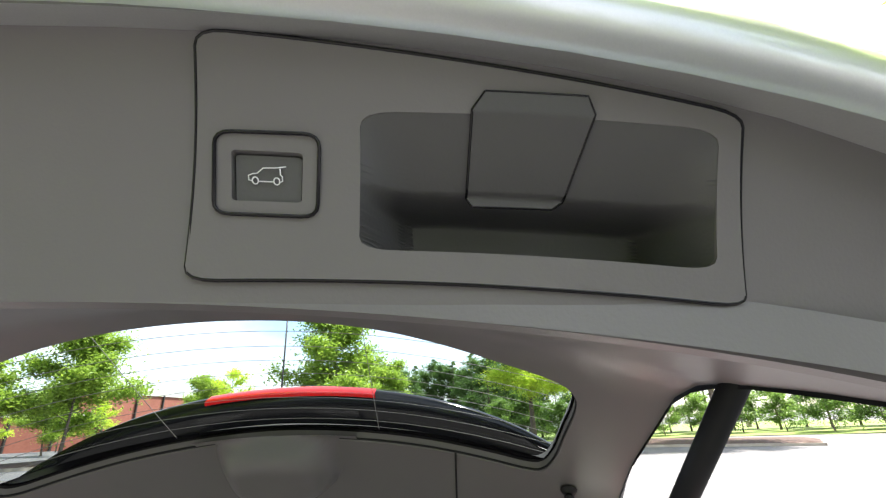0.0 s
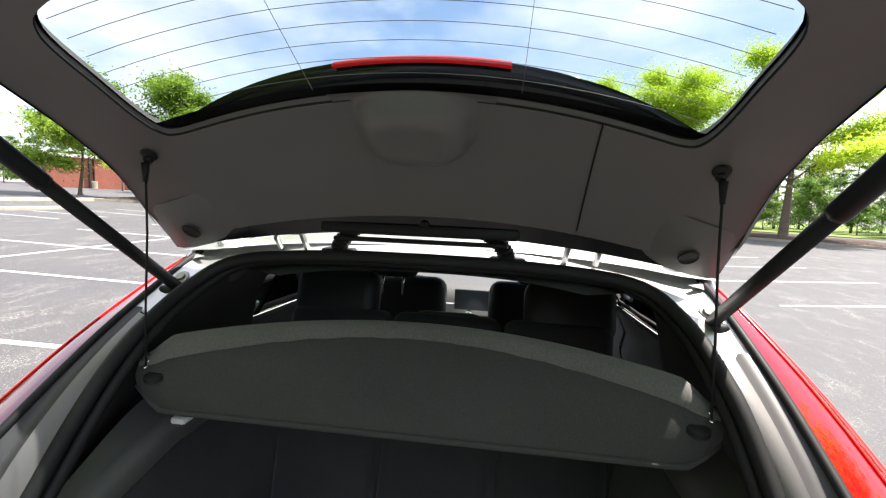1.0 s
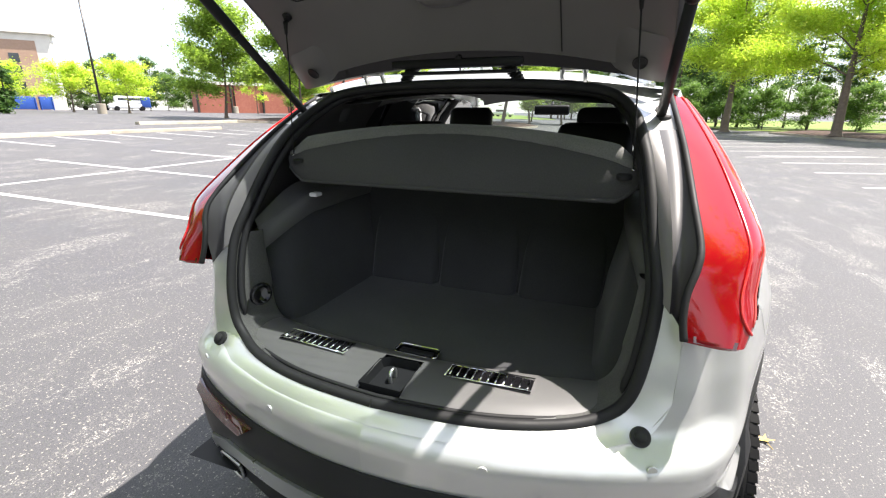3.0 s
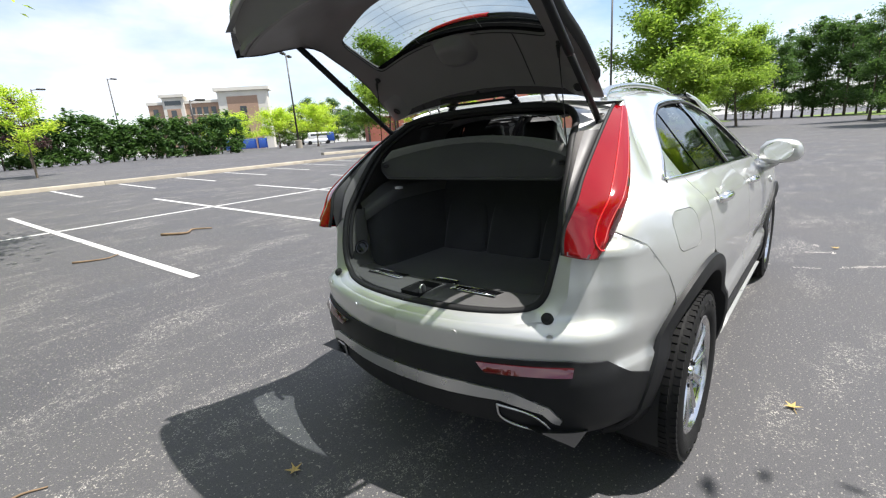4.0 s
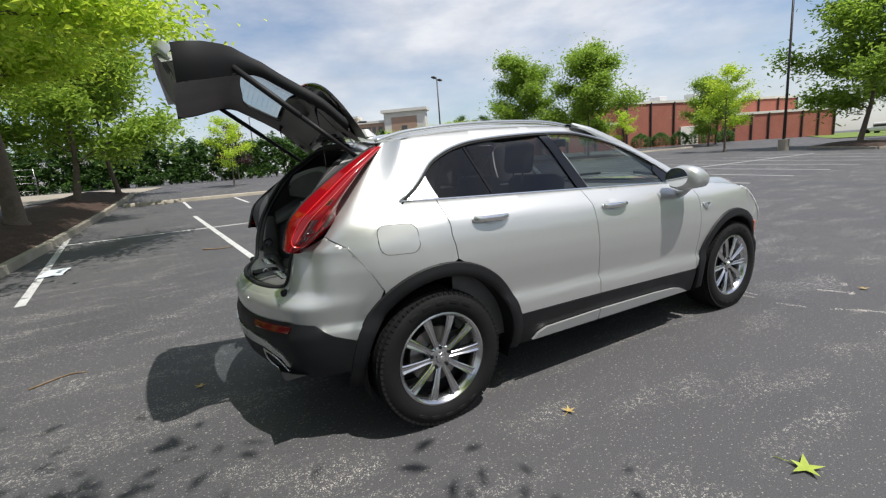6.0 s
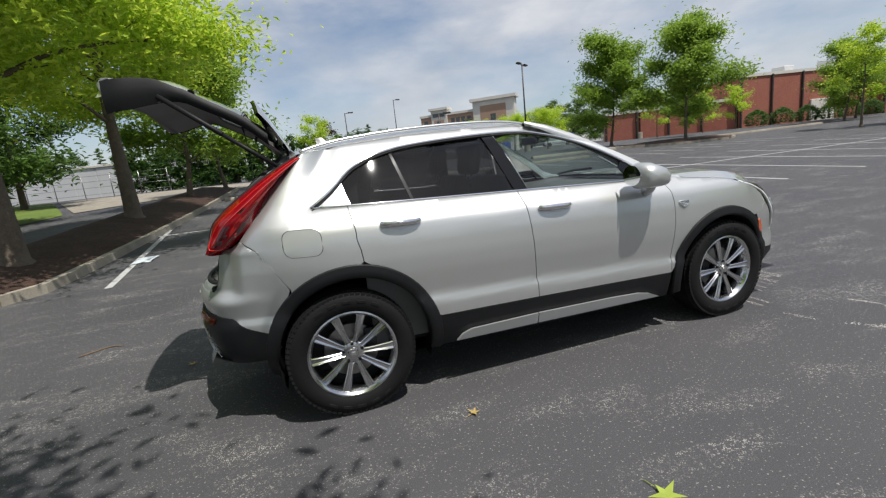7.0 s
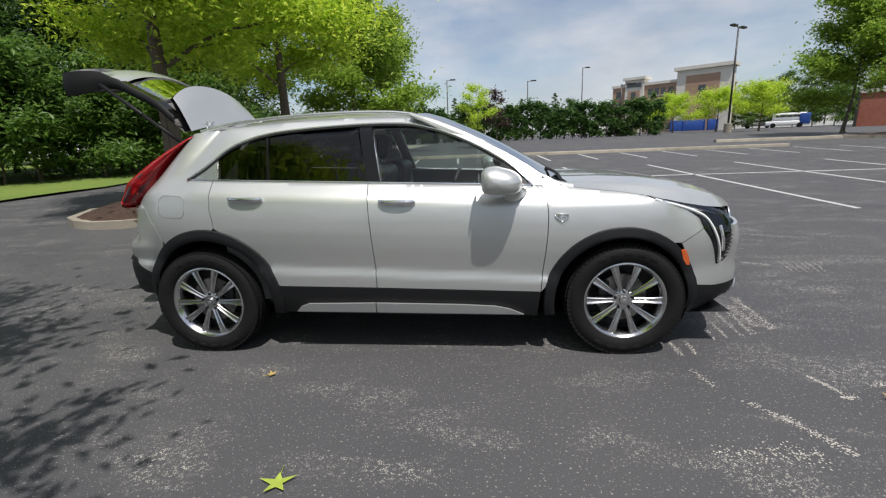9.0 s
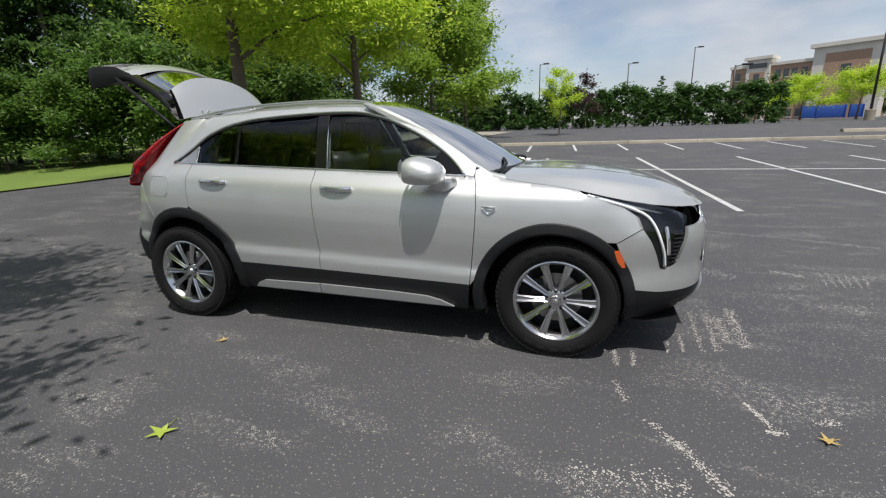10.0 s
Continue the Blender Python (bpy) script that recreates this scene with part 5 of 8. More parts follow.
TT = [0, 0.02, 0.05, 0.1, 0.2, 0.3, 0.4, 0.5, 0.6, 0.7, 0.8, 0.9, 0.95, 0.98, 1]
for sgn in (1, -1):
    mk = (lambda vf: vf) if sgn > 0 else mirrored
    rows = [[lamp_pt(0, t) + Vector((0.02, 0.0, -0.004)) for t in TT]] + [[lamp_pt(k, t, -0.010 if k == 0 else 0) for t in TT] for k in [0, 0.012] + list(np.linspace(0.03, 1, 34))] + [[lamp_pt(1, t) + Vector((0.05, 0.03, 0.012)) for t in TT]]
    lamp = raw("tail_lamp", *mk(loft(rows)), REDLENS, suv, "tall red tail lamp", 50)
    # black bar in place of the shaded groove; also covers the ragged joint
    raw("lamp_seal", *mk(tube([p + Vector((0.002, 0.004, 0)) for p in lamp_in], 0.0075, 8)), SEAL, lamp, "", True)
    # thin light guide down the inner side and round the foot
    gd = [lamp_pt(k, 0.30 - 0.10 * k, 0.0006) for k in np.linspace(0.97, 0.16, 20)] + [lamp_pt(0.11, 0.33, 0.0006), lamp_pt(0.075, 0.42, 0.0006)] + [lamp_pt(0.065, t, 0.0006) for t in (0.5, 0.6, 0.7, 0.78)] + [lamp_pt(0.085, 0.84, 0.0006), lamp_pt(0.14, 0.86, 0.0006), lamp_pt(0.22, 0.85, 0.0006), lamp_pt(0.30, 0.83, 0.0006)]
    raw("light_guide", *mk(tube(smooth_path(gd, 3), 0.003, 8, True)), REDBRIGHT, lamp, "bright red light guide", True)
    # smoked bands along the foot and the outer edge
    rows = [[lamp_pt(k, t, 0.0012) for t in (0.03, 0.3, 0.6, 0.85, 0.97)] for k in (0.006, 0.02, 0.040)]
    raw("lamp_edge", *mk(loft(rows)), REDDARK, lamp, "smoked dark red edge", 50)
    rows = [[lamp_pt(k, t, 0.0012) for t in (0.80, 0.85, 0.90, 0.95, 0.985)] for k in np.linspace(0.04, 0.46, 12)]
    raw("lamp_edge", *mk(loft(rows)), REDDARK, lamp, "smoked dark red edge", 50)
    rows = [[lamp_pt(k, t0 + (t1 - t0) * q / 4, 0.0013) for q in range(5)] for k, t0, t1 in ((0.10, 0.50, 0.60), (0.22, 0.47, 0.62), (0.40, 0.45, 0.60), (0.58, 0.46, 0.57), (0.78, 0.48, 0.53))]
    raw("lamp_divider", *mk(loft(rows)), REDDARK, lamp, "smoked dark divider", 50)
    rows = [[lamp_pt(k, t, 0.0012) for t in (0.86, 0.91, 0.95, 0.985)] for k in np.linspace(0.44, 0.98, 14)]
    raw("lamp_edge", *mk(loft(rows)), REDDARK, lamp, "smoked dark red edge", 50)
    # bright wedge inside the outer half, between the smoked bands
    rows = [[lamp_pt(k, t0 + (t1 - t0) * q / 3, 0.0016) for q in range(4)] for k, t0, t1 in ((0.24, 0.735, 0.755), (0.34, 0.67, 0.77), (0.50, 0.65, 0.78), (0.66, 0.66, 0.77), (0.80, 0.69, 0.74))]
    raw("light_bar", *mk(loft(rows)), REDBRIGHT, lamp, "bright red light bar", 50)
    # pale line paints the bright glint on the lens crease
    raw("lens_crease", *mk(tube([lamp_pt(k, 0.435, 0.0004) for k in np.linspace(0.10, 0.97, 24)], 0.0018, 6)), REDGLINT, lamp, "pale edge in the lens", True)
    for c0, n in ((0.13, 8), (0.235, 6)):
        for k in range(n):
            kk = c0 + 0.0085 * k
            raw("lamp_rib", *mk(tube([lamp_pt(kk, t, 0.0008) for t in (0.50, 0.56, 0.62, 0.68)], 0.0016, 6)), REDDARK, lamp, "", True)

def lean(p):
    """Shifts the upper load opening forward and wider than its foot, to fit the camera's view."""
    w = ease((p[2] - 0.84) / 0.30) * clamp01((1.0 - p[0]) / 0.75)
    k = 1 + 0.078 * w * clamp01((0.66 - abs(p[1])) / 0.06)
    return Vector((p[0] + 0.064 * w + 0.04 * clamp01((p[2] - 1.36) / 0.2) * w, p[1] * k, p[2] - 0.014 * w))


def gate_fit(p):
    """Shifts the raised tailgate unevenly along and across, to fit the camera's view."""
    dx = float(np.interp(p[0], [-1.1, -0.95, -0.75, -0.47, -0.30, -0.24], [0.006, 0.012, 0.045, 0.074, 0.080, 0.080]))
    dz = float(np.interp(p[0], [-1.1, -0.75, -0.46, -0.34, -0.29, -0.24], [0.050, 0.047, 0.037, 0.006, -0.010, -0.012]))
    f = clamp01((-0.90 - p[0]) / 0.08)
    return Vector((p[0] + dx, p[1] * (1.03 + 0.025 * f) + 0.0104 * f, p[2] + dz))


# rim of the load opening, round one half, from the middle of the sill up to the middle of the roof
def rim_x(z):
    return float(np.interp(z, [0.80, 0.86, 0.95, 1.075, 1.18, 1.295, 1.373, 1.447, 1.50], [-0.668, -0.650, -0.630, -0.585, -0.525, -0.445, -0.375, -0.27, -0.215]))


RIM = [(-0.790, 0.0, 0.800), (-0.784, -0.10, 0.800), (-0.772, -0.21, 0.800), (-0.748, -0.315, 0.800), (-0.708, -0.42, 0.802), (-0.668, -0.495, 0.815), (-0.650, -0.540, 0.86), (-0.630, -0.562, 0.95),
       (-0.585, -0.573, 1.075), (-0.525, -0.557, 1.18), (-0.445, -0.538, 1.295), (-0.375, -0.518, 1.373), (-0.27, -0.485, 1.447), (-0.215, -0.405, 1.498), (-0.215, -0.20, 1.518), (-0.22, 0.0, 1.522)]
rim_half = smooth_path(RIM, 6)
OUT = [tuple(skin(s_y(y), z)) for y, z in EDGE] + [(-0.626, -0.631, 1.156), (-0.520, -0.624, 1.258), (-0.360, -0.607, 1.366), (-0.190, -0.586, 1.462), (-0.085, -0.552, 1.508), (-0.105, -0.30, 1.553), (-0.12, 0.0, 1.562)]
out_half = smooth_path(OUT, 6)


def band(a, b, i0, i1, bulge=0.0, n=6, dip=None):
    rows = []
    for i in range(i0, i1 + 1):
        row = []
        for k in range(n + 1):
            t = k / n
            p = a[i].lerp(b[i], t)
            w = math.sin(t * math.pi)
            p = p + Vector((bulge * w, 0, 0)) + (dip * w if dip else Vector((0, 0, 0)))
            row.append(p)
        rows.append(row)
    return loft(rows)


N = len(rim_half)
k1, k2 = 48, 68
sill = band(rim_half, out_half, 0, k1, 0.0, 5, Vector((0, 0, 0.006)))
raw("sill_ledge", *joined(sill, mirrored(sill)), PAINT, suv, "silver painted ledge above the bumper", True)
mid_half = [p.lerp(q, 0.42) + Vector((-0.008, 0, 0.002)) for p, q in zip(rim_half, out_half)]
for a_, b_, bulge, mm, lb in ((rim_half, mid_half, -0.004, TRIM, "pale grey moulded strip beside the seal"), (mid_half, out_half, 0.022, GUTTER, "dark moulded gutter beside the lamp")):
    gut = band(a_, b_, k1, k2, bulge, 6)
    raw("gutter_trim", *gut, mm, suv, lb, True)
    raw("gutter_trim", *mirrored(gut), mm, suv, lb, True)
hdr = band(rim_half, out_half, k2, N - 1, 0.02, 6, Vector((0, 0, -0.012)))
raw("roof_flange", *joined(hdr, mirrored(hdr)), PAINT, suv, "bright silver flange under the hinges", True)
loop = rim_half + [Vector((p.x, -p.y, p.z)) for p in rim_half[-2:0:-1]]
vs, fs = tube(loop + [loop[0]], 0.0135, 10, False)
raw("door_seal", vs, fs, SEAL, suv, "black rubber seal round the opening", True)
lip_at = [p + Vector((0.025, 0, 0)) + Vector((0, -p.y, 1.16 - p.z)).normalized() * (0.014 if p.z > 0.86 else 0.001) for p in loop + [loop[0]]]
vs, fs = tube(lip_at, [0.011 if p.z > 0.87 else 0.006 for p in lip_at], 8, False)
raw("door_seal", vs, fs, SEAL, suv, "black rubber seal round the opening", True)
BEND[0] = lean
# rubber stops on the ledge, strut brackets, bolts
for sgn in (1, -1):
    c = Vector((-0.690, sgn * -0.570, 0.803))
    v, f = lathe([(0.0, 0.012), (0.008, 0.012), (0.012, 0.009), (0.012, 0.004), (0.019, 0.003), (0.021, -0.004), (0.021, -0.02)], c, (-0.75, 0, 0.66), 24)
    raw("rubber_stop", v, f, SEAL, suv, "black rubber stop", 40)
    part("strut_bracket", box((-0.30, sgn * -0.525, 1.425), (0.05, 0.03, 0.05), 0.008), CLAD, suv)
    for bx, bz in ((-0.345, 1.395), (-0.285, 1.462)):
        v, f = lathe([(0.0, 0.010), (0.008, 0.010), (0.009, 0.004), (0.014, 0.003), (0.015, 0.0)], (bx, sgn * -0.516, bz), (-0.8, 0, 0.6), 16)
        raw("bolt", v, f, STEEL, suv, "", 30)
# hinges: bright folded straps on the flange
for sgn in (1, -1):
    for q in (-0.03, 0.03):
        pts = [(-0.235, sgn * 0.298 + q, 1.535), (-0.262, sgn * 0.298 + q, 1.56), (-0.268, sgn * 0.298 + q * 0.75, 1.585), (-0.262, sgn * 0.298 + q, 1.603), (-0.25, sgn * 0.298 + q * 1.3, 1.61)]
        raw("hinge", *tube(pts, 0.0065, 6, True, 1.0), SATIN, suv, "zinc-coated hinge strap", 40)
    raw("hinge_pin", *tube([(-0.265, sgn * 0.298 - 0.035, 1.573), (-0.265, sgn * 0.298 + 0.035, 1.573)], 0.006, 8), SATIN, suv, "", True)
# cable boots between roof and gate
for yy, d in ((0.19, 1), (-0.155, -1)):
    pts = smooth_path([(-0.255, yy, 1.535), (-0.268, yy - 0.006 * d, 1.556), (-0.276, yy - 0.028 * d, 1.582), (-0.29, yy - 0.055 * d, 1.60)], 8)
    rs = [0.014 + (0.004 if i % 2 else 0.0) for i in range(len(pts))]
    raw("cable_boot", *tube(pts, rs, 10), SEAL, suv, "ribbed black rubber cable boot", 30)
    part("boot_foot", box((-0.245, yy, 1.533), (0.05, 0.075, 0.02), 0.008), SEAL, suv)

BEND[0] = gate_fit
# ---- the raised tailgate ----
# Middle line of its lining, from the hinge side up over the glass to the lower edge, with half-widths.
ZC = curve_fn([(-1.30, 1.735), (-1.004, 1.8235), (-0.92, 1.851), (-0.84, 1.878), (-0.78, 1.893), (-0.735, 1.902), (-0.70, 1.897), (-0.66, 1.873), (-0.60, 1.838), (-0.54, 1.803), (-0.475, 1.766), (-0.41, 1.715), (-0.345, 1.655), (-0.27, 1.586)])


def gate_in(x, y, up=0.0):
    """The lining's surface over the plan."""
    t = abs(y) / 0.43
    return Vector((x, y, ZC(x) - (0.050 + 0.022 * clamp01((-0.30 - x) / 0.18) - 0.025 * clamp01((-0.72 - x) / 0.25)) * min(t, 1.6) ** 2 + up))


def gate_half(x):
    return float(np.interp(x, [-1.01, -0.95, -0.90, -0.85, -0.79, -0.70, -0.55, -0.45, -0.34, -0.30], [0.585, 0.60, 0.595, 0.575, 0.548, 0.533, 0.525, 0.533, 0.545, 0.535]))


win = [(-0.470, 0.0), (-0.468, 0.12), (-0.466, 0.25), (-0.463, 0.36), (-0.464, 0.40), (-0.474, 0.420), (-0.51, 0.431), (-0.57, 0.436), (-0.62, 0.440), (-0.646, 0.434), (-0.662, 0.41), (-0.672, 0.34), (-0.690, 0.22), (-0.698, 0.11), (-0.700, 0.0)]
win = [tuple(p)[:2] for p in smooth_path([(a, b, 0) for a, b in win], 3)]
win_full = win + [(x, -y) for x, y in win[-2:0:-1]]
gpoly = [(-0.302, 0.0), (-0.302, 0.40), (-0.312, 0.50), (-0.335, 0.538)] + [(x, gate_half(x)) for x in np.linspace(-0.38, -0.96, 13)] + [(-0.99, 0.575), (-1.002, 0.5), (-1.004, 0.3), (-1.004, 0.0)]
gfull = gpoly + [(x, -y) for x, y in gpoly[-2:0:-1]]
vf = sheet(gfull, lambda a, b: gate_in(a, b), 0.035, [win_full], 0.025, lambda a, b: (0, 0, 1))
gate = raw("tailgate", *vf, TRIM, suv, "raised tailgate with a dark grey moulded lining", 40)
# the lining's low hump in the middle near the hinges
hump = []
for i, x in enumerate(np.linspace(-0.303, -0.495, 26)):
    row = []
    for j in range(29):
        y = ((j / 28) * 2 - 1) * 0.128
        d = (abs(y) / 0.104) ** 3 + (abs(x + 0.438) / 0.056) ** 3
        boss = ease((1 - d) / 0.95)
        dx = (abs(y) / 0.112) ** 4 + (abs(x + 0.372) / 0.075) ** 4
        hollow = ease((1 - dx) / 0.8) * (1 - boss)
        row.append(gate_in(max(x, -0.476), y) + Vector((min(x + 0.476, 0), 0, 0)) + Vector((-0.55, 0, -0.83)) * (0.052 * boss - 0.013 * hollow - 0.002 * (1 - clamp01(boss + hollow))))
    hump.append(row)
raw("lining_hump", *loft(hump), TRIM, gate, "", True)
raw("lining_seam", *tube([gate_in(x, -0.285) + Vector((-0.001, 0, -0.0015)) for x in np.linspace(-0.31, -0.47, 10)], 0.0016, 6), SEAL, gate, "", True)
# glass and its heater wires
def glass_half(x):
    return float(np.interp(-x, [0.462, 0.474, 0.51, 0.57, 0.62, 0.646, 0.662, 0.672, 0.690, 0.698, 0.703], [0.40, 0.42, 0.431, 0.436, 0.44, 0.436, 0.415, 0.345, 0.225, 0.115, 0.0]))


vf = loft([[gate_in(x, v * (glass_half(x) + 0.004), 0.016) for v in np.linspace(-1, 1, 21)] for x in list(np.linspace(-0.460, -0.64, 10)) + list(np.linspace(-0.646, -0.703, 12))])
rg = raw("rear_window", *vf, REARGLASS, gate, "clear heated rear window", True)
for k in range(8):
    x = -0.500 - 0.024 * k
    hw = min(0.42, float(np.interp(x, [-0.70, -0.69, -0.672, -0.658, -0.646, -0.5], [0.0, 0.2, 0.32, 0.39, 0.42, 0.42])))
    raw("heater_wire", *tube([gate_in(x + 0.0 * (y / 0.42) ** 2, y, 0.013) for y in np.linspace(-hw, hw, 17)], 0.00045, 4, False), TRIM, gate, "", True)
for y in (0.155, -0.165):
    raw("heater_wire", *tube([gate_in(x, y * (1 + 0.2 * (-x - 0.48)), 0.0128) for x in np.linspace(-0.48, -0.69, 8)], 0.00045, 4, False), TRIM, gate, "", True)
# black printed border of the glass
wf = dense(win_full + win_full[:1], 0.02)
vf = loft([[gate_in(x, y, 0.0145) for x, y in wf], [gate_in(min(x, -0.482) if x > -0.6 else x + 0.003, y * 0.992, 0.0145) for x, y in wf]])
raw("glass_border", *vf, GLOSSBLACK, gate, "black printed glass border", True)
raw("window_gasket", *tube([gate_in(x, y, 0.004) for x, y in dense(win_full, 0.03)] + [gate_in(*win_full[0], 0.004)], 0.002, 6, False), SEAL, gate, "", True)
# lower face with the pull cup and the switch, turned towards the back
def face(u, v):
    """u: y across; v 0..1 from the lining's crease up to the skin's lip."""
    return Vector((-1.004 - 0.074 * v + 0.01 * math.sin(v * math.pi) + 0.02 * (abs(u) / 0.5) ** 4, u, ZC(-1.004) - 0.25 * u * u + 0.146 * v))


fpoly = [(-0.575, 0.0), (0.575, 0.0), (0.57, 0.50), (0.5, 0.74), (0.42, 0.765), (0.3, 0.80), (0.15, 0.845), (0.0, 0.865), (-0.15, 0.845), (-0.3, 0.80), (-0.42, 0.765), (-0.5, 0.74), (-0.57, 0.50)]
def ps(y):
    return -0.1575 + (y + 0.1575) * 1.05


def round_poly(pts, r=0.25, n=4):
    """Corners of a polygon rounded off."""
    out = []
    for i, p in enumerate(pts):
        a_, b_ = Vector(pts[i - 1]), Vector(pts[(i + 1) % len(pts)])
        p = Vector(p)
        q0, q1 = p.lerp(a_, r if not isinstance(r, tuple) else r[0]), p.lerp(b_, r if not isinstance(r, tuple) else r[1])
        for k in range(n + 1):
            t = k / n
            out.append(tuple(q0.lerp(p, t).lerp(p.lerp(q1, t), t)))
    return out


ppoly = round_poly([(-0.4058, 0.148), (-0.1621, 0.068), (-0.1751, 0.764), (-0.4047, 0.681)], 0.06)
vf = sheet(fpoly, face, 0.035, [ppoly], 0.012, lambda a, b: (1, 0, 0))
raw("lower_lining", *vf, TRIM, gate, "grained dark grey lower lining", 50)
cup = round_poly([(-0.3942, 0.239), (-0.2387, 0.183), (-0.242, 0.575), (-0.395, 0.630)], 0.10)
btn = round_poly([(-0.2145, 0.311), (-0.1838, 0.309), (-0.1848, 0.455), (-0.2162, 0.454)], 0.08)
vf = sheet(ppoly, lambda a, b: face(a, b) + Vector((-0.0025, 0, 0)), 0.02, [cup, btn], 0.02, lambda a, b: (1, 0, 0.1))
pp = raw("pull_panel", *vf, TRIM, gate, "dark grey panel with a pull cup and a switch", 40)
raw("panel_groove", *tube([face(a, b) + Vector((-0.0014, 0, 0)) for a, b in dense(ppoly + ppoly[:1], 0.01)], 0.0012, 6, False), GLOSSBLACK, gate, "", True)


def cup_depth(a, b):
    """The cup's floor: a sloping upper wall, then a deep pocket behind the grip edge."""
    lo = 0.183 + 0.056 * (-0.239 - a) / 0.155
    hi = 0.575 + 0.055 * (-0.242 - a) / 0.153
    q = clamp01((hi - b) / (hi - lo))
    e = min(a + 0.395, -0.240 - a) / 0.020
    w = ease(clamp01(e)) ** 0.6
    d = 0.018 * clamp01(q / 0.48) + 0.030 * ease((q - 0.46) / 0.16)
    return d * w * (1 - ease((q - 0.93) / 0.07))


vf = sheet(cup, lambda a, b: face(a, b) + Vector((cup_depth(a, b) - 0.0022, 0, 0.2 * cup_depth(a, b))), 0.006)
raw("pull_cup", *vf, PLASTIC, gate, "deep pull cup", 50)
cover = [(-0.2958, 0.648), (-0.3388, 0.662), (-0.3418, 0.619), (-0.3329, 0.417), (-0.3279, 0.391), (-0.2903, 0.373), (-0.2876, 0.398), (-0.2901, 0.599)]
cov_at = lambda a, b: face(a, b) + Vector((min(cup_depth(a, b), 0.020) - 0.0042, 0, 0.2 * min(cup_depth(a, b), 0.020)))
vf = sheet(cover, cov_at, 0.006, (), 0.004, lambda a, b: (1, 0, 0))
raw("access_cover", *vf, PLASTIC, gate, "small square access cover", 40)
raw("cover_groove", *tube([cov_at(a, b) + Vector((0.0006, 0, 0)) for a, b in dense(cover + cover[:1], 0.008)], 0.0007, 6, False), GLOSSBLACK, gate, "", True)
ring = round_poly([(-0.2212, 0.269), (-0.1758, 0.267), (-0.1783, 0.502), (-0.2241, 0.505)], 0.16)
raw("switch_groove", *tube([face(a, b) + Vector((-0.0032, 0, 0)) for a, b in ring + ring[:1]], 0.0009, 6, False), GLOSSBLACK, gate, "", True)
vf = sheet([(-0.2 + (a + 0.2) * 0.93, 0.382 + (b - 0.382) * 0.93) for a, b in btn], lambda a, b: face(a, b) + Vector((0.0, 0, 0)), 0.02, (), 0.006, lambda a, b: (1, 0, 0))
bt = raw("switch", *vf, PLASTIC, gate, "square tailgate switch with a white car symbol", 40)
vf = sheet([(-0.2 + (a + 0.2) * 1.02, 0.382 + (b - 0.382) * 1.02) for a, b in btn], lambda a, b: face(a, b) + Vector((0.004, 0, 0)), 0.02)
raw("switch_bezel", *vf, PLASTIC, gate, "", 40)
# car symbol of thin white strokes: body with the tailgate up, and two wheels
def sym(rows):
    raw("switch_symbol", *tube([face(-0.1995 - (a * 0.0078), 0.385 + b * 0.034) + Vector((-0.0012, 0, 0)) for a, b in rows], 0.00032, 5), WHITEPRINT, gate, "white printed car symbol", True)


sym([(-0.85, -0.35), (-1.05, -0.3), (-1.05, 0.1), (-0.8, 0.25), (-0.55, 0.3), (-0.2, 0.75), (0.55, 0.8), (1.1, 0.95)])
sym([(0.75, 0.75), (0.75, 0.25), (0.85, 0.1), (0.85, -0.3), (0.72, -0.38)])
sym([(-0.5, -0.38), (0.35, -0.38)])
for cx in (-0.68, 0.53):
    sym([(cx + 0.17 * math.cos(a), -0.33 + 0.3 * math.sin(a)) for a in np.linspace(0, 2 * math.pi, 13)])
# string posts on the lining
for sgn in (1, -1):
    c = gate_in(-0.452, sgn * 0.460) + Vector((-0.004, 0, -0.004))
    v, f = lathe([(0.0, 0.015), (0.006, 0.0145), (0.008, 0.010), (0.005, 0.006), (0.011, 0.002), (0.013, -0.002)], c, (-0.45, -sgn * 0.2, -0.87), 20)
    raw("string_post", v, f, SEAL, gate, "black string post", 40)
# pale sheet-metal upper edge of the gate at the hinges, with its lamp strip
edge = [[(-0.262 - 0.008 * k, y, 1.585 + 0.012 * k - 0.034 * (abs(y) / 0.45) ** 2) for y in np.linspace(-0.47, 0.47, 25)] for k in range(5)]
raw("gate_edge", *loft(edge), PAINT, gate, "bare silver upper edge of the tailgate", True)
part("gate_channel", box((-0.285, 0.018, 1.588), (0.03, 0.40, 0.022), 0.006), CLAD, gate)
part("gate_channel", box((-0.270, 0.018, 1.566), (0.02, 0.36, 0.010), 0.004), CLAD, gate)
v, f = lathe([(0.0, 0.004), (0.008, 0.003), (0.010, 0.0)], (-0.296, 0.004, 1.598), (-0.8, 0, -0.6), 16)
raw("plug", v, f, SEAL, gate, "", True)
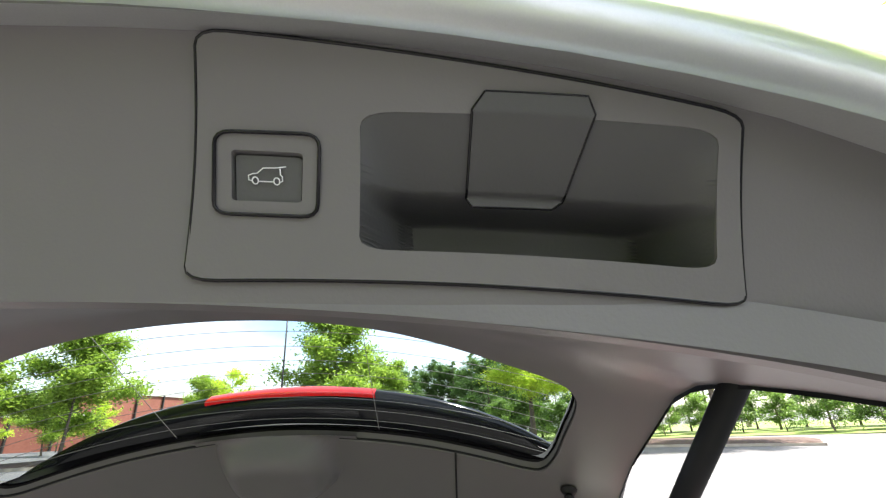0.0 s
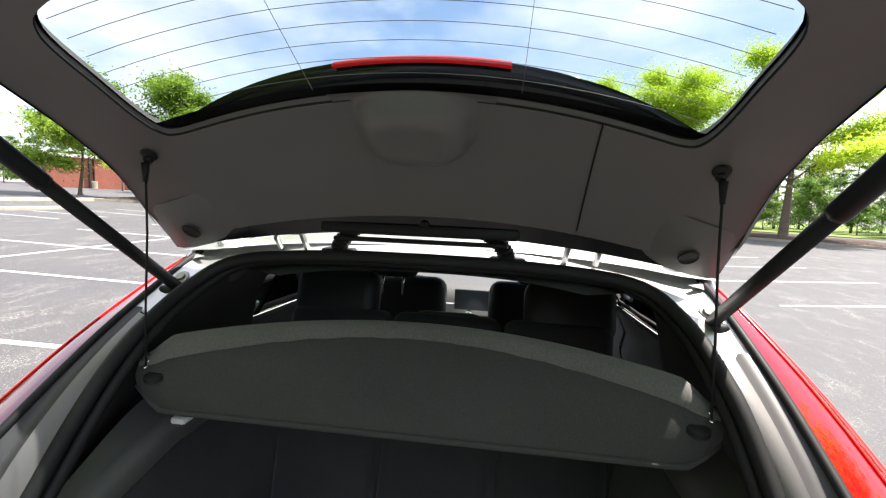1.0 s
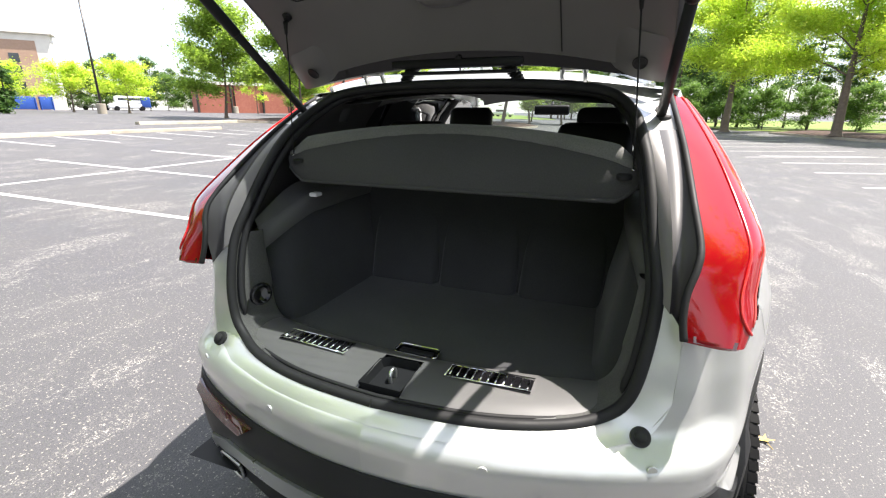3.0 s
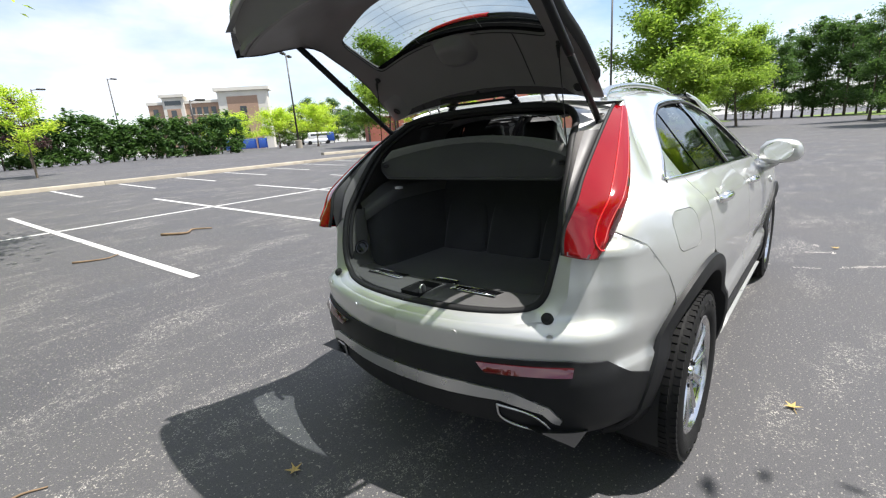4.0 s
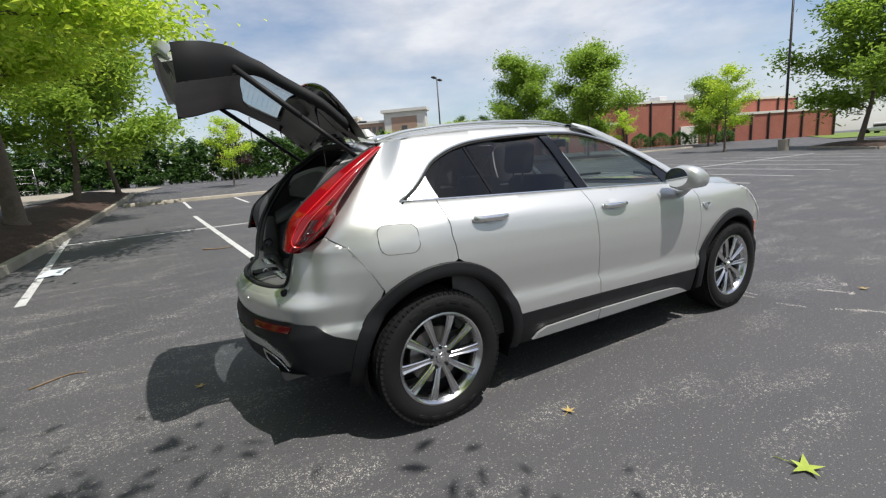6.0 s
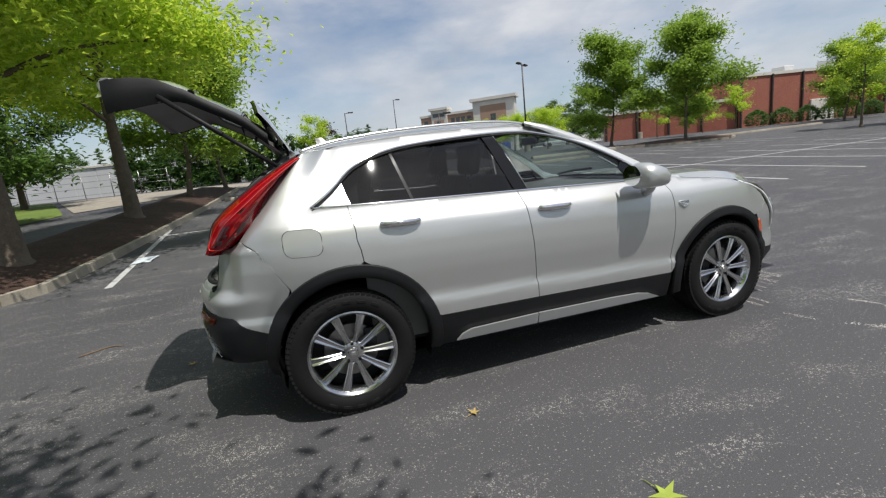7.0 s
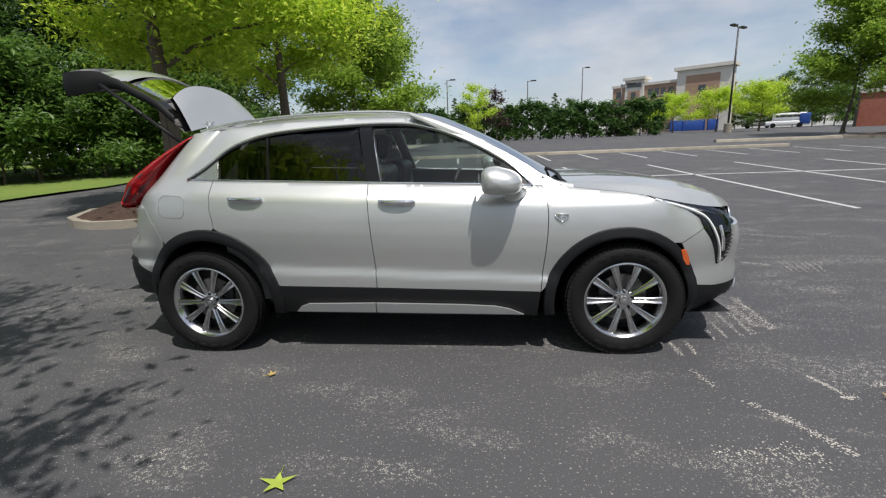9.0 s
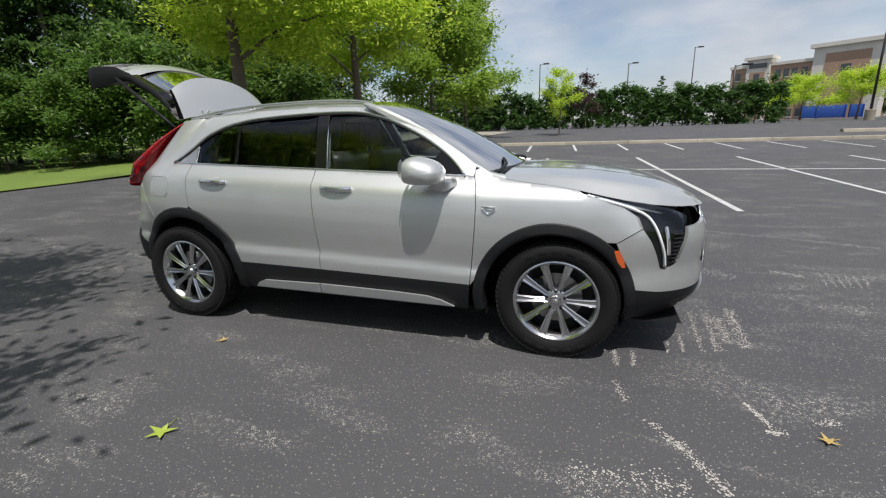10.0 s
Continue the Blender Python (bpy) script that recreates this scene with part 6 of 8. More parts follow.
for sgn in (1, -1):
    rows = []
    for i, x in enumerate(np.linspace(-0.285, -0.375, 7)):
        u = i / 6
        rows.append([gate_in(x, sgn * y) + Vector((-0.5, 0, -0.86)) * (-0.009 + 0.028 * math.sin(w * math.pi) * math.sin((0.15 + 0.7 * u) * math.pi)) for w, y in ((0, 0.40), (0.2, 0.43), (0.4, 0.465), (0.6, 0.50), (0.8, 0.53), (1, 0.55))])
    raw("hinge_cover", *loft(rows), TRIM, gate, "dark corner cover", True)
    v, f = lathe([(0.0, 0.001), (0.014, 0.001), (0.016, 0.003), (0.018, 0.0)], gate_in(-0.325, sgn * 0.475) + Vector((-0.010, 0, -0.018)), (-0.5, 0, -0.86), 20)
    raw("cover_cap", v, f, SEAL, gate, "", 40)
# outer skin: painted shell above the lining, spoiler, plate recess
def skin_up(x):
    return float(np.interp(x, [-1.08, -1.0, -0.9, -0.80, -0.715], [0.105, 0.13, 0.125, 0.085, 0.025]))


rows = []
for u in np.linspace(0, 1, 16):
    x = -0.715 - 0.355 * u
    hw = gate_half(max(x, -1.004)) * (0.985 if x > -1.004 else 0.96)
    row = []
    for v in np.linspace(-1, 1, 25):
        y = v * hw
        base = gate_in(max(x, -1.004), y).z
        row.append(Vector((x + 0.03 * v * v, y, base + skin_up(x) * (1 - 0.30 * abs(v) ** 4))))
    rows.append(row)
sk = raw("tailgate_skin", *loft(rows), PAINT, gate, "silver painted tailgate skin", True)
def lip(y, k):
    v0 = float(np.interp(abs(y), [0, 0.15, 0.3, 0.42, 0.5, 0.57], [0.865, 0.845, 0.80, 0.765, 0.74, 0.50]))
    return face(y, v0) + Vector(((0.004, -0.006, -0.012, -0.010, 0.006)[k], 0, (-0.004, -0.001, 0.012, 0.030, 0.052)[k]))


raw("skin_lip", *loft([[lip(y, k) for y in np.linspace(-0.56, 0.56, 41)] for k in range(5)]), PAINT, gate, "", True)
for sgn in (1, -1):
    side = [[gate_in(x, sgn * gate_half(x), -0.004 + h * (0.05 + skin_up(x) * 0.72 * clamp01((-0.6 - x) / 0.2) + 0.015)) + Vector((0, sgn * 0.016 * math.sin(h * math.pi), 0)) for h in (0, 0.33, 0.66, 1)] for x in np.linspace(-0.34, -1.0, 20)]
    raw("gate_side", *loft(side), CLAD, gate, "dark gate edge with a rubber strip", True)
    lampv = [[Vector((x, sgn * y, gate_in(max(x, -1.004), y).z + skin_up(x) * 0.94 + 0.012)) for y in (0.36, 0.44, 0.50, 0.545)] for x in (-0.90, -0.92, -0.945)]
    raw("gate_lamp", *loft(lampv), REDLENS, gate, "red tailgate lamp", True)
# glass outer surround: black side strips
for sgn in (1, -1):
    st = [[gate_in(x, sgn * (0.448 + k * 0.027), 0.03 + 0.006 * k) for k in range(4)] for x in np.linspace(-0.36, -0.70, 12)]
    raw("glass_surround", *loft(st), GLOSSBLACK, gate, "gloss black glass surround", True)
# roof spoiler, standing up from the hinge edge
def spoil(u, v, under=0.0):
    """u 0..1 from the root to the tip, v -1..1 across."""
    hw = 0.535 - 0.055 * u
    w2 = v * v
    x = -0.235 - (0.165 - 0.03 * w2) * u - under * 0.03 * (1 - u)
    z0, z1 = 1.590 - 0.055 * w2, 1.866 - 0.088 * w2 - 0.035 * w2 * w2
    z = z0 + (z1 - z0) * u + 0.02 * math.sin(u * math.pi)
    return Vector((x - under * 0.02, v * hw, z - under * 0.012))


top = [[spoil(u, v) for v in np.linspace(-1, 1, 27)] for u in np.linspace(0, 1, 9)]
raw("spoiler", *loft(top), PAINT, gate, "silver roof spoiler", True)
bot = [[spoil(u, v, 1.0) for v in np.linspace(-1, 1, 27)] for u in np.linspace(0.02, 1, 9)]
bot.append([spoil(1.0, v) for v in np.linspace(-1, 1, 27)])
raw("spoiler_underside", *loft(bot), GLOSSBLACK, gate, "gloss black spoiler underside", True)
bl = [[spoil(u, v, 1.0) + Vector((-0.006, 0, -0.004)) for v in np.linspace(-0.31, 0.31, 13)] for u in (0.972, 0.985, 1.0)] + [[spoil(1.0, v) + Vector((-0.004, 0, 0.001)) for v in np.linspace(-0.31, 0.31, 13)]]
raw("high_brake_lamp", *loft(bl), REDBRIGHT, gate, "red high-level brake lamp", True)
BEND[0] = None
# gate struts and the shelf's strings
for sgn in (1, -1):
    a, b = lean(Vector((-0.285, sgn * 0.515, 1.435))), gate_fit(Vector((-0.80, sgn * 0.555, 1.815)))
    m = a.lerp(b, 0.52)
    raw("gate_strut", *tube([a, m], 0.0122, 14), CLAD, suv, "black power strut", True)
    raw("gate_strut", *tube([m - (b - a) * 0.01, m, m + (b - a) * 0.02, b], [0.0142, 0.0148, 0.0148, 0.014], 14), CLAD, suv, "black power strut", True)
    v, f = lathe([(0.0, 0.018), (0.012, 0.016), (0.016, 0.006), (0.016, -0.01)], a + Vector((0.0, sgn * 0.0, -0.004)), (0.1, sgn * 1, 0), 16)
    raw("strut_ball", v, f, CLAD, suv, "", 40)

BEND[0] = lean
# ---- load space ----
def tub_half(x):
    return float(np.interp(x, [-0.66, -0.55, -0.40, -0.15, 0.05], [0.50, 0.485, 0.47, 0.46, 0.46]))


fl = [[(x, v * (tub_half(x) + 0.02), 0.782 + 0.012 * clamp01((-0.52 - x) / 0.1)) for v in np.linspace(-1, 1, 9)] for x in (-0.56, -0.54, -0.45, -0.2, 0.10)]
raw("load_floor", *loft(fl), CARPET, suv, "black carpeted load floor", True)
# sill plate behind the seal, gently stepped
SILLX = [-0.790, -0.772, -0.725, -0.66, -0.610, -0.575, -0.556, -0.55]
SILLZ = [0.780, 0.800, 0.812, 0.8165, 0.815, 0.808, 0.796, 0.780]


def sill_rows(i0, i1, ya, yb, n):
    return [[(x + (0.045 + 0.07 * clamp01((-0.60 - x) / 0.15)) * (y / 0.5) ** 2, y, z + 0.010 * abs(y / 0.5) ** 3) for y in np.linspace(ya, yb, n)] for x, z in list(zip(SILLX, SILLZ))[i0:i1]]


sill_parts = [loft(sill_rows(0, 8, -0.50, -0.05, 11)), loft(sill_rows(0, 8, 0.06, 0.50, 11)), loft(sill_rows(0, 2, -0.05, 0.06, 5)), loft(sill_rows(4, 8, -0.05, 0.06, 5))]
sillp = raw("sill_plate", *joined(*sill_parts), PLASTIC, suv, "grained grey-black sill trim", True)
for y0, y1 in ((0.165, 0.385), (-0.125, -0.335)):
    n = 11
    path = [(-0.656, y0, 0.821), (-0.656 + 0.012, y1, 0.823), (-0.585, y1, 0.818), (-0.598, y0, 0.818), (-0.656, y0, 0.821)]
    raw("scuff_frame", *tube(path, 0.0025, 6), CHROME, suv, "chrome framed scuff plate", True)
    for k in range(n):
        y = y0 + (y1 - y0) * (k + 0.5) / n
        raw("scuff_bar", *tube([(-0.646, y, 0.8215), (-0.596, y, 0.8195)], 0.0022, 6), CHROME, suv, "", True)
    raw("scuff_field", *loft([[(-0.652, y, 0.8206) for y in (y0, y1)], [(-0.592, y, 0.8186) for y in (y0, y1)]]), GLOSSBLACK, suv, "", False)
# latch recess and striker
rc = [(-0.752, 0.062), (-0.752, -0.052), (-0.635, -0.054), (-0.621, -0.04), (-0.621, 0.04), (-0.638, 0.064)]
raw("latch_well", *joined(loft([[Vector((x, y, 0.8185)) for x, y in rc], [Vector((x * 0.98 - 0.0125, y * 0.82 + 0.002, 0.793)) for x, y in rc]], True), ([Vector((x * 0.98 - 0.0125, y * 0.82 + 0.002, 0.793)) for x, y in rc], [tuple(range(6))])), CLAD, suv, "black latch recess", 40)
raw("striker", *tube(smooth_path([(-0.695, 0.004, 0.793), (-0.695, 0.004, 0.814), (-0.682, 0.004, 0.824), (-0.669, 0.004, 0.814), (-0.669, 0.004, 0.793)], 5), 0.0048, 8), SATIN, suv, "steel striker loop", True)
# floor lift handle
hr = [(-0.560, -0.052), (-0.548, -0.062), (-0.512, -0.058), (-0.507, -0.045), (-0.507, 0.055), (-0.514, 0.066), (-0.55, 0.066), (-0.560, 0.056)]
raw("floor_handle", *tube([(x, y, 0.797) for x, y in hr + hr[:1]], 0.0032, 6), CHROME, suv, "floor handle in a chrome frame", True)
raw("handle_well", [(x, y, 0.7965) for x, y in hr], [tuple(range(8))], GLOSSBLACK, suv, "", False)
part("handle_pull", box((-0.545, 0.0, 0.799), (0.02, 0.10, 0.008), 0.003), CLAD, suv)
# side trims: lower felted wall, shoulder ledge, upper pillar
for sgn in (1, -1):
    rows = []
    for x in [-0.515, -0.505, -0.495, -0.485, -0.475, -0.46, -0.44] + list(np.linspace(-0.40, 0.06, 12)):
        h = float(np.interp(x, [-0.515, -0.49, -0.46, -0.42, 0.06], [0.535, 0.515, 0.49, 0.473, 0.462]))
        u = clamp01((x + 0.615) / 0.35)
        back = clamp01((-0.52 - x) / 0.09)
        zt = float(np.interp(x, [-0.515, -0.48, -0.42, -0.35, -0.1, 0.06], [1.045, 1.09, 1.155, 1.185, 1.19, 1.19]))
        rows.append([(x, -sgn * (h - 0.02), 0.775), (x, -sgn * (h + 0.0), 0.80), (x, -sgn * (h + 0.008), 0.90), (x, -sgn * (h + 0.012), 1.02), (x, -sgn * (h + 0.02), zt - 0.03), (x, -sgn * (h + 0.035), zt - 0.008), (x, -sgn * (h + 0.06), zt)])
    raw("load_side", *loft(rows), CARPET, suv, "black carpeted load space side", True)
    rows = []
    for p in rim_half[23:50]:
        c = Vector((0, -0.28 - p.y, 1.05 - p.z))
        c = Vector((0, c.y, c.z if p.z < 0.90 else c.z * 0.15)).normalized()
        a = Vector((p.x + 0.012, p.y, p.z)) + c * 0.006
        e = ease((p.z - 0.80) / 0.16)
        b = Vector((-0.525 + 0.02 * e, p.y + c.y * 0.034, max(p.z + c.z * 0.02 - 0.02 * (1 - e), 0.792)))
        row = []
        for t in (0, 0.12, 0.3, 0.5, 0.7, 0.88, 1):
            q = a.lerp(b, t) + c * 0.010 * math.sin(t * math.pi)
            row.append((q.x, sgn * q.y, q.z))
        rows.append(row + [(b.x + 0.012, sgn * (b.y - 0.010), b.z - 0.003), (b.x + 0.014, sgn * (b.y - 0.05), b.z - 0.02)])
    BEND[0] = None
    raw("rear_corner_trim", *loft(rows), CORNERFELT, suv, "grey felted corner trim", True)
    BEND[0] = lean
    # shoulder ledge that carries the shelf
    rows = []
    for x in np.linspace(-0.552, 0.06, 18):
        zt = float(np.interp(x, [-0.56, -0.5, -0.42, -0.35, -0.1, 0.06], [1.095, 1.125, 1.165, 1.188, 1.195, 1.195]))
        h = float(np.interp(x, [-0.56, -0.48, -0.40, -0.30, 0.06], [0.520, 0.500, 0.478, 0.470, 0.470]))
        o = min(h + 0.085, 0.540)
        rows.append([(x, -sgn * (h + 0.005), zt - 0.07), (x, -sgn * (h - 0.008), zt - 0.025), (x, -sgn * (h + 0.002), zt - 0.004), (x, -sgn * (h + 0.016), zt + 0.002), (x, -sgn * (o * 0.6 + h * 0.4), zt + 0.006), (x, -sgn * o, zt + 0.03)])
    raw("shoulder_ledge", *loft(rows), PLASTIC, suv, "smooth grey-black shoulder trim", True)
    # rear pillar lining up to the roof
    rows = []
    for z in np.linspace(1.09, 1.50, 12):
        xr = rim_x(z - 0.014) - 0.045
        y0 = float(np.interp(z, [1.09, 1.19, 1.36, 1.445, 1.50], [0.536, 0.530, 0.495, 0.455, 0.41]))
        xs = [xr, xr + 0.04, xr + 0.12, xr + 0.22, 0.12 + 0.05 * (z - 1.2)]
        rows.append([(x, -sgn * min(y0 + 0.012 + 0.045 * clamp01((x - xr) / 0.2), abs(skin(s_at(max(x, -0.2), z), z).y) - 0.025), z) for x in xs])
    raw("pillar_lining", *loft(rows), GUTTER, suv, "dark pillar lining", True)
# clip and small lamp on the far shoulder, power socket pull on the corner
part("shelf_clip", box((-0.362, 0.452, 1.185), (0.035, 0.03, 0.014), 0.005), WHITEPRINT, suv, "small white clip")
c = Vector((-0.588, 0.499, 0.912))
v, f = lathe([(0.0, 0.002), (0.02, 0.003), (0.026, 0.010), (0.031, 0.010), (0.034, 0.0)], c, (-0.4, -0.92, 0.0), 24)
raw("side_socket", v, f, GLOSSBLACK, suv, "black round latch on the corner trim", 40)
# ---- rear seat back, with its anchor points ----
for y0, y1 in ((0.46, 0.165), (0.155, -0.155), (-0.165, -0.46)):
    yc, w = (y0 + y1) / 2, abs(y0 - y1)
    bm = bmesh.new()
    rbox(bm, (0.115, yc, 1.02), (0.13, w, 0.58), 0.035, 3, Euler((0, radians(16), 0)).to_matrix())
    part("rear_seat_back", bm, CARPET, suv, "black carpeted seat back")
raw("seat_back_panel", *loft([[(0.022, -0.53, 0.77), (0.022, 0.53, 0.77)], [(0.06, -0.53, 1.20), (0.06, 0.53, 1.20)]]), CARPET, suv, "", False)
for y in (0.28, -0.028, -0.337):
    for dz, mm, sz in ((0.0, CHROME, (0.006, 0.026, 0.010)), (-0.022, CLAD, (0.010, 0.034, 0.028)), (-0.046, CHROME, (0.006, 0.030, 0.006))):
        part("seat_anchor", box((0.055 + dz * -0.05, y, 1.055 + dz), sz, 0.002, 1), mm, suv, "small child-seat anchor")
# head restraints and front seats
def restraint(x, y, z, w=0.25, h=0.19, d=0.09, name="head_restraint"):
    bm = bmesh.new()
    rbox(bm, (x, y, z), (d, w, h), 0.04, 4, Euler((0, radians(10), 0)).to_matrix())
    part(name, bm, LEATHER, suv, "black leather head restraint")
    for dy in (-0.05, 0.05):
        raw("restraint_post", *tube([(x - 0.01, y + dy, z - h * 0.45), (x - 0.025, y + dy, z - h * 0.45 - 0.10)], 0.006, 8), CHROME, suv, "", True)


for y, z in ((0.335, 1.335), (0.0, 1.255), (-0.345, 1.335)):
    restraint(0.20, y, z, 0.255 if y else 0.22, 0.17 if y else 0.10)
for y in (0.36, -0.36):
    bm = bmesh.new()
    rbox(bm, (1.10, y, 0.92), (0.15, 0.50, 0.66), 0.06, 4, Euler((0, radians(14), 0)).to_matrix())
    part("front_seat_back", bm, LEATHER, suv, "black leather front seat back")
    bm = bmesh.new()
    rbox(bm, (1.36, y, 0.60), (0.55, 0.52, 0.18), 0.06, 4)
    part("front_seat", bm, LEATHER, suv, "black leather front seat")
    restraint(1.02, y, 1.365, 0.25, 0.21, 0.10)
bm = bmesh.new()
rbox(bm, (0.42, 0.0, 0.66), (0.52, 1.20, 0.20), 0.06, 4)
part("rear_bench", bm, LEATHER, suv, "black leather rear bench")
bm = bmesh.new()
rbox(bm, (1.55, 0.0, 0.70), (0.95, 0.24, 0.30), 0.05, 3)
part("centre_console", bm, SATIN, suv, "grey console with a pale lid")
part("console_lid", box((1.30, 0.0, 0.865), (0.34, 0.20, 0.03), 0.012), FELT, suv, "light grey console lid")
raw("gear_lever", *tube([(1.66, 0.02, 0.84), (1.67, 0.02, 0.90), (1.66, 0.02, 0.945)], [0.012, 0.010, 0.020], 12), CHROME, suv, "chrome gear lever", True)
rows = []
for y in np.linspace(-0.72, 0.72, 15):
    rows.append([(1.86, y, 0.62), (1.83, y, 0.80), (1.84, y, 0.94), (1.88, y, 1.03), (1.98, y, 1.07), (2.36, y, 1.085)])
raw("dashboard", *loft(rows), PLASTIC, suv, "dark grey dashboard", True)
# metal trim made wider and paler in place of sunlight on the dash
part("dash_strip", box((1.838, 0.0, 0.915), (0.03, 1.30, 0.075), 0.012), STRIPM, suv, "pale metal dash strip, widened to brighten the dash")
part("screen", box((1.825, 0.0, 0.985), (0.025, 0.26, 0.14), 0.008), BLUEGREY, suv, "dashboard screen")
wc = Vector((1.62, 0.36, 0.97))
ring = [wc + Vector((0.07 * math.sin(a), 0.185 * math.cos(a), 0.172 * math.sin(a))) for a in np.linspace(0, 2 * math.pi, 33)]
raw("steering_wheel", *tube(ring, 0.015, 10, False), LEATHER, suv, "black leather steering wheel", True)
part("wheel_boss", box(wc + Vector((0.02, 0, -0.01)), (0.05, 0.16, 0.12), 0.03, 3), LEATHER, suv)
part("room_mirror", box((1.72, 0.0, 1.46), (0.03, 0.24, 0.065), 0.015, 3), CLAD, suv, "black room mirror")
raw("mirror_stalk", *tube([(1.735, 0.0, 1.47), (1.76, 0.0, 1.515)], 0.008, 8), CLAD, suv, "", True)
BEND[0] = None
# headliner and the inner faces of doors and floor
hl_rows = [[(x, v * (edge_y(x) - 0.05), roof_z(x, v * (edge_y(x) - 0.05)) - 0.045) for v in np.linspace(-1, 1, 13)] for x in np.linspace(-0.20, 1.56, 16)]
raw("headliner", *loft(hl_rows), HEADLINER, suv, "grey headliner", True)
raw("cabin_floor", *loft([[(x, -0.80, 0.33), (x, 0.80, 0.33)] for x in (0.05, 1.0, 2.3)]), CARPET, suv, "", False)
raw("bulkhead", *loft([[(2.36, y, 0.3), (2.40, y, 1.07)] for y in (-0.8, 0, 0.8)]), CLAD, suv, "", False)
raw("tub_floor", *loft([[(x, -0.52, 0.76), (x, 0.52, 0.76)] for x in (-0.66, 0.1)]), CLAD, suv, "", False)
for sgn in (1, -1):
    for x0, x1 in ((0.14, 1.16), (1.20, 2.22)):
        rows = [[(x, sgn * (abs(skin(s_at(x, z), z).y) - dd), z) for z, dd in ((0.36, 0.07), (0.55, 0.10), (0.80, 0.10), (0.93, 0.13), (1.02, 0.09), (belt(x) - 0.01, 0.05))] for x in np.linspace(x0, x1, 9)]
        raw("door_lining", *loft(rows), PLASTIC, suv, "black door lining", True)
        part("door_pull", box(((x0 + x1) / 2 + 0.1, sgn * 0.735, 0.925), (0.26, 0.03, 0.035), 0.012), SATIN, suv, "satin door pull")
    # pillar linings
    for xa, xb in ((1.20, 1.10), (0.10, -0.02)):
        rows = [[(xa + (xb - xa) * t + dx, sgn * (abs(skin(s_at(xa + (xb - xa) * t, 1.15 + 0.36 * t), 1.15 + 0.36 * t).y) - 0.035 - dy), 1.15 + 0.36 * t) for dx, dy in ((-0.045, 0), (-0.03, 0.02), (0.03, 0.02), (0.045, 0))] for t in np.linspace(0, 1, 7)]
        raw("pillar_lining", *loft(rows), HEADLINER, suv, "grey pillar lining", True)

# ---- parcel shelf, lifted on its strings ----
def shelf_pt(v, t, up=0.0):
    """v -1..1 across, t 0 at the straight hem, 1 at the arched upper edge."""
    a = abs(v)
    e = ease((a - 0.88) / 0.12)
    rear = Vector((-0.386 + 0.01 * e, v * 0.520, 1.232 + 0.042 * e ** 2))
    front = Vector((-0.276 - 0.075 * a ** 2, v * 0.520, 1.404 - 0.052 * a ** 2 - 0.032 * e))
    p = rear.lerp(front, t)
    return p + Vector((-0.82, 0, 0.40)) * (up + 0.012 * math.sin(t * math.pi))


shelf = thing("parcel_shelf", "charcoal cloth load cover with worn grey felt edge on strings", "load cover", at=(-0.3, 0.0, 1.236))
rows = []
for v_ in np.linspace(-1, 1, 31):
    rows.append([shelf_pt(v_, t, up) for t, up in ((1.0, -0.014), (1.0, 0.0), (0.9, 0.004), (0.6, 0.003), (0.3, 0.002), (0.05, 0.0), (0.0, -0.006), (0.0, -0.016), (0.1, -0.018), (0.9, -0.018))])
v, f = loft(rows, True)
k = len(rows[0])
f += [tuple(range(k)), tuple((len(rows) - 1) * k + i for i in range(k - 1, -1, -1))]
raw("board", v, f, SHELFM, shelf, "charcoal cloth board", 40)
fe = []
for v_ in np.linspace(-1, 1, 61):
    wob = 0.012 * noise.noise(Vector((v_ * 14, 0, 4)))
    d = 0.16 + 0.22 * abs(v_) ** 2 + wob
    fe.append([shelf_pt(v_ * 0.992, t, up) for t, up in ((1.0 - d, 0.0045), (1.0 - d * 0.8, 0.010), (1.0 - d * 0.35, 0.012), (1.0, 0.010), (1.012, 0.0), (1.008, -0.016))])
raw("felt_edge", *loft(fe), FELT, shelf, "worn grey felt edge", True)
hem = [shelf_pt(v_, 0.0, -0.004) for v_ in np.linspace(-1, 1, 41)]
raw("hem", *tube(hem, 0.006, 8), SHELFM, shelf, "", True)
for sgn in (1, -1):
    c = shelf_pt(sgn * 0.93, 0.45, 0.0)
    vv, ff = lathe([(0.0, 0.007), (0.013, 0.007), (0.018, 0.004), (0.019, -0.004)], c, (-0.25, 0, 0.97), 20)
    raw("shelf_pivot", vv, ff, SEAL, shelf, "black end fitting", 40)
    for q in (0.75, 0.95, 1.12):
        c = shelf_pt(sgn * 0.965, q * 0.8, 0.008)
        vv, ff = lathe([(0.0, 0.002), (0.004, 0.002), (0.005, 0.0)], c, (-0.25, 0, 0.97), 10)
        raw("eyelet", vv, ff, CHROME, shelf, "", True)
    a = gate_fit(gate_in(-0.452, sgn * 0.460) + Vector((-0.012, 0, -0.018)))
    b = shelf_pt(sgn * 0.965, 0.60, 0.006)
    st = thing("shelf_string", "thin black string from tailgate to load cover", "string", "shelf strings", at=tuple(b))
    raw("cord", *tube([a, a.lerp(b, 0.33) + Vector((0.004, 0, 0)), a.lerp(b, 0.7), b], 0.0022, 6), SEAL, st, "", True)
    raw("cord_end", *tube([a, a.lerp(b, 0.09)], [0.007, 0.004], 8), SEAL, st, "", True)
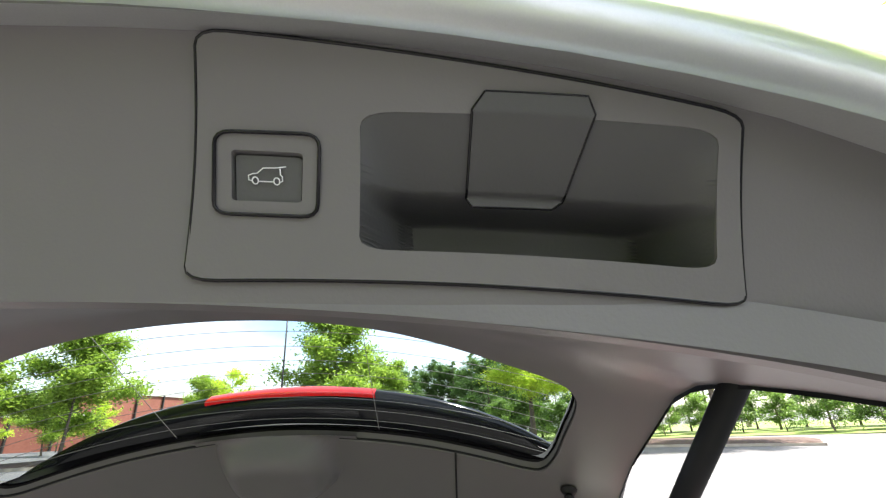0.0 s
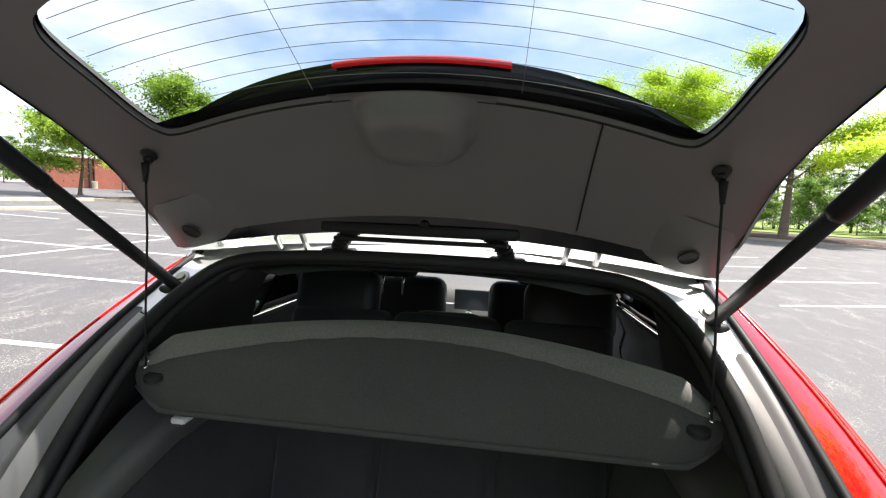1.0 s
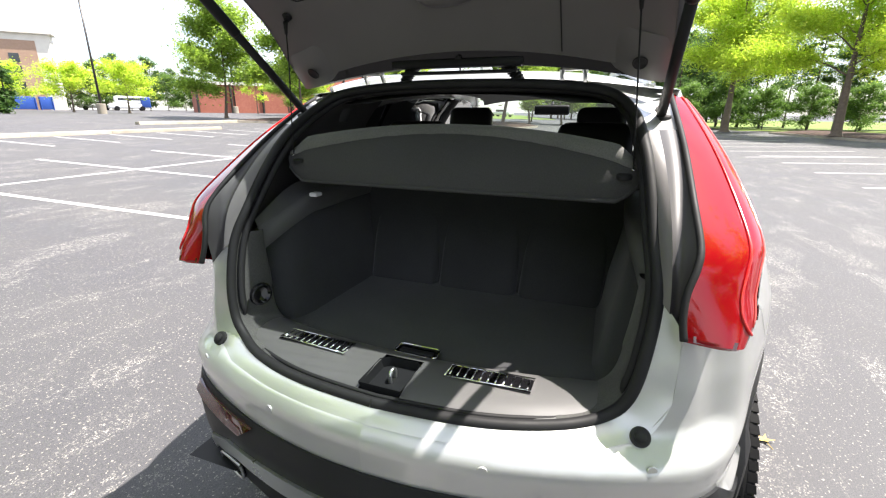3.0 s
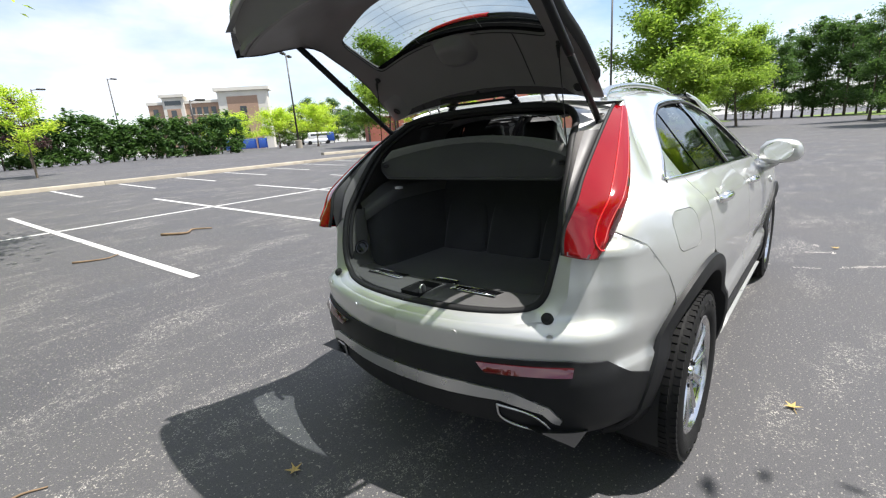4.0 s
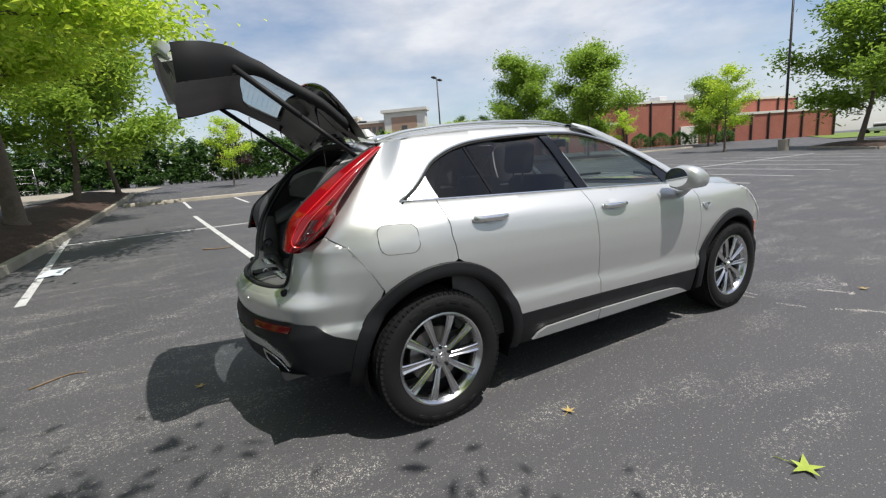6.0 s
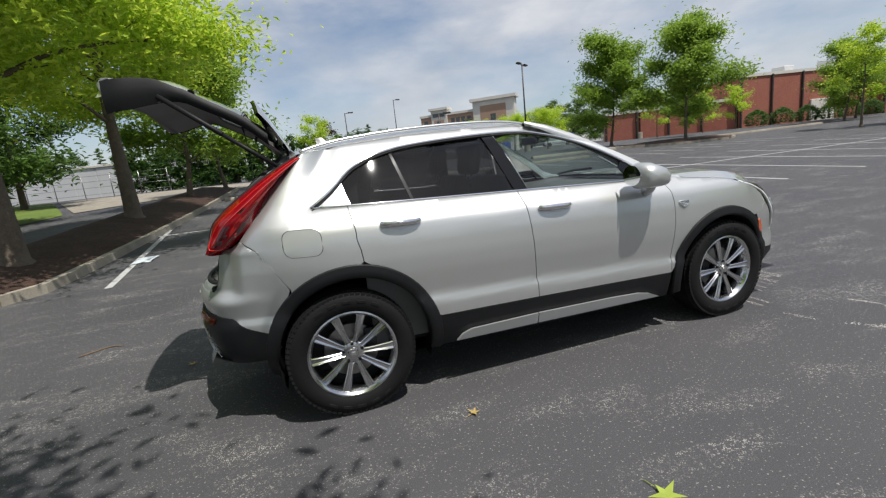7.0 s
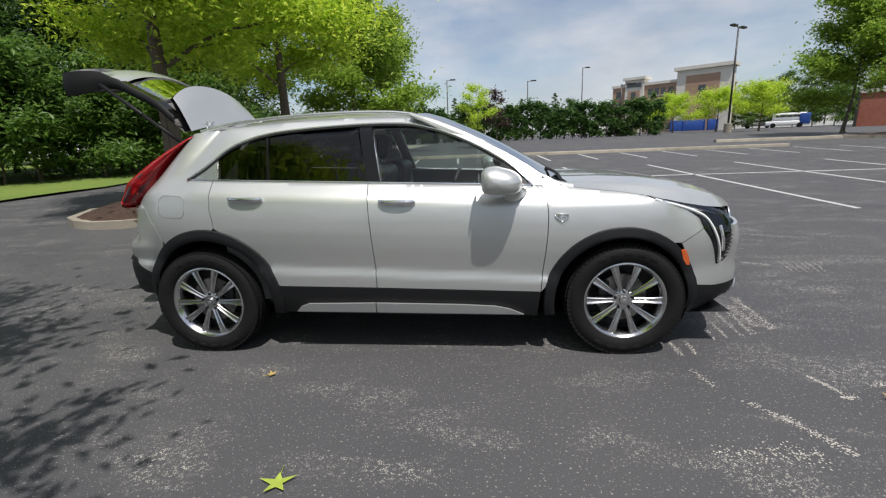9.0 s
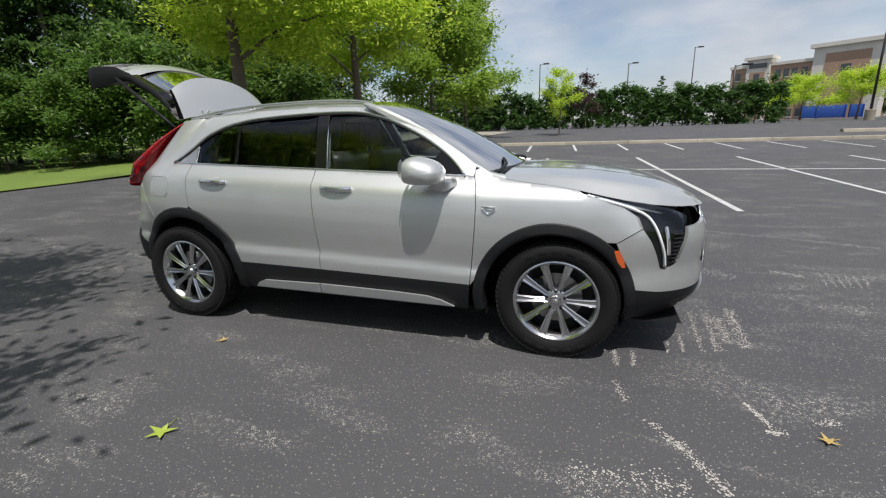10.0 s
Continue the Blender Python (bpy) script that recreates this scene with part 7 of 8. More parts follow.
# tailgate writing: bright raised letters on the skin, lying as the raised gate has them
def lettering(text, size, place, xdir, ydir, parent, material):
    cu = bpy.data.curves.new("lettering", 'FONT')
    cu.body, cu.size, cu.extrude = text, size, 0.002
    tmp = bpy.data.objects.new("lettering", cu)
    scene.collection.objects.link(tmp)
    me = bpy.data.meshes.new_from_object(tmp.evaluated_get(bpy.context.evaluated_depsgraph_get()))
    bpy.data.objects.remove(tmp)
    xd, yd = Vector(xdir).normalized(), Vector(ydir).normalized()
    zd = xd.cross(yd)
    me.transform(Matrix(((xd.x, yd.x, zd.x, place[0]), (xd.y, yd.y, zd.y, place[1]), (xd.z, yd.z, zd.z, place[2]), (0, 0, 0, 1))))
    return finish("lettering", me, material, parent, "raised chrome model lettering", False)


BEND[0] = gate_fit
z_l = gate_in(-0.86, -0.40).z + skin_up(-0.86) * 0.93 + 0.014
lettering("350 T", 0.05, (-0.87, -0.30, z_l), (0, -1, -0.10), (1, 0, 0.0), gate, CHROME)
# number plate with plain bars, in the recess of the skin
zp = gate_in(-1.0, 0).z + skin_up(-1.0) + 0.012
part("plate_recess", box((-0.985, 0.0, zp - 0.006), (0.13, 0.40, 0.012), 0.004, 1, (0, -8, 0)), CLAD, gate)
part("number_plate", box((-0.985, 0.0, zp + 0.002), (0.11, 0.31, 0.005), 0.006, 2, (0, -8, 0)), PLATEW, gate, "white number plate with plain bars")

BEND[0] = None
# ---- trees ----
def branch_tree(seed, height, trunk_h, spread, r0, n_main=9, lean=0.0, low=0.0, droop=0.0):
    """Tapered trunk and limbs, and the twig ends on which leaves sit. Base at the origin."""
    rnd = random.Random(seed)
    vfs, ends = [], []
    top = Vector((lean * height * 0.4, lean * 0.3 * height, height * 0.86))
    bend = Vector((rnd.uniform(-.12, .12), rnd.uniform(-.12, .12), 0)) * height * 0.25
    tp = [Vector((0, 0, -0.1)), Vector((0, 0, 0.15)), bend * 0.4 + Vector((0, 0, trunk_h * 0.5)), bend * 0.8 + Vector((0, 0, trunk_h)), top * 0.65 + bend, top]
    tp = smooth_path(tp, 4)
    rs = [r0 * (1.45 if i == 0 else 1.15 if i < 3 else 1.0) * max(0.08, 1 - 0.95 * i / (len(tp) - 1)) ** 0.8 for i in range(len(tp))]
    vfs.append(tube(tp, rs, 9))
    for k in range(n_main):
        f = (k + rnd.uniform(-.3, .3)) / n_main
        h = trunk_h * (1 - low) + (height * 0.82 - trunk_h * (1 - low)) * max(0.0, f) ** 0.9
        i = min(range(len(tp)), key=lambda q: abs(tp[q].z - h))
        a = k * 2.4 + rnd.uniform(-.4, .4)
        reach = spread * (1.0 - 0.62 * max(0, f)) * rnd.uniform(0.82, 1.1)
        rise = reach * (0.28 + 0.75 * max(0, f)) - droop * reach
        p0 = tp[i]
        p3 = p0 + Vector((math.cos(a) * reach, math.sin(a) * reach, rise))
        p1 = p0.lerp(p3, 0.4) + Vector((0, 0, reach * 0.10))
        path = smooth_path([p0, p1, p3], 4)
        rb = rs[i] * 0.42
        vfs.append(tube(path, [max(0.008, rb * (1 - 0.88 * j / (len(path) - 1))) for j in range(len(path))], 6))
        for m in range(5):
            t = rnd.uniform(0.35, 1.0)
            q = path[min(len(path) - 1, int(t * (len(path) - 1)))]
            b2 = a + rnd.uniform(-1.1, 1.1)
            l2 = reach * rnd.uniform(0.22, 0.45)
            e = q + Vector((math.cos(b2) * l2, math.sin(b2) * l2, l2 * rnd.uniform(0.0, 0.6) - droop * l2))
            vfs.append(tube([q, q.lerp(e, .5) + Vector((0, 0, .04 * l2)), e], [max(0.006, rb * .3), max(0.005, rb * .2), 0.004], 5))
            ends += [e, q.lerp(e, .55), q]
        ends.append(p3)
    for j in range(4):
        ends.append(top + Vector((rnd.uniform(-.3, .3), rnd.uniform(-.3, .3), rnd.uniform(0, .14))) * height * .2)
    return joined(*vfs), ends


def leaves(seed, ends, count, size, clump, flat=0.75):
    """Single leaves, bent along the rib, in loose clumps about the twig ends."""
    rng = np.random.default_rng(seed)
    E = np.array([tuple(e) for e in ends])
    c = E[rng.integers(0, len(E), count)]
    off = rng.normal(0, 1, (count, 3)) * clump * rng.uniform(0.3, 1.0, (count, 1))
    off[:, 2] *= flat
    p = c + off
    up = rng.normal(0, 0.55, (count, 3)) + np.array([0, 0, 1.0])
    up /= np.linalg.norm(up, axis=1)[:, None]
    d = rng.normal(0, 1, (count, 3))
    d -= up * np.sum(d * up, axis=1)[:, None]
    d /= np.linalg.norm(d, axis=1)[:, None]
    s = np.cross(up, d)
    L = size * rng.uniform(0.6, 1.25, (count, 1))
    W = L * 0.42
    v = np.stack([p - d * L * .5, p + s * W * .5 + up * L * .10, p + d * L * .5 - up * L * .08, p - s * W * .5 + up * L * .10], 1).reshape(-1, 3)
    f = [(4 * i, 4 * i + 1, 4 * i + 2, 4 * i + 3) for i in range(count)]
    return v.tolist(), f


def tree(name, label, seed, height, trunk_h, spread, r0, count, size, clump, leaf, n_main=9, lean=0.0, low=0.0, droop=0.0, group=""):
    t = thing(name, label, "tree", group)
    wood, ends = branch_tree(seed, height, trunk_h, spread, r0, n_main, lean, low, droop)
    raw("trunk", *wood, BARK, t, "rough grey-brown trunk and limbs", True)
    raw("crown", *leaves(seed, ends, count, size, clump), leaf, t, "", None)
    return t


def conifer(name, label, seed, height, r, count, leaf, bare=0.25, group=""):
    """A pine: a straight mast with drooping tiers of needle tufts."""
    rnd = random.Random(seed)
    t = thing(name, label, "tree", group)
    vfs = [tube([(0, 0, -0.1), (0, 0, height * .5), (0.1, 0, height)], [0.22, 0.14, 0.02], 8)]
    ends = []
    for k in range(34):
        f = k / 33
        h = height * (bare + (0.99 - bare) * f)
        a = k * 2.4 + rnd.uniform(-.4, .4)
        reach = r * (1 - f) ** 0.65 * rnd.uniform(.65, 1.1) + 0.25
        e = Vector((math.cos(a) * reach, math.sin(a) * reach, h - reach * 0.05))
        vfs.append(tube([(0, 0, h), e], [0.04, 0.012], 5))
        for q in (0.35, 0.55, 0.75, 0.9, 1.0):
            ends.append(Vector((0, 0, h)).lerp(e, q))
    raw("trunk", *joined(*vfs), BARK, t, "", True)
    raw("crown", *leaves(seed, ends, count, 0.30, 0.30, 0.55), leaf, t, "", None)
    return t


def put(ob, x, y, turn=0.0, scale=1.0, lift=0.0):
    """Stands a copy of a tree on the ground."""
    m = pose(x, y, lot_z(x, y) + lift, 0, 0, turn)
    c = copy_thing(ob, m)
    c.scale = (scale, scale, scale)
    return c


def stand(ob, x, y, turn=0.0, lift=0.0):
    ob.matrix_basis = pose(x, y, lot_z(x, y) + lift, 0, 0, turn)
    return ob


# the two trees of the planting strip, and the darker ones behind them
strip_tree = tree("shade_tree", "broad yellow-green shade tree in the mulch bed", 11, 8.4, 2.5, 3.7, 0.25, 70000, 0.15, 0.52, LEAF_B, 15, low=0.12, group="strip trees")
stand(strip_tree, -4.55, 5.35, 20, 0.34)
put(strip_tree, -4.4, 10.7, 130, 0.97, 0.36)
dark_tree = tree("shade_tree", "dense mid-green tree at the end of the strip", 23, 8.0, 1.7, 3.3, 0.15, 22000, 0.25, 0.55, LEAF_A, 13, low=0.3, group="strip trees")
stand(dark_tree, -4.3, 17.5, 0, 0.3)
put(dark_tree, -3.6, 22.6, 100, 0.9, 0.3)
# unseen neighbour that throws the dappled shade on the asphalt
put(strip_tree, -3.0, -5.3, 250, 1.0, 0.0)
# trees of the far islands
isle_tree = tree("island_tree", "round-headed green maple on a mulch island", 31, 8.0, 1.9, 3.0, 0.13, 26000, 0.24, 0.52, LEAF_A, 14, low=0.3, group="island trees")
stand(isle_tree, 24.8, 20.3, 10, 0.25)
put(isle_tree, 22.2, 24.4, 140, 0.98, 0.2)
put(isle_tree, 39.3, 9.6, 60, 1.58, 0.3)
put(isle_tree, 46.5, 8.6, 200, 1.05, 0.2)
put(isle_tree, 52.0, 6.0, 280, 1.15, 0.1)
put(isle_tree, 58.0, 10.5, 30, 0.95, 0.1)
# next three: yellow-green leaves put the overbright sunlight on the crowns into colour
put(strip_tree, 33.0, -12.6, 300, 1.3, 0.3)
put(strip_tree, 28.6, -17.4, 80, 1.3, 0.3)
put(strip_tree, 41.5, -8.2, 180, 1.4, 0.2)
put(isle_tree, 47.5, 24.5, 45, 0.9, 0.1)
put(isle_tree, 52.5, 26.5, 145, 0.85, 0.1)
put(isle_tree, 33.5, 28.5, 230, 0.62, 0.1)
thin_tree = tree("young_tree", "thin young yellow-green tree", 47, 6.4, 1.8, 2.3, 0.09, 3600, 0.22, 0.34, LEAF_B, 9, low=0.1, group="young trees")
stand(thin_tree, 34.2, 15.8, 0, 0.1)
low_tree = tree("island_tree", "broad low yellow-green tree on a far mulch island", 83, 4.1, 1.15, 2.9, 0.11, 10000, 0.20, 0.42, LEAF_B, 13, low=0.15, group="far island trees")
stand(low_tree, 24.5, 53.9, 0, 0.1)
put(low_tree, 21.4, 51.5, 110, 0.8, 0.1)
put(low_tree, 26.0, 46.7, 200, 0.98, 0.1)
put(low_tree, 26.3, 39.7, 290, 0.95, 0.1)
put(thin_tree, 36.5, 35.0, 20, 0.8)
put(thin_tree, 41.0, 33.5, 320, 0.72)
put(thin_tree, 45.0, 33.0, 110, 0.75)
put(thin_tree, 1.5, 24.5, 110, 0.62)
purple = tree("purple_plum", "small dark purple-leaved tree by the hedge", 51, 4.6, 1.2, 1.0, 0.06, 1500, 0.22, 0.3, LEAF_P, 8)
stand(purple, 3.0, 36.0)
# woods: several kinds, many times over
wood_a = tree("woodland_tree", "tall dark green woodland tree", 61, 14.5, 2.2, 4.0, 0.22, 11000, 0.36, 0.75, LEAF_C, 14, low=0.6, group="woods")
wood_b = conifer("pine", "tall dark pine at the wood's edge", 67, 16.0, 3.0, 9000, LEAF_C, 0.12, "woods")
wood_c = tree("woodland_shrub", "mid-green understorey tree at the wood's edge", 71, 5.2, 0.9, 2.4, 0.09, 6500, 0.26, 0.5, LEAF_W, 10, low=0.6, group="woods")
rw = random.Random(5)
first = {}
spots = []
for i in range(30):
    a = radians(117 + 62 * i / 29)
    d = 25 + 5 * rw.random() + (6 if i < 4 else 0)
    spots.append((1.0 + d * math.cos(a), -3.0 + d * math.sin(a), i))
for i in range(16):
    a = radians(120 + 58 * i / 15)
    d = 35 + 6 * rw.random()
    spots.append((1.0 + d * math.cos(a), -3.0 + d * math.sin(a), i + 3))
for i in range(30):
    a = radians(-62 + 58 * i / 29)
    d = 58 + 7 * rw.random() - 9 * abs(i / 29 - 0.3)
    spots.append((d * math.cos(a), d * math.sin(a), i))
# unseen trees behind the viewpoint, added for reflections in the car
for i in range(12):
    a = radians(190 + 105 * i / 11)
    d = 34 + 8 * rw.random()
    spots.append((d * math.cos(a), d * math.sin(a), i))
for x, y, i in spots:
    ob = (wood_a, wood_b, wood_a)[i % 3]
    sc = rw.uniform(0.75, 1.1) * (0.72 if y < 0 and x > 0 else 0.82)
    if id(ob) not in first:
        first[id(ob)] = 1
        stand(ob, x, y, rw.uniform(0, 360))
    else:
        put(ob, x, y, rw.uniform(0, 360), sc)
stand(wood_c, -13.2, 14.5, 0)
for i in range(22):
    a = radians(121 + 55 * i / 21)
    d = 21.5 + 2.5 * rw.random() + (3 if i > 14 else 0)
    put(wood_c, 1 + d * math.cos(a), -3 + d * math.sin(a), rw.uniform(0, 360), rw.uniform(0.55, 1.05))
for i in range(14):
    a = radians(-55 + 48 * i / 13)
    d = 49 + 3 * rw.random()
    put(wood_c, d * math.cos(a), d * math.sin(a), rw.uniform(0, 360), rw.uniform(0.7, 1.1))
# distant tree belt behind the white building and the far lot
for i in range(26):
    a = radians(78 + 52 * i / 25)
    d = 95 + 12 * rw.random()
    put(wood_b if i % 2 else wood_a, d * math.cos(a), d * math.sin(a), rw.uniform(0, 360), rw.uniform(.5, .68), -1.2)
for i in range(12):
    a = radians(42 + 18 * i / 11)
    d = 94 + 9 * rw.random()
    put(wood_a, d * math.cos(a), d * math.sin(a), rw.uniform(0, 360), rw.uniform(.5, .66), 0.4)
    d = 86 + 3 * rw.random()
    put(wood_c, d * math.cos(a + 0.01), d * math.sin(a + 0.01), rw.uniform(0, 360), rw.uniform(.8, 1.1))
for i in range(26):
    a = radians(-12 + 20 * i / 25)
    d = 88 + 12 * rw.random()
    put(wood_b if i % 3 == 1 else wood_a, d * math.cos(a), d * math.sin(a), rw.uniform(0, 360), rw.uniform(.85, 1.1), 0)

# hedge along the lot's far edge
hedge = thing("hedge", "tall clipped evergreen hedge along the lot", "hedge")
hx = np.linspace(-12.5, 17.0, 42)
ends = []
rh = random.Random(9)
for x in hx:
    for q in range(16):
        h = rh.random()
        top = 2.75 + 0.35 * math.sin(x * 1.3) + 0.25 * math.sin(x * 3.1 + 1)
        ends.append(Vector((x + rh.uniform(-.45, .45), 38.2 + rh.uniform(-.5, .5) * (1.1 - .5 * h), lot_z(0, 38) + 0.2 + top * h)))
raw("hedge_leaves", *leaves(77, ends, 44000, 0.36, 0.27, 0.9), LEAF_D, hedge, "", None)
raw("hedge_wood", *joined(*[tube([(x, 38.2, lot_z(0, 38) - .1), (x + .1, 38.2, lot_z(0, 38) + 2.0)], 0.05, 5) for x in hx]), BARK, hedge, "", True)["kind"] = "stuff"
# clipped round bushes by the brick building
bush = thing("round_bush", "clipped round dark green bush", "bush", "round bushes")
be = [Vector((math.cos(a) * math.cos(b), math.sin(a) * math.cos(b), 0.75 + 0.85 * math.sin(b))) * 0.95 for a in np.linspace(0, 6.2, 14) for b in np.linspace(-.6, 1.5, 7)]
raw("bush_leaves", *leaves(5, be, 2200, 0.2, 0.13, 1.0), LEAF_D, bush, "", None)
bush.matrix_basis = pose(46, 31.5, lot_z(46, 31.5), 0, 0, 0)
for x, y in ((49, 31.0), (52, 30.6), (55, 30.2), (57.5, 29.8), (60, 29.4)):
    copy_thing(bush, pose(x, y, lot_z(x, y), 0, 0, x * 40))

# ---- buildings and lot furniture ----
def wall_box(name, c, size, material, parent, bev=0.02):
    return part(name, box(c, size, bev, 1), material, parent, "", 30)


# hotel beyond the hedge: long tan block, two pale framed bays, rows of windows; its sign is a plain dark bar
hotel = thing("hotel", "four-storey tan hotel with pale framed entrance bays", "building", at=(33.0, 78.0, 0.0))
ha = Vector((24.6, 84.0, 0))
hb = Vector((40.0, 72.0, 0))
hd_ = (hb - ha).normalized()
hn = Vector((hd_.y, -hd_.x, 0))
HZ = lot_z(30, 75)


def hbox(name, u0, u1, z0, z1, d0, d1, material, parent=None, label=""):
    """A block along the hotel's front: u along it, d out from it."""
    p = [ha + hd_ * u + hn * d for u, d in ((u0, d0), (u1, d0), (u1, d1), (u0, d1))]
    v = [Vector((q.x, q.y, HZ + z0)) for q in p] + [Vector((q.x, q.y, HZ + z1)) for q in p]
    return raw(name, v, [(0, 1, 2, 3), (4, 5, 6, 7), (0, 1, 5, 4), (1, 2, 6, 5), (2, 3, 7, 6), (3, 0, 4, 7)], material, parent or hotel, label, False)


L_h = (hb - ha).length
hbox("wall", 0, L_h, -1, 9.2, -14, 0, BRICKTAN)
hbox("parapet", -0.2, L_h + 0.2, 9.2, 9.7, -14.2, 0.2, STUCCO)
b1 = hbox("entrance_bay", 2.8, 6.4, -1, 10.4, -2, 0.7, STUCCO, None, "cream framed bay")
hbox("bay_cornice", 2.4, 6.8, 10.4, 10.9, -2.4, 1.1, STUCCO)
hbox("bay_face", 3.4, 5.8, -1, 8.3, 0.68, 0.74, BRICKTAN)
hbox("sign_bar", 3.2, 6.0, 9.0, 9.75, 0.72, 0.8, WINDOWDARK, None, "dark plain sign bar")
hbox("entrance_bay", 12.6, 21.6, -1, 11.0, -2, 0.9, STUCCO, None, "cream framed bay")
hbox("bay_cornice", 12.1, 22.1, 11.0, 11.6, -2.4, 1.4, STUCCO)
hbox("bay_face", 14.2, 19.8, -1, 10.0, 0.88, 0.95, BRICKTAN)
for k, u in enumerate((1.2, 7.6, 8.8, 10.0, 11.4)):
    for z in (1.2, 3.5, 5.8, 7.9):
        if u < 30.5:
            w = hbox("window", u - 0.42, u + 0.42, z - 0.75, z + 0.55, 0.0, 0.05, WINDOWDARK)
            hbox("sill", u - 0.5, u + 0.5, z - 0.87, z - 0.75, 0.0, 0.10, STUCCO, w)
for z in (1.2, 3.5, 5.8, 7.6):
    hbox("window", 16.4, 17.6, z - 0.75, z + 0.55, 0.95, 1.0, WINDOWDARK)
    hbox("window", 4.1, 5.0, z - 0.75, z + 0.45, 0.74, 0.79, WINDOWDARK)

hotel.matrix_basis = Matrix.Translation((29.0 + 4.0 * 0.86, 80.0 - 2.0 * 0.86, HZ * 0.14)) @ Matrix.Scale(0.86, 4)

# brick hall on the far side of the lot
hall = thing("brick_hall", "long low red brick hall with dark downpipes", "building", at=(62.0, 32.0, 0.0))


def hall_run(p, q, z0, z1, depth=8.0, bays=8):
    a, b = Vector((*p, 0)), Vector((*q, 0))
    d = (b - a).normalized()
    n = Vector((d.y, -d.x, 0))
    L = (b - a).length
    base = [a, b, b - n * depth, a - n * depth]
    v = [Vector((c.x, c.y, z0)) for c in base] + [Vector((c.x, c.y, z1)) for c in base]
    raw("wall", v, [(0, 1, 5, 4), (1, 2, 6, 5), (2, 3, 7, 6), (3, 0, 4, 7), (4, 5, 6, 7)], BRICKRED, hall, "", False)
    cap = [c + n * 0.12 for c in base]
    raw("coping", [Vector((c.x, c.y, z1 - 0.1)) for c in cap] + [Vector((c.x, c.y, z1 + 0.22)) for c in cap], [(0, 1, 5, 4), (1, 2, 6, 5), (2, 3, 7, 6), (3, 0, 4, 7), (4, 5, 6, 7), (0, 1, 2, 3)], STUCCO, hall, "", False)
    for k in range(bays + 1):
        c = a.lerp(b, k / bays) + n * 0.12
        part("downpipe", box((c.x, c.y, (z0 + z1) / 2), (0.2, 0.2, z1 - z0), 0.02, 1), POLEM, hall, "", 30)
    return a, b, n


hall_run((50.0, 36.5), (80.0, 30.0), 0.6, 7.0, 10, 8)
hall_run((66.0, 31.5), (82.0, 26.0), 0.4, 4.8, 6, 6)
hall_run((38.3, 45.3), (50.0, 37.0), 1.2, 4.6, 6, 4)
part("shutter_door", box((60.0, 34.2, 2.2), (3.0, 0.3, 3.0), 0.03, 1, (0, 0, -12)), STUCCO, hall, "pale roller door")
part("roof_unit", box((64.0, 36.0, 7.7), (2.4, 1.6, 1.0), 0.05, 1), WHITEMETAL, hall)
part("roof_unit", box((58.0, 37.5, 7.6), (1.6, 1.6, 0.8), 0.05, 1), WHITEMETAL, hall)

# white sheet-metal building and its wire fence behind the strip
shed = thing("white_building", "long low white sheet-metal building", "building", at=(-20.0, 44.0, 0.0))
z_s = lot_z(-15, 40)
for k in range(14):
    p0, p1 = Vector((-31.0 + 1.9 * k, 46.5 - 0.55 * k, 0)), Vector((-31.0 + 1.9 * (k + 1) - .03, 46.5 - 0.55 * (k + 1), 0))
    c = (p0 + p1) / 2
    part("wall_panel", box((c.x, c.y, z_s + 1.0), (1.95, 0.12, 3.0), 0.03, 1, (0, 0, -16)), WHITEMETAL, shed, "", 30)
part("roof_edge", box((-17.8, 42.7, z_s + 2.58), (27.6, 0.35, 0.18), 0.02, 1, (0, 0, -16.1)), STUCCO, shed)
part("roof_unit", box((-8.5, 41.5, z_s + 2.95), (1.2, 1.0, 0.6), 0.03, 1), WHITEMETAL, shed)
fence = thing("wire_fence", "grey wire fence on thin posts", "fence", at=(-18.0, 37.0, lot_z(-18, 37)))
fp = []
for k in range(11):
    x, y = -29.0 + 2.0 * k, 40.5 - 0.55 * k
    fp.append((x, y))
    raw("post", *tube([(x, y, lot_z(x, y) - .1), (x, y, lot_z(x, y) + 1.7)], 0.03, 6), STEEL, fence, "", True)
for h in (0.3, 0.8, 1.25, 1.65):
    raw("rail", *tube([(x, y, lot_z(x, y) + h) for x, y in fp], 0.012, 5), STEEL, fence, "", True)


def lot_lamp(x, y, h, turn=0.0, heads=2, base=True):
    t = thing("lot_lamp", "tall dark car park lamp on a concrete foot", "street lamp", "car park lamps", at=(x, y, lot_z(x, y)))
    z = lot_z(x, y)
    if base:
        raw("foot", *lathe([(0.0, 0.75), (0.28, 0.75), (0.31, 0.72), (0.31, -0.1)], (x, y, z), (0, 0, 1), 18), CONCRETE, t, "concrete foot", 40)
    raw("pole", *tube([(x, y, z + .6), (x, y, z + h)], [0.085, 0.06], 10), POLEM, t, "", True)
    for k in range(heads):
        a = radians(turn + 180 * k)
        d = Vector((math.cos(a), math.sin(a), 0))
        raw("arm", *tube([(x, y, z + h - .1), Vector((x, y, z + h)) + d * 0.5], 0.035, 6), POLEM, t, "", True)
        part("head", box(Vector((x, y, z + h + .02)) + d * 0.8, (0.75, 0.36, 0.16), 0.06, 2, (0, 0, turn + 180 * k)), POLEM, t)
    return t


lot_lamp(34.2, 12.0, 11.2, 110)
lot_lamp(22.3, 37.0, 8.2, 40)
lot_lamp(13.9, 38.5, 4.4, 0, 1)
lot_lamp(41.5, 43.0, 10.5, 70)
lot_lamp(-3.0, 60.0, 8.0, 0, 1)
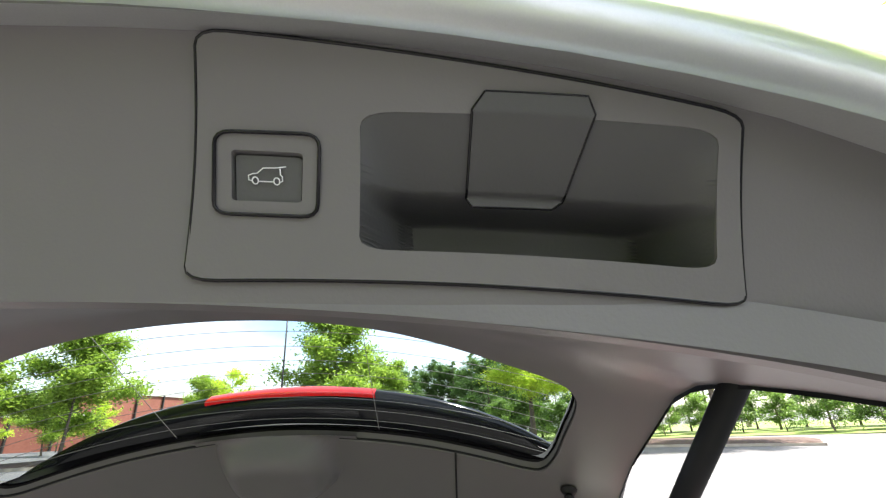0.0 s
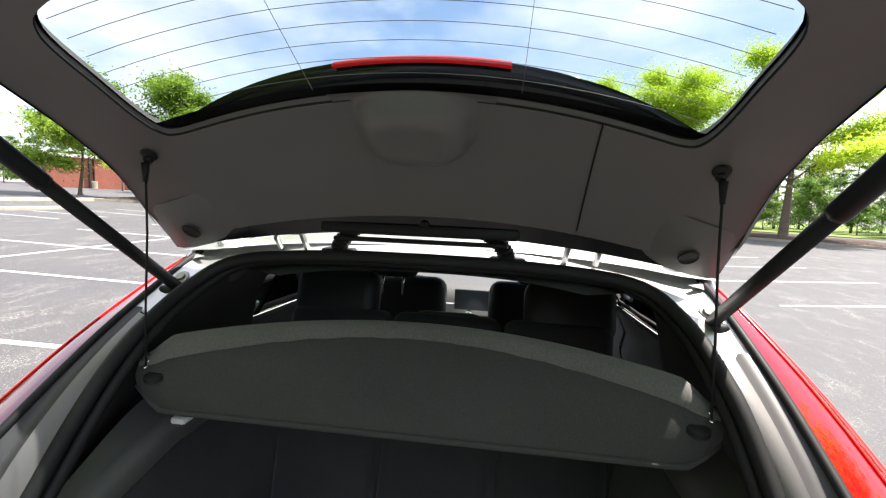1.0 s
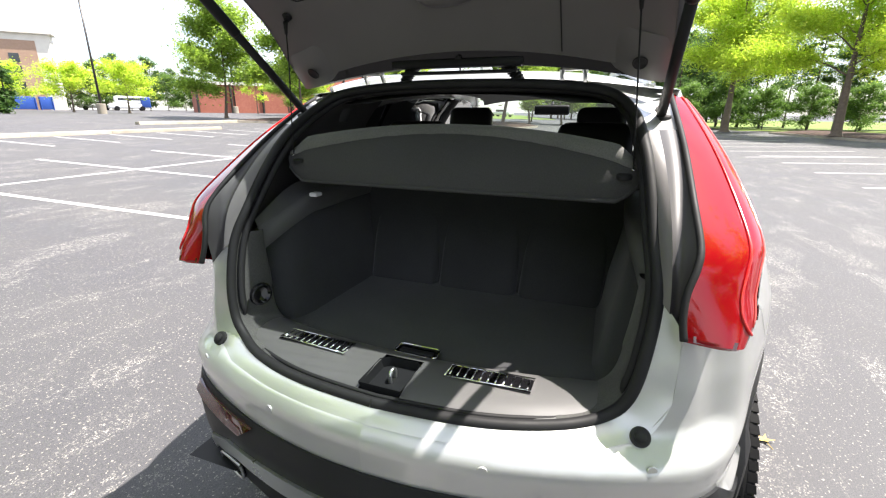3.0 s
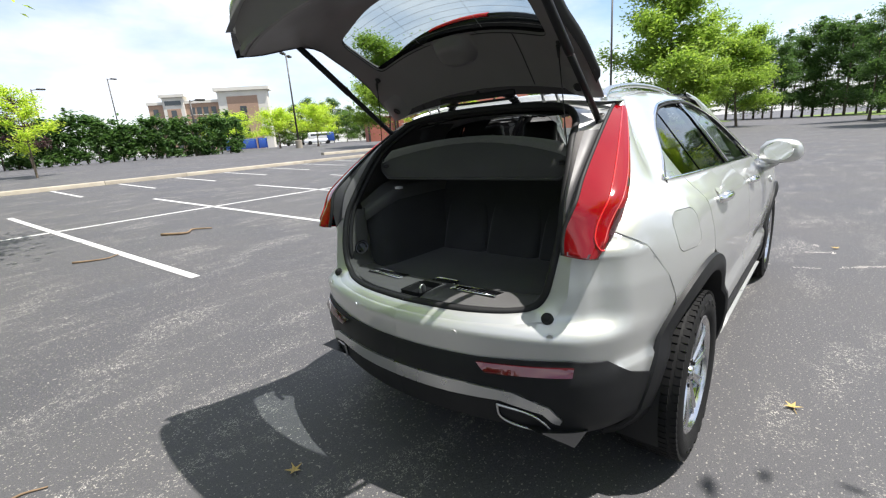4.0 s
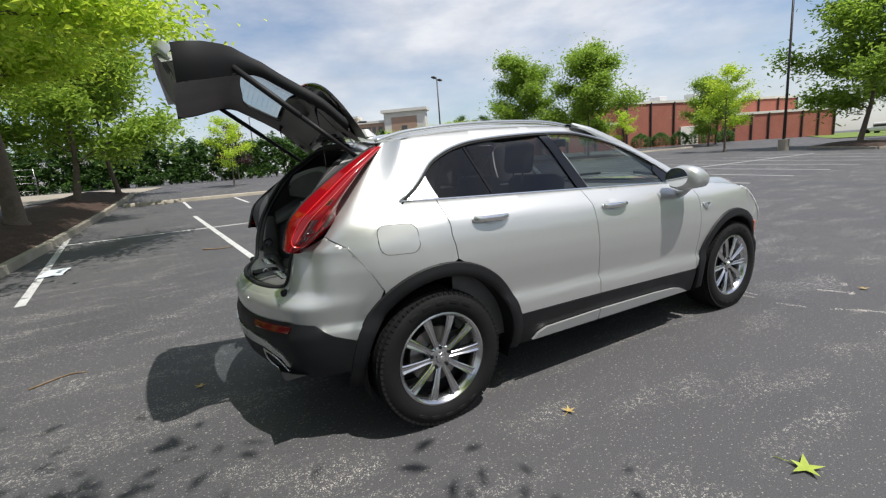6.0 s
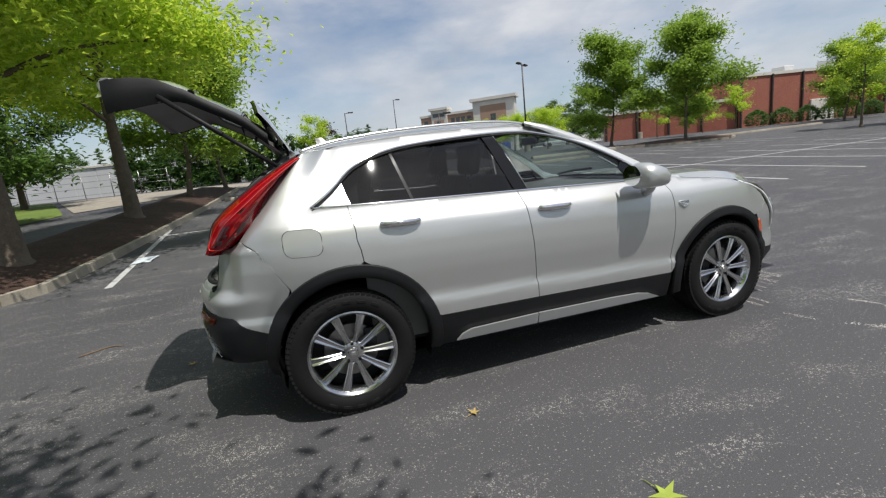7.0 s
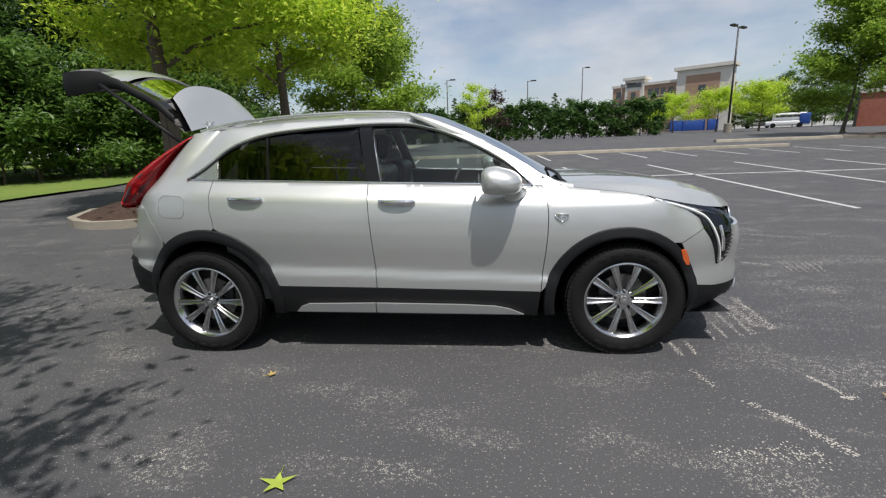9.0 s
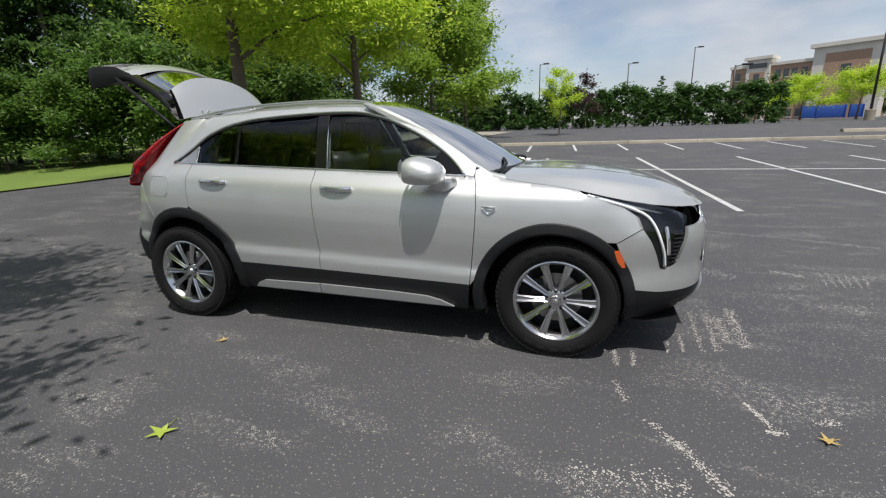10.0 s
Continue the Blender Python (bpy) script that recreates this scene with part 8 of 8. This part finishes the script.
lot_lamp(8.0, 62.0, 7.6, 0, 1)
lot_lamp(17.0, 70.0, 10.0, 20, 1)
lot_lamp(58, -38.0, 10.5, 0, 1)

# blue screens by the hotel drive, and parked vans far off
for x, y, w in ((31.6, 70.6, 1.9), (34.3, 71.0, 3.3), (36.9, 70.7, 1.5)):
    z = lot_z(x, y)
    s = thing("blue_screen", "tall blue steel screen panel by the drive", "screen", "blue screens", at=(x, y, z))
    part("panel", box((x, y, z + 0.87), (w, 0.25, 1.6), 0.04, 2), BLUEPAINT, s)
    for sg in (-1, 1):
        part("post", box((x + sg * w * 0.46, y - 0.16, z + 0.84), (0.12, 0.12, 1.68), 0.01, 1), BLUEPAINT, s)


def parked(x, y, turn, paint, label, van=False):
    """A plain far-off vehicle: body, cabin with dark windows, four wheels."""
    z = lot_z(x, y)
    t = thing("parked_van" if van else "parked_car", label, "van" if van else "car", at=(x, y, z))
    m = Matrix.Translation((x, y, z)) @ Matrix.Rotation(radians(turn), 4, 'Z')
    Ln, W, H = (5.0, 1.9, 2.0) if van else (4.4, 1.8, 1.45)

    def add(name, c, s, bev, mm):
        bm = bmesh.new()
        rbox(bm, c, s, bev, 3)
        bmesh.ops.transform(bm, matrix=m, verts=bm.verts)
        part(name, bm, mm, t)
    add("body", (0, 0, 0.62), (Ln, W, 0.62), 0.16, paint)
    add("cabin", (-0.25, 0, (0.9 + H) / 2), (Ln * (0.78 if van else 0.52), W * 0.88, H - 0.86), 0.22, paint)
    for sg in (-1, 1):
        add("side_window", (-0.25, sg * W * 0.435, H - 0.40), (Ln * (0.62 if van else 0.42), 0.04, 0.34), 0.015, WINDOWDARK)
    if van:
        add("rear_wrap", (-Ln * 0.40, 0, 1.15), (Ln * 0.24, W + 0.03, 1.5), 0.12, BLUEPAINT)
    for wx in (-Ln * .3, Ln * .31):
        for sg in (-1, 1):
            c = m @ Vector((wx, sg * W * 0.46, 0.33))
            ax = (m.to_3x3() @ Vector((0, 1, 0)))
            raw("tyre", *lathe([(0.0, .1), (.2, .1), (.33, .09), (.33, -.09), (.2, -.1), (0.0, -.1)], c, ax, 18), RUBBER, t, "", 40)


parked(45.0, 66.5, 150, PLATEW, "white van with a blue rear end, parked far off", True)
parked(47.0, 77.0, 150, PAINT, "light grey car parked far across the lot")
parked(82.0, 20.5, 70, PLATEW, "white car parked far behind the trees")

# ---- small things on the asphalt ----
def maple_leaf(x, y, size, turn, material, label, name="fallen_leaf"):
    """A lobed leaf with raised points, lying on the asphalt."""
    out = []
    for i in range(10):
        a = radians(turn + 36 * i)
        r = size * (1.0 if i % 2 == 0 else 0.36) * (0.62 if i == 0 else 1.0 if i in (2, 8) else 0.85)
        out.append(Vector((x + r * math.cos(a), y + r * math.sin(a), lot_z(x, y) + 0.006 + (0.014 if i % 2 == 0 else 0.006))))
    c = Vector((x, y, lot_z(x, y) + 0.010))
    t = thing(name, label, "leaf", "fallen leaves", at=(x, y, lot_z(x, y)))
    raw("blade", [c] + out, [(0, 1 + i, 1 + (i + 1) % 10) for i in range(10)], material, t, "", False)
    a = radians(turn)
    raw("stalk", *tube([c, c + Vector((math.cos(a) * size * 1.3, math.sin(a) * size * 1.3, -0.004))], 0.002, 5), material, t, "", True)


maple_leaf(1.02, -2.12, 0.085, 100, LEAFG, "fresh yellow-green lobed leaf on the asphalt")
maple_leaf(0.567, -1.23, 0.045, 200, LEAFDRY, "small dry yellow leaf on the asphalt")
maple_leaf(3.98, -1.40, 0.05, 30, LEAFDRY, "curled dry leaf on the asphalt")
maple_leaf(-1.15, 0.45, 0.045, 70, LEAFDRY, "small dry leaf near the rear bumper")


def twig(path, r, label):
    t = thing("twig", label, "twig", "fallen twigs", at=(path[0][0], path[0][1], lot_z(*path[0])))
    pts = smooth_path([(x, y, lot_z(x, y) + r) for x, y in path], 4)
    raw("stem", *tube(pts, [r * (1 - .6 * i / len(pts)) for i in range(len(pts))], 6), TWIG, t, "", True)


twig([(0.35, 6.6), (0.62, 6.35), (0.80, 6.55), (1.02, 6.35)], 0.022, "crooked dry twig on the asphalt")
twig([(-0.9, 5.9), (-0.6, 5.75), (-0.42, 5.85)], 0.014, "thin dry twig on the asphalt")
twig([(-2.2, 1.2), (-2.0, 1.32), (-1.88, 1.28)], 0.008, "thin dry twig on the asphalt")
pb = thing("paper_scrap", "crumpled pale blue paper beside the kerb", "litter", at=(-2.9, 5.7, lot_z(-2.9, 5.7)))
raw("sheet", *sheet([(-3.05, 5.45), (-2.75, 5.5), (-2.72, 5.95), (-3.0, 6.0)], lambda a, b: (a, b, lot_z(a, b) + 0.02 + 0.02 * noise.noise(Vector((a * 9, b * 9, 0)))), 0.06), LITTER, pb, "", True)
